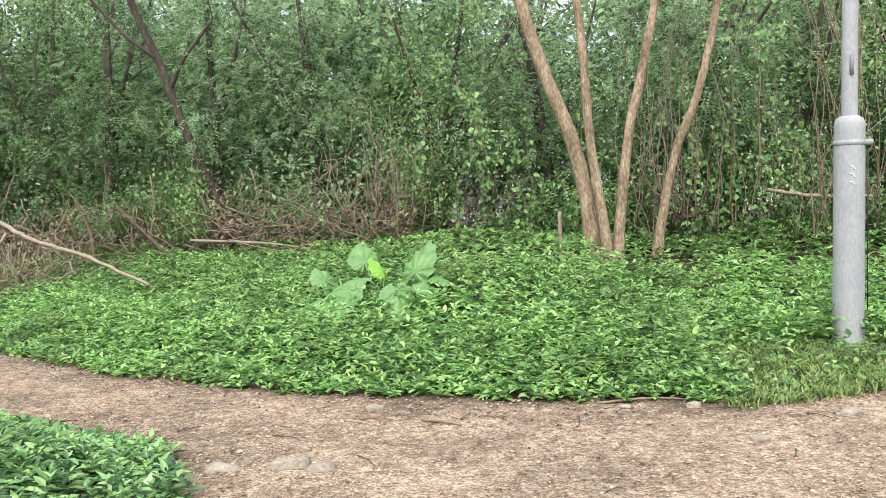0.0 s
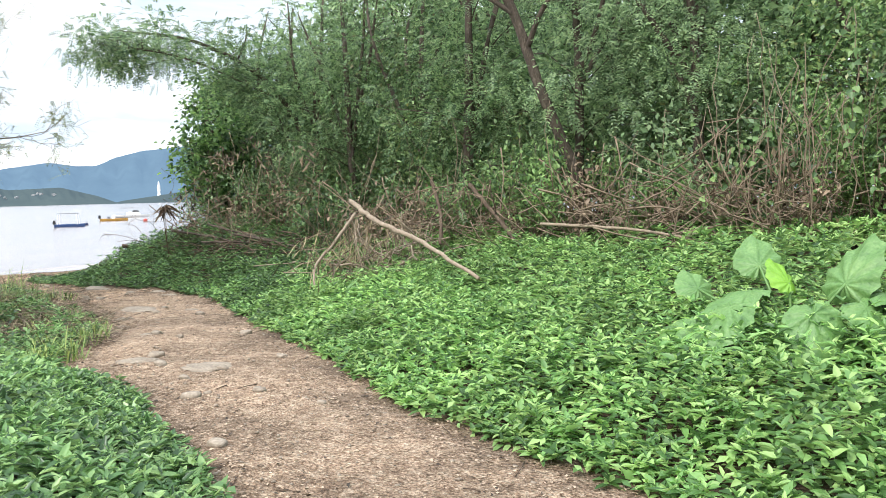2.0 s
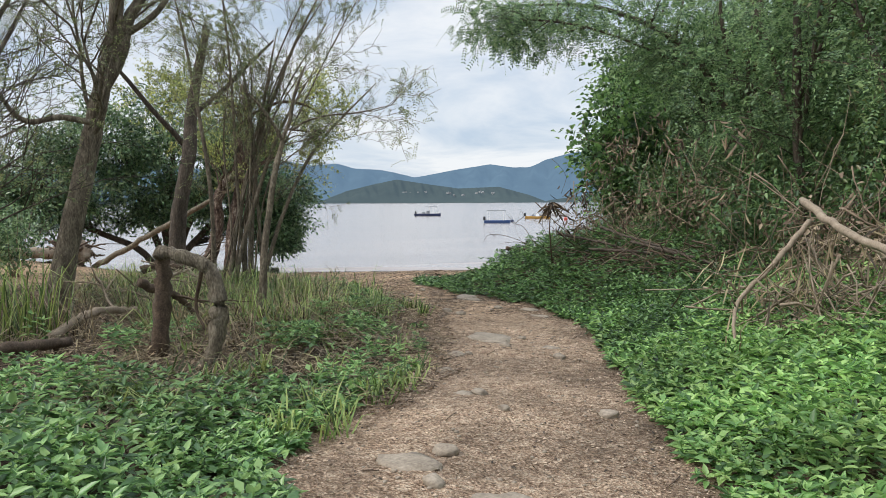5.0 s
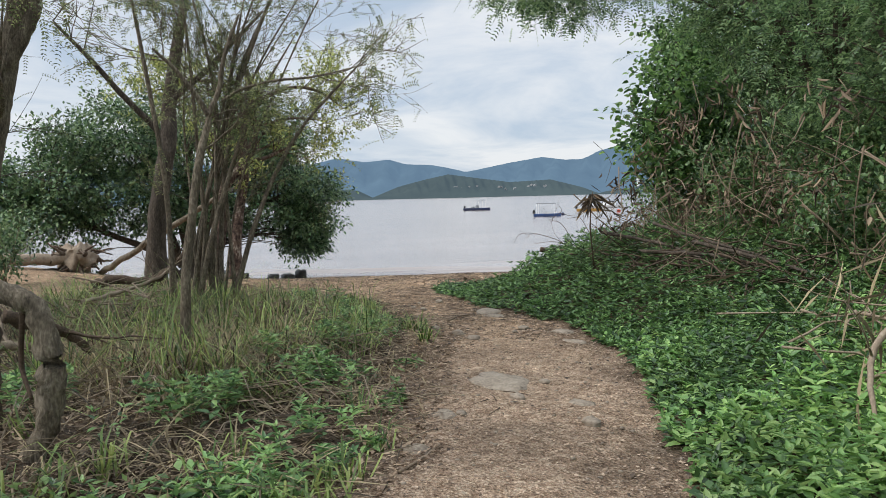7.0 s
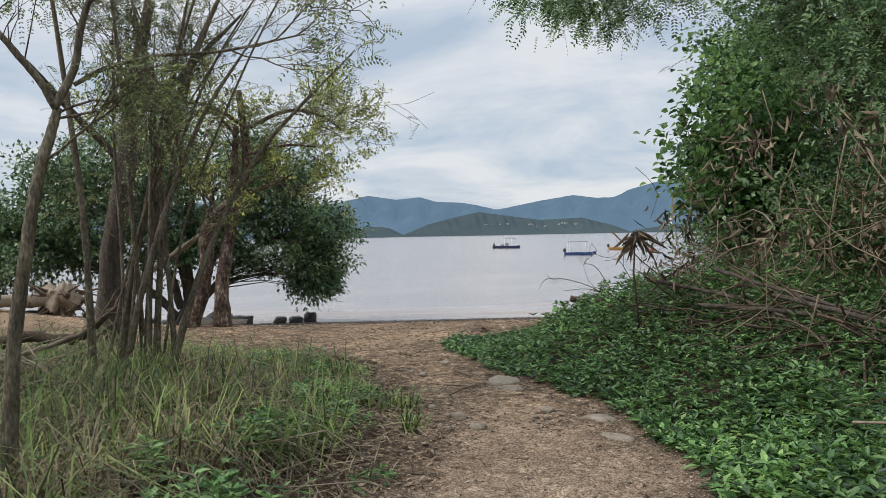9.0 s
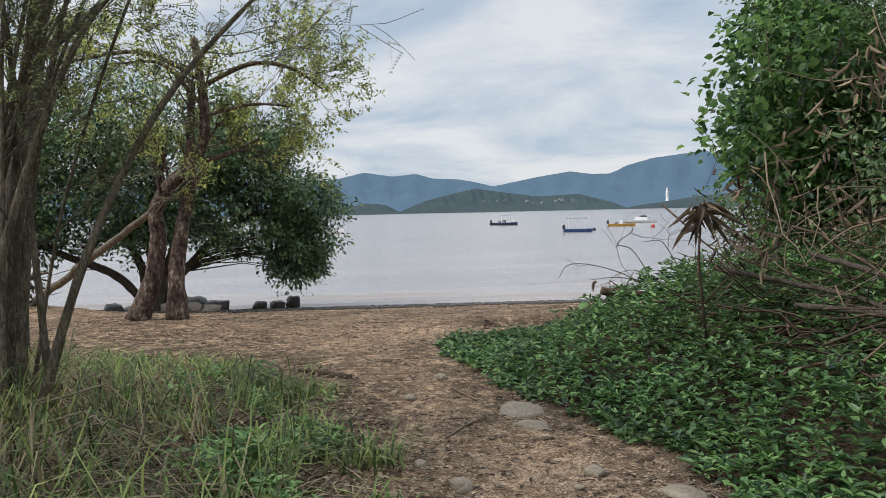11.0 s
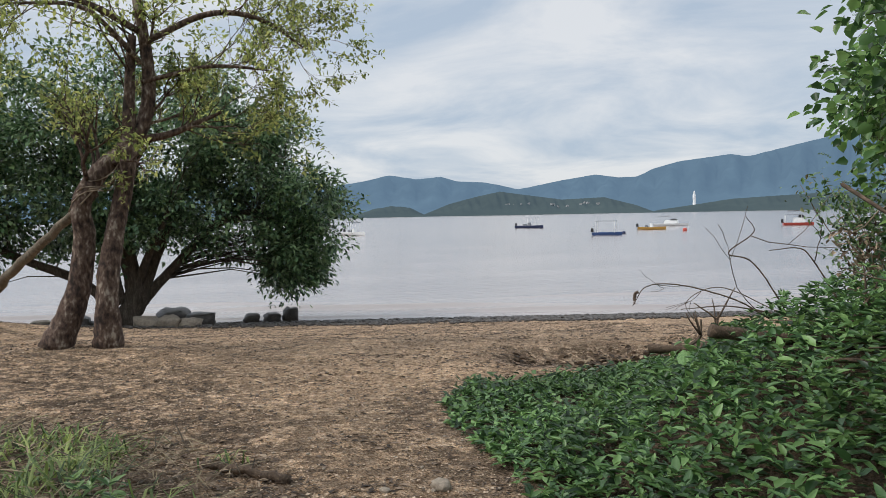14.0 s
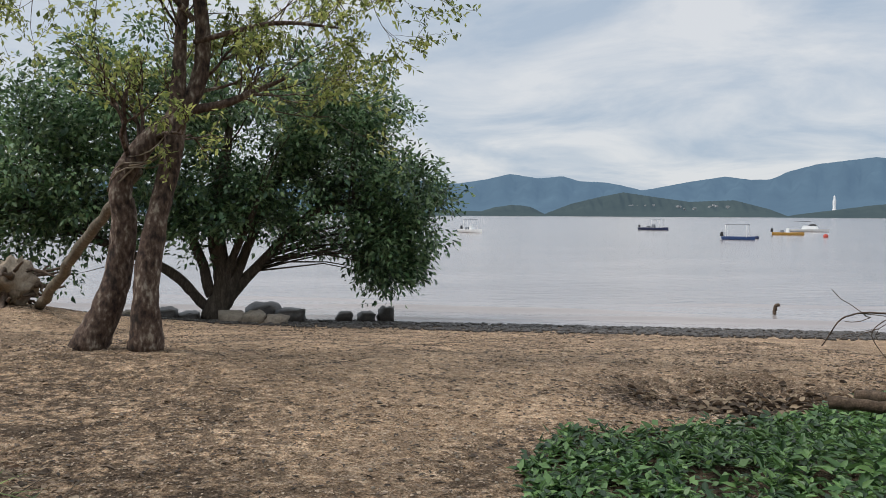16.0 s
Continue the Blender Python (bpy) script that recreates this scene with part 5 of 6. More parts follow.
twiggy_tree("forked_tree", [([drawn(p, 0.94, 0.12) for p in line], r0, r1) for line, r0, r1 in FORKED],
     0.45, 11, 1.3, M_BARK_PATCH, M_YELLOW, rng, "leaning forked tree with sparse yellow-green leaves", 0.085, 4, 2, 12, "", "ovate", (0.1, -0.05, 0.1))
STRAIGHT = [([(-26.57, 13.81, -0.8), (-26.57, 13.86, -0.04), (-26.6, 14.04, 1.05), (-26.68, 14.19, 1.99), (-26.8, 14.3, 2.6), (-26.9, 14.4, 4.2)], 0.145, 0.06)]
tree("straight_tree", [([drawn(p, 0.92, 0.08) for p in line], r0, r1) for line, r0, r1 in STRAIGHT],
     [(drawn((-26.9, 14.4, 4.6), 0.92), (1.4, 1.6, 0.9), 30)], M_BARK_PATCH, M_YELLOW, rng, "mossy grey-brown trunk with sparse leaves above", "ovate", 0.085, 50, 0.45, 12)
# a grove of slender stems
stem_lines = []
grng = np.random.default_rng(47)
for j in range(15):
    v_, w_ = grng.uniform(-0.85, 0.3), grng.normal(0, 0.16)
    bx, by = -16.5 + 0.46 * v_ - 0.89 * w_, 11.25 + 0.89 * v_ + 0.46 * w_
    ty = grng.uniform(-0.6, 1.9) + 0.5 * v_
    h = grng.uniform(3.8, 6.2)
    z0 = float(ground_z(bx, by)) - 0.05
    stem_lines.append(([(bx, by, z0), (bx + grng.normal(0, 0.1), by + ty * 0.22, z0 + h * 0.35), (bx + grng.normal(0, 0.3), by + ty * 0.6, z0 + h * 0.7), (bx + grng.normal(0, 0.5), by + ty * 1.15, z0 + h)], grng.choice([0.014, 0.019, 0.026, 0.036], p=[0.3, 0.3, 0.25, 0.15]), 0.007))
twiggy_tree("slender_grove", stem_lines, 0.36, 5, 1.2, M_BARK_GREY, M_OLIVE, grng, "clump of many slender grey stems with thin foliage", 0.18, 0.55, 2, 8, "", "frond", (0, 0.16, 0.08), "stem", "stem")
tree("dark_trunk_tree", [([(-20.9, 11.1, -0.6), (-20.95, 11.15, 0.8), (-20.8, 11.45, 2.4), (-20.9, 11.5, 3.4), (-20.8, 11.9, 5.2)], 0.17, 0.08), ([(-20.85, 11.45, 3.2), (-20.6, 12.3, 4.0), (-20.2, 13.2, 5.0)], 0.06, 0.02), ([(-20.9, 11.4, 2.6), (-20.8, 10.5, 3.6), (-20.7, 9.6, 4.6)], 0.06, 0.02)],
     [((-20.7, 11.4, 5.2), (1.5, 2.0, 1.0), 40)], M_BARK_DARK, M_OLIVE, rng, "tree with a thick dark scarred trunk", "frond", 0.2, 12, 0.45, 10, "", 6)
twiggy_tree("forked_trunk_tree", [([(-15.57, 7.9, -0.5), (-15.55, 8.03, 0.12), (-15.52, 8.23, 1.1), (-15.46, 8.53, 2.23), (-15.43, 8.7, 2.92), (-15.4, 8.83, 3.69), (-15.38, 8.93, 4.72), (-15.35, 9.03, 5.91)], 0.15, 0.05), ([(-15.43, 8.68, 2.92), (-15.37, 8.94, 3.53), (-15.33, 9.11, 4.05), (-15.28, 9.31, 4.59), (-15.24, 9.45, 5.88)], 0.10, 0.04), ([(-15.06, 8.5, 2.5), (-15.13, 8.1, 2.56), (-15.19, 7.7, 2.49), (-15.23, 7.43, 2.77), (-15.26, 7.17, 3.26)], 0.045, 0.015), ([(-15.38, 8.91, 3.7), (-15.26, 9.38, 4.08), (-15.17, 9.71, 4.53), (-15.04, 10.11, 5.18)], 0.05, 0.015)],
     0.4, 8, 1.8, M_BARK_GREY, M_OLIVE, rng, "brown tree whose thick trunk forks above the grass", 0.19, 0.6, 2, 10, "", "frond", (0, 0.15, 0))
for bx, by, h, ty, r in ((-15.2, 7.0, 6.0, 0.4, 0.06), (-12.4, 6.4, 6.0, 0.5, 0.08), (-16.0, 6.6, 6.0, 0.2, 0.08), (-11.0, 4.4, 6.5, 0.5, 0.09), (-18.5, 6.6, 6.0, 0.5, 0.09)):
    z0 = float(ground_z(bx, by)) - 0.05
    f = (bx + 0.1, by + ty * 0.35, z0 + h * rng.uniform(0.3, 0.5))
    sg = rng.choice([-1, 1])
    twiggy_tree("sparse_tree", [([(bx, by, z0), (bx + rng.normal(0, 0.08), by + ty * 0.15, z0 + h * 0.2), f, (bx + 0.3, by + ty, z0 + h)], r, 0.02),
                                ([f, (bx + 0.1 + sg * 0.1, by + ty * 0.5 + sg * 0.45, z0 + h * 0.6), (bx + rng.normal(0, 0.3), by + ty * 0.6 + sg * rng.uniform(0.9, 1.5), z0 + h * 0.95)], r * 0.6, 0.012)],
                0.3, 10, 1.8, M_BARK_DARK, M_OLIVE, rng, "thin grey-barked tree with sparse feathery leaves", 0.19, 0.75, 2, 8, "sparse trees by the path", "frond", (0, 0.15, 0))
twiggy_tree("slim_forked_tree", [([(-12.33, 9.94, -0.5), (-12.33, 9.98, 0.73), (-12.34, 10.07, 1.35), (-12.34, 10.17, 1.84), (-12.33, 10.24, 2.14)], 0.042, 0.026), ([(-12.33, 10.24, 2.14), (-12.34, 10.13, 2.33), (-12.33, 9.97, 2.53), (-12.33, 9.78, 2.71)], 0.024, 0.01), ([(-12.33, 10.24, 2.14), (-12.33, 10.34, 2.35), (-12.33, 10.38, 2.58), (-12.32, 10.46, 2.83), (-12.32, 10.55, 3.07)], 0.026, 0.01), ([(-12.23, 10.34, 2.26), (-12.22, 10.52, 2.37), (-12.19, 10.81, 2.46), (-12.12, 11.2, 2.51), (-11.99, 11.67, 2.63)], 0.014, 0.005)],
     0.45, 3, 0.9, M_BARK_GREY, M_OLIVE, rng, "slim lichen-grey tree forking low over the grass", 0.17, 0.7, 2, 8, "", "frond", (0, 0.1, 0.05))
# screen of bushes behind the south side
for j, (bx, by, h) in enumerate(((-24.5, 6.5, 2.4), (-21.5, 4.5, 2.6), (-18.5, 3.2, 2.8), (-15.5, 2.6, 2.6), (-12.5, 1.6, 2.8), (-28.5, 8.6, 2.2), (-10, 0.5, 2.6), (-7.5, -1.5, 2.6))):
    shrub("bush", bx, by, h, 2.3, rng, M_SHORE if j % 2 else M_BROAD, "dense dark green bush beyond the grass", 0.12, 2600)

# ---- lamp post ----
def lathe(profile, sides=24, centre=(0, 0)):
    """A turned shape from (radius, height) pairs."""
    bl = Build()
    ang = np.linspace(0, 2 * np.pi, sides, endpoint=False)
    v = np.array([(centre[0] + r * math.cos(a), centre[1] + r * math.sin(a), z) for r, z in profile for a in ang])
    idx = np.arange(len(v)).reshape(len(profile), sides)
    bl.add(v, np.stack((idx[:-1], np.roll(idx[:-1], -1, 1), np.roll(idx[1:], -1, 1), idx[1:]), -1).reshape(-1, 4))
    return bl


PX, PY = 4.28, 8.44
pz = float(ground_z(PX, PY)) - 0.05
post = thing("street_lamp", "grey galvanised steel lamp post with stepped base", "street lamp", "", (PX, PY, pz))
part("base", lathe([(0.158, pz), (0.155, 0.15), (0.152, 1.2), (0.15, 2.20), (0.148, 2.25), (0.13, 2.30), (0.09, 2.325), (0.0, 2.33)], 28, (PX, PY)).mesh("base", M_POST), post)
part("pole", lathe([(0.08, 2.3), (0.078, 3.6), (0.07, 5.6), (0.06, 7.6), (0.0, 7.62)], 20, (PX, PY)).mesh("pole", M_POST), post)
part("band", lathe([(0.151, 2.02), (0.159, 2.025), (0.159, 2.065), (0.151, 2.07)], 28, (PX, PY)).mesh("band", M_POST), post)
part("clamp", lathe([(0.0, 2.015), (0.05, 2.02), (0.055, 2.05), (0.05, 2.075), (0.0, 2.08)], 10, (PX + 0.15, PY - 0.08)).mesh("clamp", M_POST), post)
bl = Build()
bl.tube([(PX + 0.155, PY - 0.09, 0.3), (PX + 0.152, PY - 0.085, 1.2), (PX + 0.15, PY - 0.085, 2.13)], [0.006, 0.006], 6)
part("cable", bl.mesh("cable", M_BLACK), post, "thin dark cable")
for zz in (1.62, 1.70, 1.78):
    bl = Build()
    a = np.linspace(-2.0, -1.65, 6)
    q = np.stack((PX + 0.152 * np.cos(a), PY + 0.152 * np.sin(a), zz + 0.02 * np.sin(a * 9)), -1)
    bl.tube(q, [0.006, 0.006], 5)
    part("mark", bl.mesh("mark", M_WHITE), post, "faded pale scrawl")
bl = Build()
bl.tube([(PX - 0.02, PY - 0.08, 2.75), (PX - 0.02, PY - 0.08, 2.95)], [0.02, 0.02], 6)
bl.tube(curve_pts([(PX + 0.17, PY - 0.05, 2.16), (PX + 0.7, PY + 0.2, 2.5), (PX + 2.2, PY + 0.8, 3.6)], 8), [0.004, 0.004], 5)
part("stay_wire", bl.mesh("stay_wire", M_GREY), post, "thin sagging wire")

# ---- large-leaved plant on the bank ----


def big_leaf(c, size, az, tilt, rng):
    """A broad blade with a lobed rim, raised veins and a turned-up edge."""
    rings, sect = 5, 44
    v, f = [(0, 0, 0)], []
    for i in range(1, rings + 1):
        r = i / rings
        for j in range(sect):
            a = 2 * math.pi * j / sect
            out = (0.5 + 0.20 * math.cos(a) - 0.12 * math.exp(-((abs(a - math.pi)) / 0.35) ** 2)) * size
            tip_ = min(a, 2 * math.pi - a)
            out *= 1 + 0.28 * math.exp(-(tip_ / 0.4) ** 2)
            lobe = 1 + (0.035 * math.sin(11 * a) + 0.02 * math.sin(22 * a + 1)) * r ** 3
            z = -0.16 * size * r * r + 0.05 * size * math.cos(11 * a) * r + 0.08 * size * math.sin(2 * a + size * 9) * r * r
            v.append((out * lobe * r * math.cos(a) * 1.15, out * lobe * r * math.sin(a), z))
    tri, quad = [], []
    for j in range(sect):
        tri.append((0, 1 + j, 1 + (j + 1) % sect))
        for i in range(rings - 1):
            o = 1 + i * sect
            quad.append((o + j, o + sect + j, o + sect + (j + 1) % sect, o + (j + 1) % sect))
    m = Matrix.Translation(c) @ Euler((0, tilt, az)).to_matrix().to_4x4()
    v = np.array([tuple(m @ Vector(p)) for p in v])
    bl = Build()
    bl.add(v, quad)
    bl.f.setdefault(3, []).append(np.asarray(tri, dtype=np.int32))
    return bl


rng = np.random.default_rng(51)
TX, TY = -0.72, 9.6
tz = float(ground_z(TX, TY))
taro = thing("large_leaved_plant", "plant with huge lobed pale green leaves among creeper", "plant", "", (TX, TY, tz))
# (place off the root, height, size, bearing of the tip, fall of the tip)
for dx_, dy_, z_, size, az, tilt in ((0.36, 0.05, 0.62, 0.60, 0.9, -1.05), (-0.03, 0.05, 0.62, 0.32, 2.6, -0.85), (-0.30, -0.05, 0.56, 0.58, 3.5, 0.28), (-0.42, -0.28, 0.46, 0.62, 4.0, 0.62), (0.16, -0.32, 0.44, 0.52, 4.9, 0.95), (0.62, 0.02, 0.56, 0.50, 5.9, 0.30),
                                     (0.50, -0.18, 0.48, 0.46, 5.4, 0.75), (0.92, -0.1, 0.36, 0.52, 6.0, 0.50), (-0.72, -0.12, 0.34, 0.44, 3.6, 0.40), (-0.78, 0.45, 0.50, 0.40, 2.2, -0.55), (-0.28, 0.38, 0.72, 0.46, 1.9, -0.80), (0.44, 0.42, 0.70, 0.40, 1.0, -0.90), (0.02, 0.16, 0.40, 0.40, 3.0, 0.8)):
    c = (TX + dx_, TY + dy_, tz + z_)
    lf = part("leaf", big_leaf(c, size * 0.76, az, tilt, rng).mesh("leaf", M_FRESHLEAF if dx_ == -0.03 else M_BIGLEAF), taro, "fresh yellow-green leaf" if dx_ == -0.03 else "")
    bl = Build()
    bl.tube(curve_pts([(TX + dx_ * 0.1, TY + dy_ * 0.1, tz - 0.02), (TX + dx_ * 0.5, TY + dy_ * 0.5, tz + z_ / 2 + 0.06), c], 8), [0.018, 0.009], 6)
    part("stalk", bl.mesh("stalk", M_BIGLEAF), lf)

# ---- dead wood ----


def stick(name, pts, r0, r1, mat, label, category="branch", rng_=None, sides=9, forks=0, group=""):
    rng_ = rng_ or np.random.default_rng(int(abs(pts[0][0]) * 1000) + int(abs(pts[-1][1]) * 10))
    bl = Build()
    q = curve_pts(pts, 7 * len(pts), rng_, r0 * 0.15)
    bl.tube(q, [r0, r0 * 0.9, (r0 + r1) / 2, r1], sides, rng_, 0.07)
    ob = tagged(new(name, bl.mesh(name, mat)), label, category, group)
    for i in range(forks):
        m = int(rng_.uniform(0.3, 0.95) * (len(q) - 1))
        d = unit(q[min(m + 1, len(q) - 1)] - q[m - 1])
        side = unit(np.cross(d, rng_.normal(0, 1, 3)))
        tw = Build()
        tips = []
        grow(tw, tips, rng_, q[m], unit(d * 0.6 + side), rng_.uniform(0.35, 0.8), max(r1 * 0.7, 0.005), 1, 3)
        part("twig", tw.mesh("twig", mat), ob)
    return ob


rng = np.random.default_rng(61)
stick("fallen_branch", [(-8.0, 14.4, 1.36), (-7.0, 13.6, 1.05), (-5.7, 12.6, 0.82), (-4.3, 11.6, 0.42)], 0.042, 0.022, M_DEAD, "long pale fallen branch leaning on the brush pile")
stick("fallen_branch", [(-7.75, 14.15, 1.15), (-7.8, 13.6, 0.7), (-7.9, 13.2, 0.35), (-7.7, 12.9, 0.0)], 0.03, 0.014, M_DEAD, "pale forked stick propped on the brush pile", forks=2)
stick("fallen_branch", [(-6.6, 16.2, 1.6), (-5.6, 15.2, 1.0), (-4.9, 14.4, 0.6)], 0.04, 0.025, M_DEADDARK, "broken brown branch in the undergrowth", forks=3)
stick("fallen_branch", [(-7.6, 16.6, 1.7), (-6.9, 15.6, 1.1), (-6.5, 14.8, 0.6)], 0.035, 0.025, M_DEADDARK, "broken brown branch in the undergrowth", forks=3)
stick("fallen_branch", [(-4.6, 14.5, 0.95), (-2.9, 14.2, 0.85), (-1.7, 13.9, 0.62)], 0.025, 0.012, M_DEAD, "thin pale branch lying in the undergrowth", forks=3)
stick("fallen_branch", [(5.2, 12.9, 1.62), (5.9, 12.6, 1.5), (6.7, 12.5, 1.48)], 0.035, 0.02, M_DEAD, "pale branch caught among the vines")
stick("broken_stem", [(1.75, 11.9, 0.4), (1.73, 11.9, 1.35)], 0.035, 0.03, M_DEAD, "short broken stem standing on the bank", "stump")


def brush(name, label, centres, count, length, rise, flat, mat, rng_, r=0.012):
    """A heap of dry sticks."""
    bl = Build()
    for i in range(count):
        c = np.array(centres[rng_.integers(len(centres))])
        p = np.array([c[0] + rng_.normal(0, c[2]), c[1] + rng_.normal(0, c[2] * 0.6), 0])
        a = rng_.uniform(0, 6.28)
        el = rng_.normal(0, flat)
        d = np.array([math.cos(a) * math.cos(el), math.sin(a) * math.cos(el), math.sin(el)])
        L_ = length * rng_.uniform(0.4, 1.2)
        p[2] = float(ground_z(p[0], p[1])) + 0.1 + abs(rng_.normal(0, rise)) + abs(d[2]) * L_ * 0.4
        bl.tube(curve_pts([p - d * L_ / 2, p + rng_.normal(0, 0.08, 3), p + d * L_ / 2], 6, rng_, 0.015), [r * rng_.uniform(0.5, 1.6), r * 0.4], 4)
    return tagged(new(name, bl.mesh(name, mat)), label, "brushwood", kind="stuff")


brush("brush_pile", "heap of pale dry sticks on the bank", [(-7.6, 14.4, 0.5), (-7.0, 14.2, 0.5), (-8.2, 15.0, 0.5), (-7.4, 13.8, 0.35)], 150, 1.1, 0.2, 0.6, M_DEAD, rng, 0.013)
brush("brush_pile", "tangle of dry brown twigs under the trees", [(-9.5, 17.0, 0.7), (-5.5, 15.8, 0.8), (-3.5, 15.0, 0.8), (-1.0, 14.8, 0.7), (-7.5, 16.0, 0.7), (-2.2, 14.7, 0.6)], 460, 1.4, 0.5, 0.7, M_TWIG, rng, 0.010)
brush("brush_pile", "long heap of dark dead boughs on the mound", [(-15.2, 17.9, 0.5), (-14.4, 17.5, 0.5), (-13.4, 17.3, 0.5), (-12.2, 16.9, 0.5), (-11.2, 16.6, 0.5)], 130, 1.5, 0.24, 0.3, M_DEADDARK, rng, 0.012)
brush("brush_pile", "bare grey twig tangle among the leaves", [(-15.2, 18.8, 0.8), (-13.8, 18.2, 0.9), (-12.0, 17.5, 0.9)], 130, 1.2, 0.9, 0.9, M_TWIG, rng, 0.008)
for q in ([(-15.6, 17.0, 1.0), (-14.2, 17.2, 0.72), (-12.6, 16.6, 0.35)], [(-14.6, 16.9, 0.62), (-13.0, 17.0, 0.6), (-11.6, 16.4, 0.3)], [(-14.9, 17.5, 1.2), (-13.6, 17.1, 0.95), (-12.0, 16.9, 0.6)], [(-13.4, 16.8, 0.9), (-11.8, 16.6, 0.62), (-10.6, 16.0, 0.45)]):
    stick("dead_bough", [(q_[0] + 0.3, q_[1] + 0.35, q_[2] * 0.7) for q_ in q], 0.028, 0.012, M_BARK_DARK, "thick dark dead bough in the brush heap", "branch", None, 8, 3, "dead boughs on the mound")
# trash of dry blades hanging in the thicket
bl = Build()
for c in ((-15.3, 17.7, 1.25), (-14.7, 17.2, 0.95), (-14.9, 17.7, 1.6), (-14.3, 17.6, 2.0), (-14.0, 17.8, 2.5), (-12.3, 16.9, 2.6), (-11.6, 16.6, 2.2), (-13.4, 17.5, 1.3), (-10.4, 16.3, 2.3), (-13.6, 17.4, 2.3), (-11.0, 16.9, 1.4)):
    k = 30
    p = np.array(c) + rng.normal(0, 0.15, (k, 3))
    bl.leaves(p, rng.normal(0, 0.55, (k, 3)) + [0, 0, -0.8], rng.normal(0, 1, (k, 3)), rng.uniform(0.08, 0.24, k), rng.uniform(0.010, 0.024, k), 0.5, 0.35)
stuff("dead_fronds", bl, M_WITHER, "withered brown leaf blades hanging in the thicket", "dead leaves")
bl = Build()
k = 30
a = np.linspace(0, 6.28, k)
p = np.tile(np.array([-15.15, 17.02, 1.28]), (k, 1)) + rng.normal(0, 0.04, (k, 3))
bl.leaves(p, np.stack((np.cos(a), np.sin(a), rng.uniform(-1.6, 0.15, k)), -1), rng.normal(0, 0.5, (k, 3)) + [0, 0, 1], rng.uniform(0.22, 0.42, k), 0.04, 0.3, 0.25)
fan = thing("withered_palm", "withered brown fan of palm leaves on a thin stem", "palm", "", tuple(gpt(-15.1, 17.05)))
part("fan", bl.mesh("fan", M_WITHER, False), fan)
bl = Build()
bl.tube([gpt(-15.1, 17.05, -0.03), (-15.17, 17.0, 0.8), (-15.15, 17.02, 1.32)], [0.016, 0.009], 7)
part("stem", bl.mesh("stem", M_DEADDARK), fan)
# sticks on the seaward side of the mound
stick("mound_log", [(-17.4, 17.62, 0.30), (-17.1, 18.2, 0.22), (-16.6, 18.9, 0.15)], 0.05, 0.045, M_DEADDARK, "sawn dark branch jutting from the mound", forks=2)
stick("mound_log", [(-19.45, 18.75, -0.24), (-19.0, 19.2, -0.22), (-18.3, 19.7, -0.1)], 0.045, 0.04, M_DEADDARK, "dark branch end lying on the mound", forks=2)
stick("mound_log", [(-20.2, 19.75, -0.42), (-19.5, 19.8, -0.3), (-18.6, 20.1, -0.1)], 0.05, 0.045, M_DEADDARK, "thick dark branch at the edge of the hollow", forks=2)
for q in ([(-17.57, 18.42, 0.31), (-17.77, 18.24, 0.46), (-18.06, 17.95, 0.57), (-18.25, 17.74, 0.56), (-18.33, 17.65, 0.39)],
          [(-17.48, 18.49, 0.4), (-17.66, 18.34, 0.76), (-17.8, 18.21, 0.84), (-17.66, 18.34, 1.01), (-17.7, 18.3, 1.14)],
          [(-17.16, 18.7, 0.48), (-17.31, 18.62, 0.77), (-17.4, 18.56, 0.88), (-17.57, 18.42, 0.86)],
          [(-17.4, 18.55, 0.32), (-17.8, 18.23, 0.4), (-18.12, 17.99, 0.36)],
          [(-20.0, 21.3, -0.1), (-20.6, 20.9, 0.2), (-20.9, 20.6, 0.0), (-20.8, 20.7, -0.3)]):
    stick("bare_twig", q, 0.007, 0.003, M_DEADDARK, "bare dark twig arching off the mound", "twig", None, 5, 1, "bare twigs")

# ---- path and beach ----
# arched root by the path
arch = thing("arched_root", "weathered grey root arching out of the weeds", "root", "", tuple(gpt(-10.25, 8.6)))
bl = Build()
q = curve_pts([(-10.9, 8.38, 0.86), (-10.6, 8.35, 0.92), (-10.38, 8.45, 0.88), (-10.25, 8.68, 0.76), (-10.2, 8.74, 0.45), (-10.23, 8.73, 0.1), (-10.3, 8.58, -0.3), (-10.35, 8.5, -0.5)], 40, rng, 0.006)
bl.tube(q, [0.055, 0.055, 0.065, 0.085, 0.07, 0.075], 12, rng, 0.14)
part("bow", bl.mesh("bow", M_BARK_GREY), arch)
bl = Build()
bl.tube(curve_pts([(-10.86, 8.4, 0.88), (-10.9, 8.42, 0.5), (-10.98, 8.36, -0.4)], 16, rng, 0.006), [0.065, 0.075, 0.1], 10, rng, 0.14)
part("post", bl.mesh("post", M_DEADDARK), arch)
bl = Build()
bl.tube(curve_pts([(-10.28, 8.62, 0.74), (-10.42, 8.6, 0.4), (-10.3, 8.64, 0.2)], 12), [0.02, 0.012], 6)
part("rootlet", bl.mesh("rootlet", M_DEADDARK), arch)
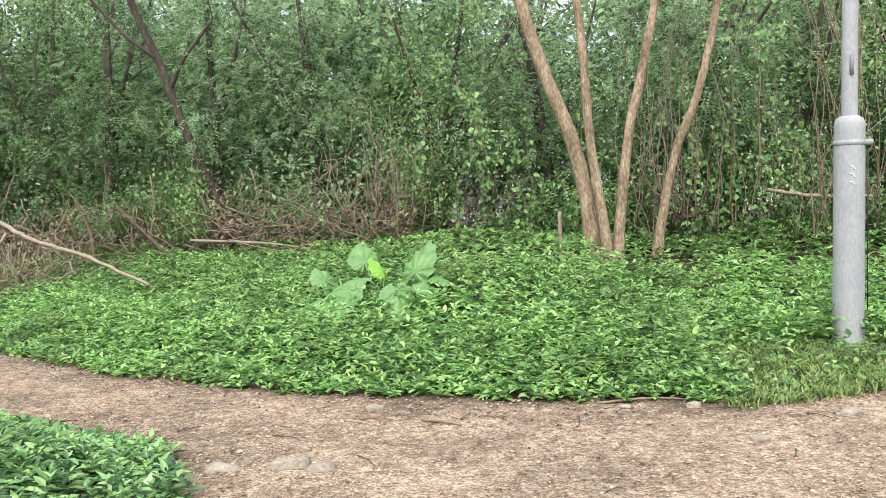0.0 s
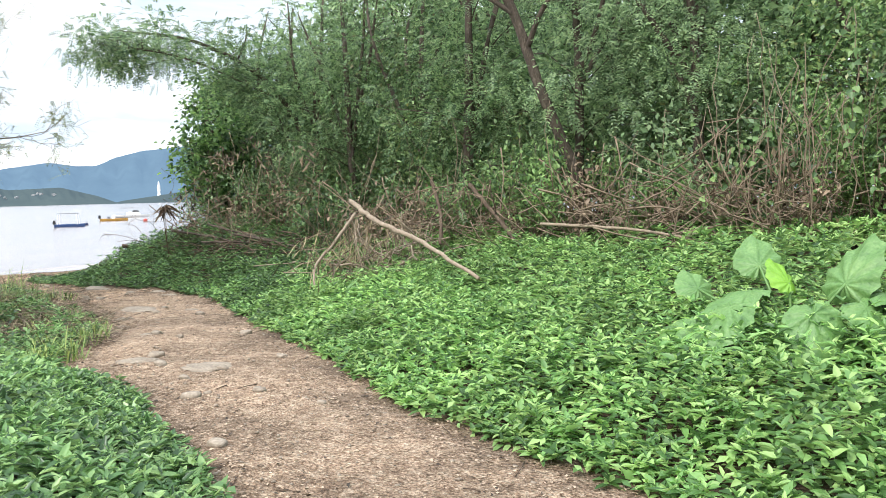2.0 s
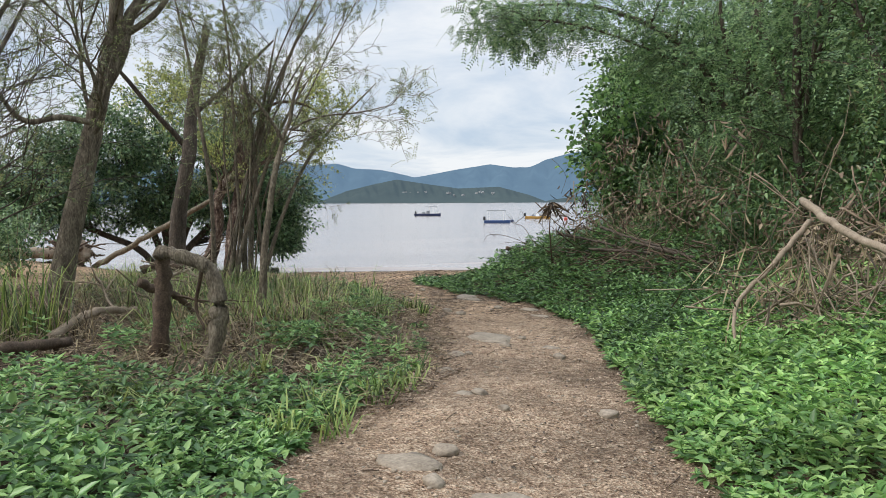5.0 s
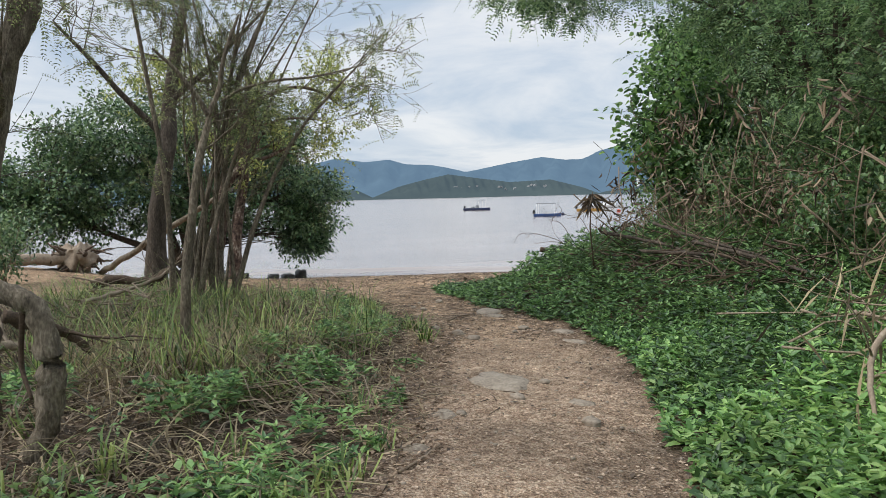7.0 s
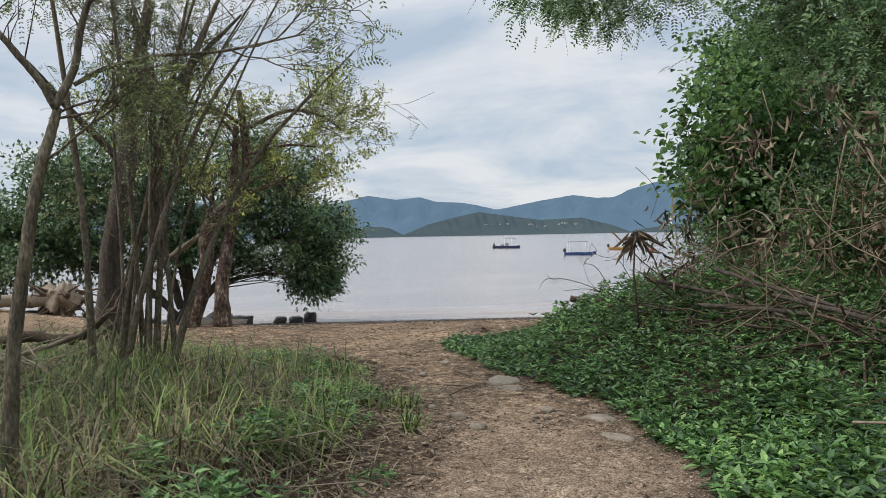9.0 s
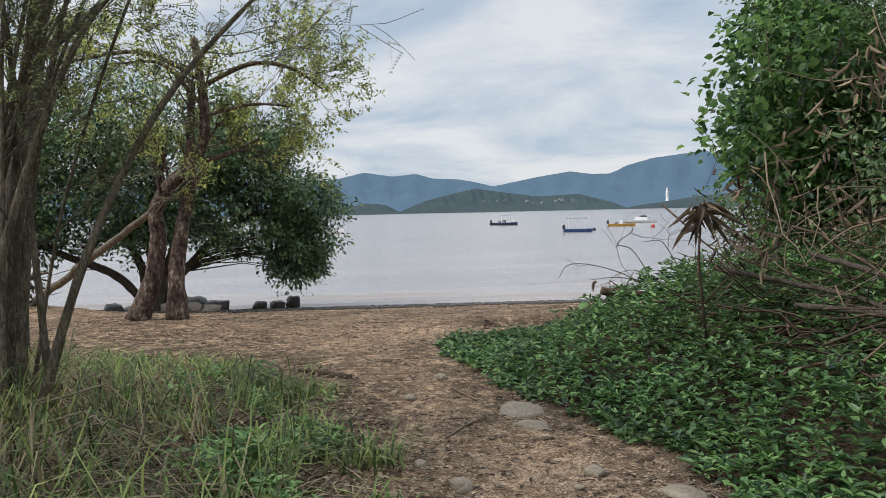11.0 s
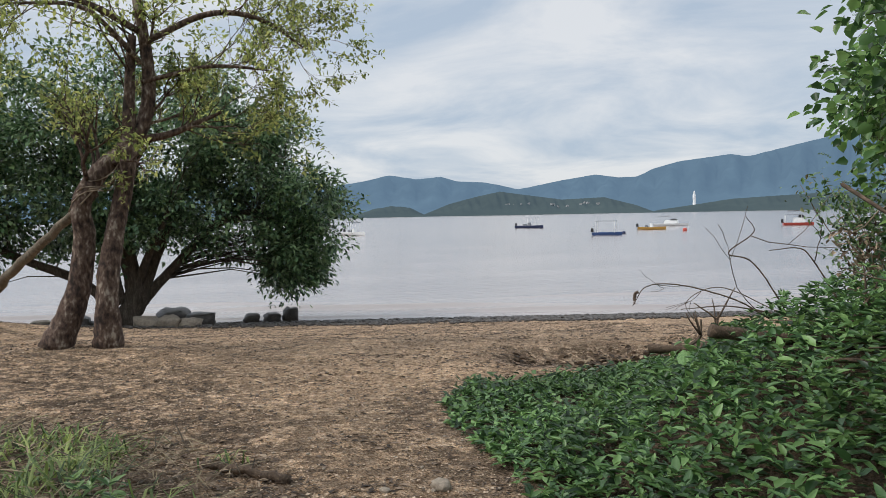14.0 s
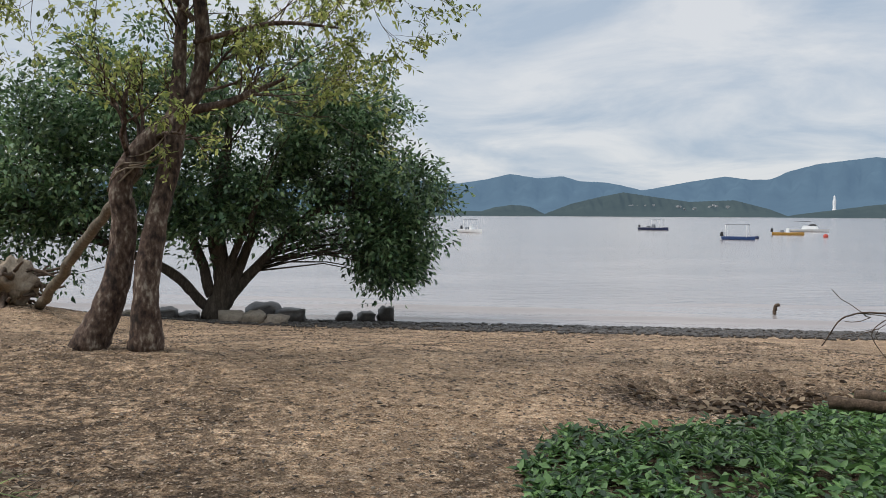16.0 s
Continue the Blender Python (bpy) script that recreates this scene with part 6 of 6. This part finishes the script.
# logs and driftwood in the dry grass
stick("driftwood_log", [(-12.6, 7.6, -0.12), (-13.6, 8.2, 0.0), (-14.4, 8.9, -0.1)], 0.06, 0.045, M_DEAD, "grey driftwood log half buried in dry grass", "log", forks=2)
stick("driftwood_log", [(-10.2, 6.2, 0.0), (-10.6, 6.9, 0.12), (-11.2, 7.6, 0.05)], 0.065, 0.045, M_DEADDARK, "dark rotting log among the weeds", "log", forks=1)
stick("driftwood_log", [(-32.9, 10.5, -0.3), (-32.4, 8.6, -0.28), (-31.8, 6.6, -0.3)], 0.2, 0.16, M_DEAD, "thick pale driftwood trunk beyond the grass", "log")
stick("driftwood_branch", [(-17.0, 8.9, -0.25), (-17.8, 9.6, -0.05), (-18.8, 10.4, -0.15), (-19.9, 11.2, 0.15)], 0.035, 0.02, M_DEADDARK, "bent branch lying through the grove", forks=2)
stick("driftwood_branch", [(-17.78, 9.72, 0.17), (-17.67, 10.02, 0.25), (-17.43, 10.45, 0.2), (-17.39, 10.79, 0.41), (-17.45, 11.1, 0.73)], 0.075, 0.03, M_DEADDARK, "thick bent dead branch arching over the grass", forks=1)
stick("driftwood_branch", [(-15.49, 9.38, 0.18), (-16.17, 9.92, 0.21), (-16.73, 10.45, 0.3), (-17.19, 10.77, 0.44)], 0.03, 0.012, M_DEAD, "long pale dead branch slanting through the grass", forks=1)
stick("driftwood_branch", [(-12.43, 8.52, 0.46), (-12.52, 8.79, 0.34), (-12.61, 9.01, 0.24), (-12.7, 9.21, 0.03)], 0.055, 0.03, M_DEADDARK, "dark root arm lying over the straw", forks=1)
brush("brush_pile", "heap of bent dry palm stalks in the grass", [(-15.06, 9.36, 0.45), (-15.96, 9.86, 0.4)], 90, 1.3, 0.12, 0.22, M_DEAD, np.random.default_rng(86), 0.008)
# broad dead leaves drifted into the hollow
hl = np.random.default_rng(87)
b = Build()
k = 900
x, y = hl.normal(-21.5, 0.42, k), hl.normal(19.95, 0.5, k)
keep_ = beds(x, y)[0] < 0.15
x, y = x[keep_], y[keep_]
k = len(x)
a = hl.uniform(0, 6.28, k)
size = hl.uniform(0.05, 0.15, k)
b.leaves(np.stack((x, y, ground_z(x, y) + hl.uniform(0.008, 0.05, k)), -1), np.stack((np.cos(a), np.sin(a), hl.normal(0.05, 0.2, k)), -1), hl.normal(0, 0.35, (k, 3)) + [0, 0, 1], size, size * hl.uniform(0.35, 0.6, k), 0.3, 0.15)
stuff("drifted_leaves", b, M_WITHER, "broad brown dead leaves drifted into the hollow", "leaf litter")
for j in range(9):
    bx, by = rng.uniform(-19, -12), rng.uniform(8.0, 11.2)
    a = rng.uniform(0, 3.14)
    stick("dead_stick", [gpt(bx, by, 0.06), gpt(bx + 0.5 * math.cos(a), by + 0.5 * math.sin(a), 0.16), gpt(bx + 1.1 * math.cos(a), by + 1.1 * math.sin(a), 0.1)], 0.016, 0.008, M_TWIG, "dry stick lying in the grass", "stick", None, 6, 0, "sticks in the grass")
rb = np.random.default_rng(85)
root_ball = thing("root_ball", "weathered root plate of a fallen tree with broken roots", "root ball", "", tuple(gpt(-33.0, 10.75)))
bl = Build()
bl.lump(np.array([0.0, 0.0, 0.0]), np.array([1.0, 1.0, 1.0]), rb, 0.05, 22, 34)
v = bl.v[0]
v = v * (1 + 0.30 * np.sin(v[:, [1, 2, 0]] * 4.3 + 1.0) * np.sin(v[:, [2, 0, 1]] * 3.7) + 0.2 * np.sin(v[:, [0, 2, 1]] * 11.0) * np.sin(v[:, [1, 0, 2]] * 13.0 + 2.0))
bl.v[0] = v * np.array([0.5, 0.5, 0.46]) + np.array([-33.0, 10.75, -0.38])
part("plate", bl.mesh("plate", M_DEAD, False), root_ball)
for j in range(30):
    a, e = rb.uniform(0, 6.28), rb.uniform(-0.6, 0.9)
    d = np.array([math.cos(a) * math.cos(e), math.sin(a) * math.cos(e), math.sin(e)])
    c0 = np.array([-33.0, 10.75, -0.38]) + d * 0.36
    bl = Build()
    bl.tube(curve_pts([c0, c0 + d * 0.25 + rb.normal(0, 0.08, 3), c0 + d * rb.uniform(0.35, 0.9) + rb.normal(0, 0.15, 3) - [0, 0, 0.1]], 9, rb, 0.015), [rb.uniform(0.05, 0.11), 0.02], 7, rb, 0.12)
    part("root", bl.mesh("root", M_DEADDARK), root_ball)
stick("leaning_pole", [(-32.7, 11.4, -0.85), (-29.2, 12.55, 0.4), (-25.85, 13.75, 1.60)], 0.10, 0.06, M_BARK_GREY, "bare grey trunk leaning against a tree", "log")
stick("beach_twig", [gpt(-18.1, 14.6, 0.02), gpt(-18.35, 14.3, 0.05), gpt(-18.5, 14.1, 0.08)], 0.035, 0.02, M_DEADDARK, "short dark log at the grass edge", "log")
for q in ([(-15.2, 14.3), (-15.6, 14.9)], [(-16.3, 15.2), (-17.0, 15.3)], [(-0.2, 6.0), (0.1, 5.85)], [(1.2, 6.35), (2.0, 6.3)], [(-9.3, 10.6), (-9.7, 11.1)]):
    a0, a1 = q
    stick("path_twig", [gpt(*a0, 0.012), gpt((a0[0] + a1[0]) / 2 + 0.02, (a0[1] + a1[1]) / 2, 0.02), gpt(*a1, 0.012)], 0.011, 0.006, M_TWIG, "dry twig lying on the path", "twig", None, 6, 0, "twigs on the path")


def stone(name, x0, y0, size, mat, label, sink=0.3, group="", z=None, square=0.85):
    """A rock: an uneven block, sunk by a share of its height."""
    bl = Build()
    size = np.array(size)
    z = float(ground_z(x0, y0)) if z is None else z
    bl.lump(np.array([0, 0, 0]), np.array([1.0, 1.0, 1.0]), rng, 0.09, 8, 13)
    for i_, v in enumerate(bl.v):
        w_ = np.sign(v) * np.abs(v) ** square
        w_ = w_ + 0.10 * np.sin(w_[:, [1, 2, 0]] * 3.1 + x0 * 7) + 0.05 * np.sin(w_[:, [2, 0, 1]] * 7.3 + y0 * 5)
        bl.v[i_] = w_ * size + [x0, y0, z + size[2] * (1 - 2 * sink)]
    return tagged(new(name, bl.mesh(name, mat, False)), label, "stone", group)


for x0, y0, sx, sy, sz in ((-7.15, 8.97, 0.24, 0.18, 0.05), (-6.2, 9.0, 0.32, 0.24, 0.035), (-11.2, 12.6, 0.40, 0.25, 0.055), (-10.4, 11.55, 0.14, 0.1, 0.06), (-15.6, 15.3, 0.26, 0.2, 0.07), (-15.1, 15.05, 0.2, 0.14, 0.06), (-9.75, 10.95, 0.11, 0.09, 0.07),
                           (-1.0, 4.98, 0.13, 0.1, 0.07), (-0.8, 4.9, 0.1, 0.08, 0.05), (-1.45, 5.0, 0.12, 0.09, 0.06), (-12.6, 14.6, 0.16, 0.12, 0.06), (-10.0, 12.6, 0.12, 0.09, 0.04), (-13.2, 14.9, 0.18, 0.12, 0.05), (-8.6, 10.4, 0.1, 0.08, 0.03)):
    stone("path_stone", x0, y0, (sx, sy, sz), M_STONE, "flat pale stone set in the path", 0.72, "stones in the path")
for j in range(34):
    u_ = rng.uniform(-18, 3)
    x0, y0 = u_, np.interp(u_, [-18, -14, -10, -6, -2, 3], [15.1, 14.3, 12.0, 9.0, 6.2, 5.6]) + rng.uniform(-0.8, 0.9)
    s_ = rng.uniform(0.025, 0.07)
    stone("path_stone", x0, y0, (s_ * 1.3, s_, s_ * 0.6), M_STONE, "small pale stone lying on the path", 0.35, "stones in the path")
for x0, y0, sx, sy, sz, m, lab in ((-37.02, 18.39, 0.28, 0.24, 0.2, M_WETSTONE, "dark squared rock at the waterline"),
                                   (-37.06, 19.02, 0.32, 0.25, 0.2, M_WETSTONE, "dark squared rock at the waterline"),
                                   (-37.01, 19.57, 0.26, 0.22, 0.3, M_WETSTONE, "dark upright rock at the waterline"),
                                   (-35.62, 15.3, 0.46, 0.34, 0.2, M_STONE, "pale rounded boulder under the shore tree"),
                                   (-35.27, 15.81, 0.44, 0.3, 0.2, M_STONE, "pale rounded boulder under the shore tree"),
                                   (-35.03, 16.32, 0.4, 0.3, 0.17, M_STONE, "pale rounded boulder under the shore tree"),
                                   (-37.28, 16.24, 0.6, 0.5, 0.34, M_WETSTONE, "dark flat boulder under the shore tree"),
                                   (-36.89, 16.82, 0.65, 0.45, 0.27, M_WETSTONE, "dark flat boulder under the shore tree"),
                                   (-37.09, 13.69, 0.42, 0.3, 0.22, M_WETSTONE, "dark boulder behind the tree trunks"),
                                   (-37.18, 14.24, 0.42, 0.3, 0.16, M_WETSTONE, "dark boulder behind the tree trunks"),
                                   (-37.94, 12.7, 0.35, 0.3, 0.15, M_STONE, "pale stone behind the tree trunks")):
    stone("shore_rock", x0, y0, (sx, sy, sz), m, lab, 0.25, "rocks along the shore", max(float(ground_z(x0, y0)), WATER_Z), 0.7)

# ---- boats and marks on the water ----


def boat(name, x0, y0, head, L_, hull_mat, label, canopy=None, cabin=False, motor=True, console=True, beam=0.36, trim_=None, grow_=1.0):
    """A small open boat: lofted hull with sheer and a pointed bow, inner deck, thwart or console, canopy on posts and an outboard."""
    ob = thing(name, label, "boat", "moored boats", (0, 0, 0))
    st, sec = 14, 9
    def loft(scale_w, z_top, z_bot, inner=False):
        v = []
        for i in range(st):
            u = i / (st - 1)
            w = L_ * beam / 2 * (1 - max(0, (u - 0.45) / 0.55) ** 2.2) * (0.86 + 0.14 * min(1, u * 4)) * scale_w + 0.01
            sheer = z_top + 0.10 * L_ * 0.5 * max(0, u - 0.4) ** 2
            for j in range(sec):
                a = math.pi * j / (sec - 1)
                v.append((L_ * (u - 0.5) * (0.985 if inner else 1), w * math.cos(a) if not inner else w * (1 - 2 * j / (sec - 1)), (sheer - (sheer - z_bot) * math.sin(a) ** 0.6) if not inner else sheer - 0.06))
        v = np.array(v)
        bl_ = Build()
        i_ = np.arange(len(v)).reshape(st, sec)
        bl_.add(v, np.stack((i_[:-1, :-1], i_[:-1, 1:], i_[1:, 1:], i_[1:, :-1]), -1).reshape(-1, 4))
        bl_.f.setdefault(sec, []).append(i_[:1].astype(np.int32))
        return bl_
    part("hull", loft(1, 0.045 * L_ + 0.18, -0.15).mesh("hull", hull_mat), ob)
    part("deck", loft(0.95, 0.045 * L_ + 0.17, 0, True).mesh("deck", trim_ or M_WHITE), ob)

    def box(nm, c, s, mat, top=0.8):
        bm = bmesh.new()
        bmesh.ops.create_cube(bm, size=1)
        for v_ in bm.verts:
            k_ = top if v_.co.z > 0 else 1
            v_.co = Vector((c[0] + v_.co.x * s[0] * k_, c[1] + v_.co.y * s[1] * k_, c[2] + v_.co.z * s[2]))
        bmesh.ops.bevel(bm, geom=list(bm.edges), offset=min(s) * 0.12, segments=2, affect="EDGES")
        me_ = bpy.data.meshes.new(nm)
        bm.to_mesh(me_); bm.free()
        me_.materials.append(mat)
        return part(nm, me_, ob)
    dz = 0.045 * L_ + 0.1
    if console:
        box("console", (-0.02 * L_, 0, dz + 0.32), (0.12 * L_, 0.5, 0.65), M_GREY if hull_mat is M_NAVY else M_WHITE)
        box("seat", (-0.2 * L_, 0, dz + 0.2), (0.09 * L_, 0.7, 0.35), M_GREY, 1.0)
    if cabin:
        box("cabin", (0.02 * L_, 0, dz + 0.45), (0.42 * L_, L_ * 0.26, 0.8), M_WHITE, 0.82)
        box("windscreen", (0.09 * L_, 0, dz + 0.98), (0.2 * L_, L_ * 0.22, 0.35), M_BLACK, 0.7)
        box("canopy", (-0.16 * L_, 0, dz + 1.75), (0.4 * L_, L_ * 0.25, 0.1), M_BLACK, 0.95)
    if motor:
        m_ = box("outboard", (-0.53 * L_, 0, dz + 0.35), (0.35, 0.3, 0.5), M_BLACK, 0.75)
    if canopy:
        x1, x2, hz = canopy
        box("canopy", ((x1 + x2) / 2 * L_, 0, dz + hz), ((x2 - x1) * L_, L_ * 0.27, 0.07), M_GREY, 0.97)
        for ux in (x1 + 0.02, x2 - 0.02):
            for sy in (-1, 1):
                tb = Build()
                tb.tube([(ux * L_, sy * L_ * 0.12, dz), (ux * L_, sy * L_ * 0.12, dz + hz)], [0.025, 0.025], 6)
                part("canopy_post", tb.mesh("canopy_post", M_WHITE), ob)
    ob.matrix_basis = pose(x0, y0, WATER_Z + 0.02, 0, 0, head) @ Matrix.Scale(grow_, 4)
    return ob


boat("motor_boat", -160.75, 104.97, 27, 5.7, M_NAVY, "dark navy open motor boat at its mooring", (-0.05, 0.28, 1.5), grow_=1.16)
boat("canopy_boat", -101.74, 80.74, 36, 3.6, M_BLUE, "small blue boat with a flat grey canopy", (-0.4, 0.3, 1.45), False, True, False, grow_=1.13)
boat("work_boat", -121.52, 105.22, 40, 3.9, M_ORANGE, "ochre yellow open work boat", None, False, True, True, grow_=1.21)
boat("cabin_cruiser", -143.07, 128.42, 42, 7.6, M_WHITE, "white cabin cruiser with a black canopy", None, True, False, False, 0.34, grow_=0.94)
boat("fishing_boat", -120.12, 139.09, 48, 4.0, M_RED, "small fishing boat with a red hull and canopy", (-0.45, 0.1, 1.2), True, True, False, grow_=1.34)
boat("dark_boat", -104.06, 137.43, 52, 5.6, M_BLACK, "large dark boat lying at its mooring", None, True, True, False, grow_=1.35)
boat("speed_boat", -141.43, 58.27, 8, 6.4, M_WHITE, "white speed boat with a thin arch", (-0.2, 0.05, 1.5), False, True, True, 0.3, grow_=1.15)


def buoy(x0, y0, r, mat, label):
    bl = Build()
    bl.lump(np.array([x0, y0, WATER_Z + r * 0.5]), np.array([r, r, r]), rng, 0.01, 9, 14)
    return tagged(new("buoy", bl.mesh("buoy", mat)), label, "buoy", "mooring buoys")


buoy(-109.19, 101.27, 0.34, M_RED, "round red mooring buoy")
buoy(-105.62, 86.59, 0.28, M_NAVY, "small dark mooring buoy")
stick("snag", [(-35.65, 31.71, -2.4), (-35.65, 31.73, -1.8), (-35.57, 31.810000000000002, -1.68)], 0.06, 0.05, M_DEADDARK, "dark stump end standing in the shallows", "stump")

# white statue on the far shore
prof = [(4.2, 14), (4.2, 18), (3.6, 18.5), (3.6, 22), (3.3, 22.5), (4.0, 30), (3.6, 40), (2.4, 43), (2.2, 46), (1.8, 49), (0, 51)]
az = radians(46.95)
sx_, sy_ = -13 - math.sin(az) * 1950, 13.5 + math.cos(az) * 1950
bl = lathe([(r * 0.9, z * 0.92) for r, z in [(14, -4)] + prof], 16, (sx_, sy_))
tagged(new("statue", bl.mesh("statue", M_STATUE)), "tall plain white statue on the far shore", "statue")
# low pale buildings on the headland
rngh = np.random.default_rng(71)
for j in range(26):
    a = radians(rngh.choice([rngh.normal(59.3, 0.6), rngh.normal(55.8, 0.8), rngh.normal(54.0, 0.5)]))
    dist = 1830 + rngh.uniform(-30, 30)
    el = radians(rngh.uniform(0.35, 0.75))
    bm = bmesh.new()
    bmesh.ops.create_cube(bm, size=1)
    w_ = rngh.uniform(3, 7)
    for v_ in bm.verts:
        v_.co = Vector((v_.co.x * w_, v_.co.y * w_, v_.co.z * 3.5 + (1.0 if v_.co.z > 0 and v_.co.x > 0 else 0)))
    me_ = bpy.data.meshes.new("house")
    bm.to_mesh(me_); bm.free()
    me_.materials.append(M_POST)
    hob = tagged(new("distant_house", me_), "tiny pale house on the far headland", "house", "houses on the headland")
    hob.matrix_basis = pose(-13 - math.sin(a) * dist, 13.5 + math.cos(a) * dist, 0.4 + math.tan(el) * dist, 0, 0, rngh.uniform(0, 90))

# pale dry vine wound round the fork
rng = np.random.default_rng(81)
tangle = thing("dry_vine", "pale dry vine wound round the tree fork", "vine", "", (-25.7, 13.7, 1.6))
for j in range(7):
    bl = Build()
    u_ = np.linspace(0, 1, 14)
    ph = rng.uniform(0, 6.28)
    rr = 0.17 + 0.05 * rng.random()
    q = np.stack((-25.66 + rr * np.cos(7 * u_ + ph), 13.52 + 0.7 * u_ + rr * 0.6 * np.sin(7 * u_ + ph), 1.4 + rng.uniform(-0.1, 0.1) + 0.85 * u_ + 0.1 * np.sin(9 * u_)), -1)
    bl.tube(q, [0.012, 0.006], 5)
    part("strand", bl.mesh("strand", M_DEAD), tangle)
bl = Build()
k = 420
p = np.array([-7.6, 14.2, 0.5]) + rng.normal(0, 1, (k, 3)) * [0.6, 0.5, 0.35]
p[:, 2] = np.maximum(p[:, 2], ground_z(p[:, 0], p[:, 1]) + 0.15)
bl.leaves(p, rng.normal(0, 0.5, (k, 3)) + [0, -0.3, -0.7], rng.normal(0, 1, (k, 3)), rng.uniform(0.2, 0.6, k), 0.02, 0.2, 0.1, False)
stuff("dead_fronds", bl, M_STRAW, "dry straw blades hanging from the brush pile", "dead leaves")
# round leaves on the mound
lily = thing("round_leaved_creeper", "creeper with a few round pale green leaves", "plant", "", tuple(gpt(-17.2, 17.0)))
for x0, y0, s_ in ((-17.2, 17.2, 0.11), (-16.9, 17.5, 0.10)):
    part("leaf", big_leaf((x0, y0, float(ground_z(x0, y0)) + 0.48), s_, rng.uniform(4, 5.5), 0.6, rng).mesh("leaf", M_BIGLEAF), lily)
    bl = Build()
    bl.tube(curve_pts([gpt(x0, y0, -0.02), gpt(x0, y0, 0.25), (x0, y0, float(ground_z(x0, y0)) + 0.48)], 5), [0.006, 0.004], 5)
    part("stalk", bl.mesh("stalk", M_BIGLEAF), lily)
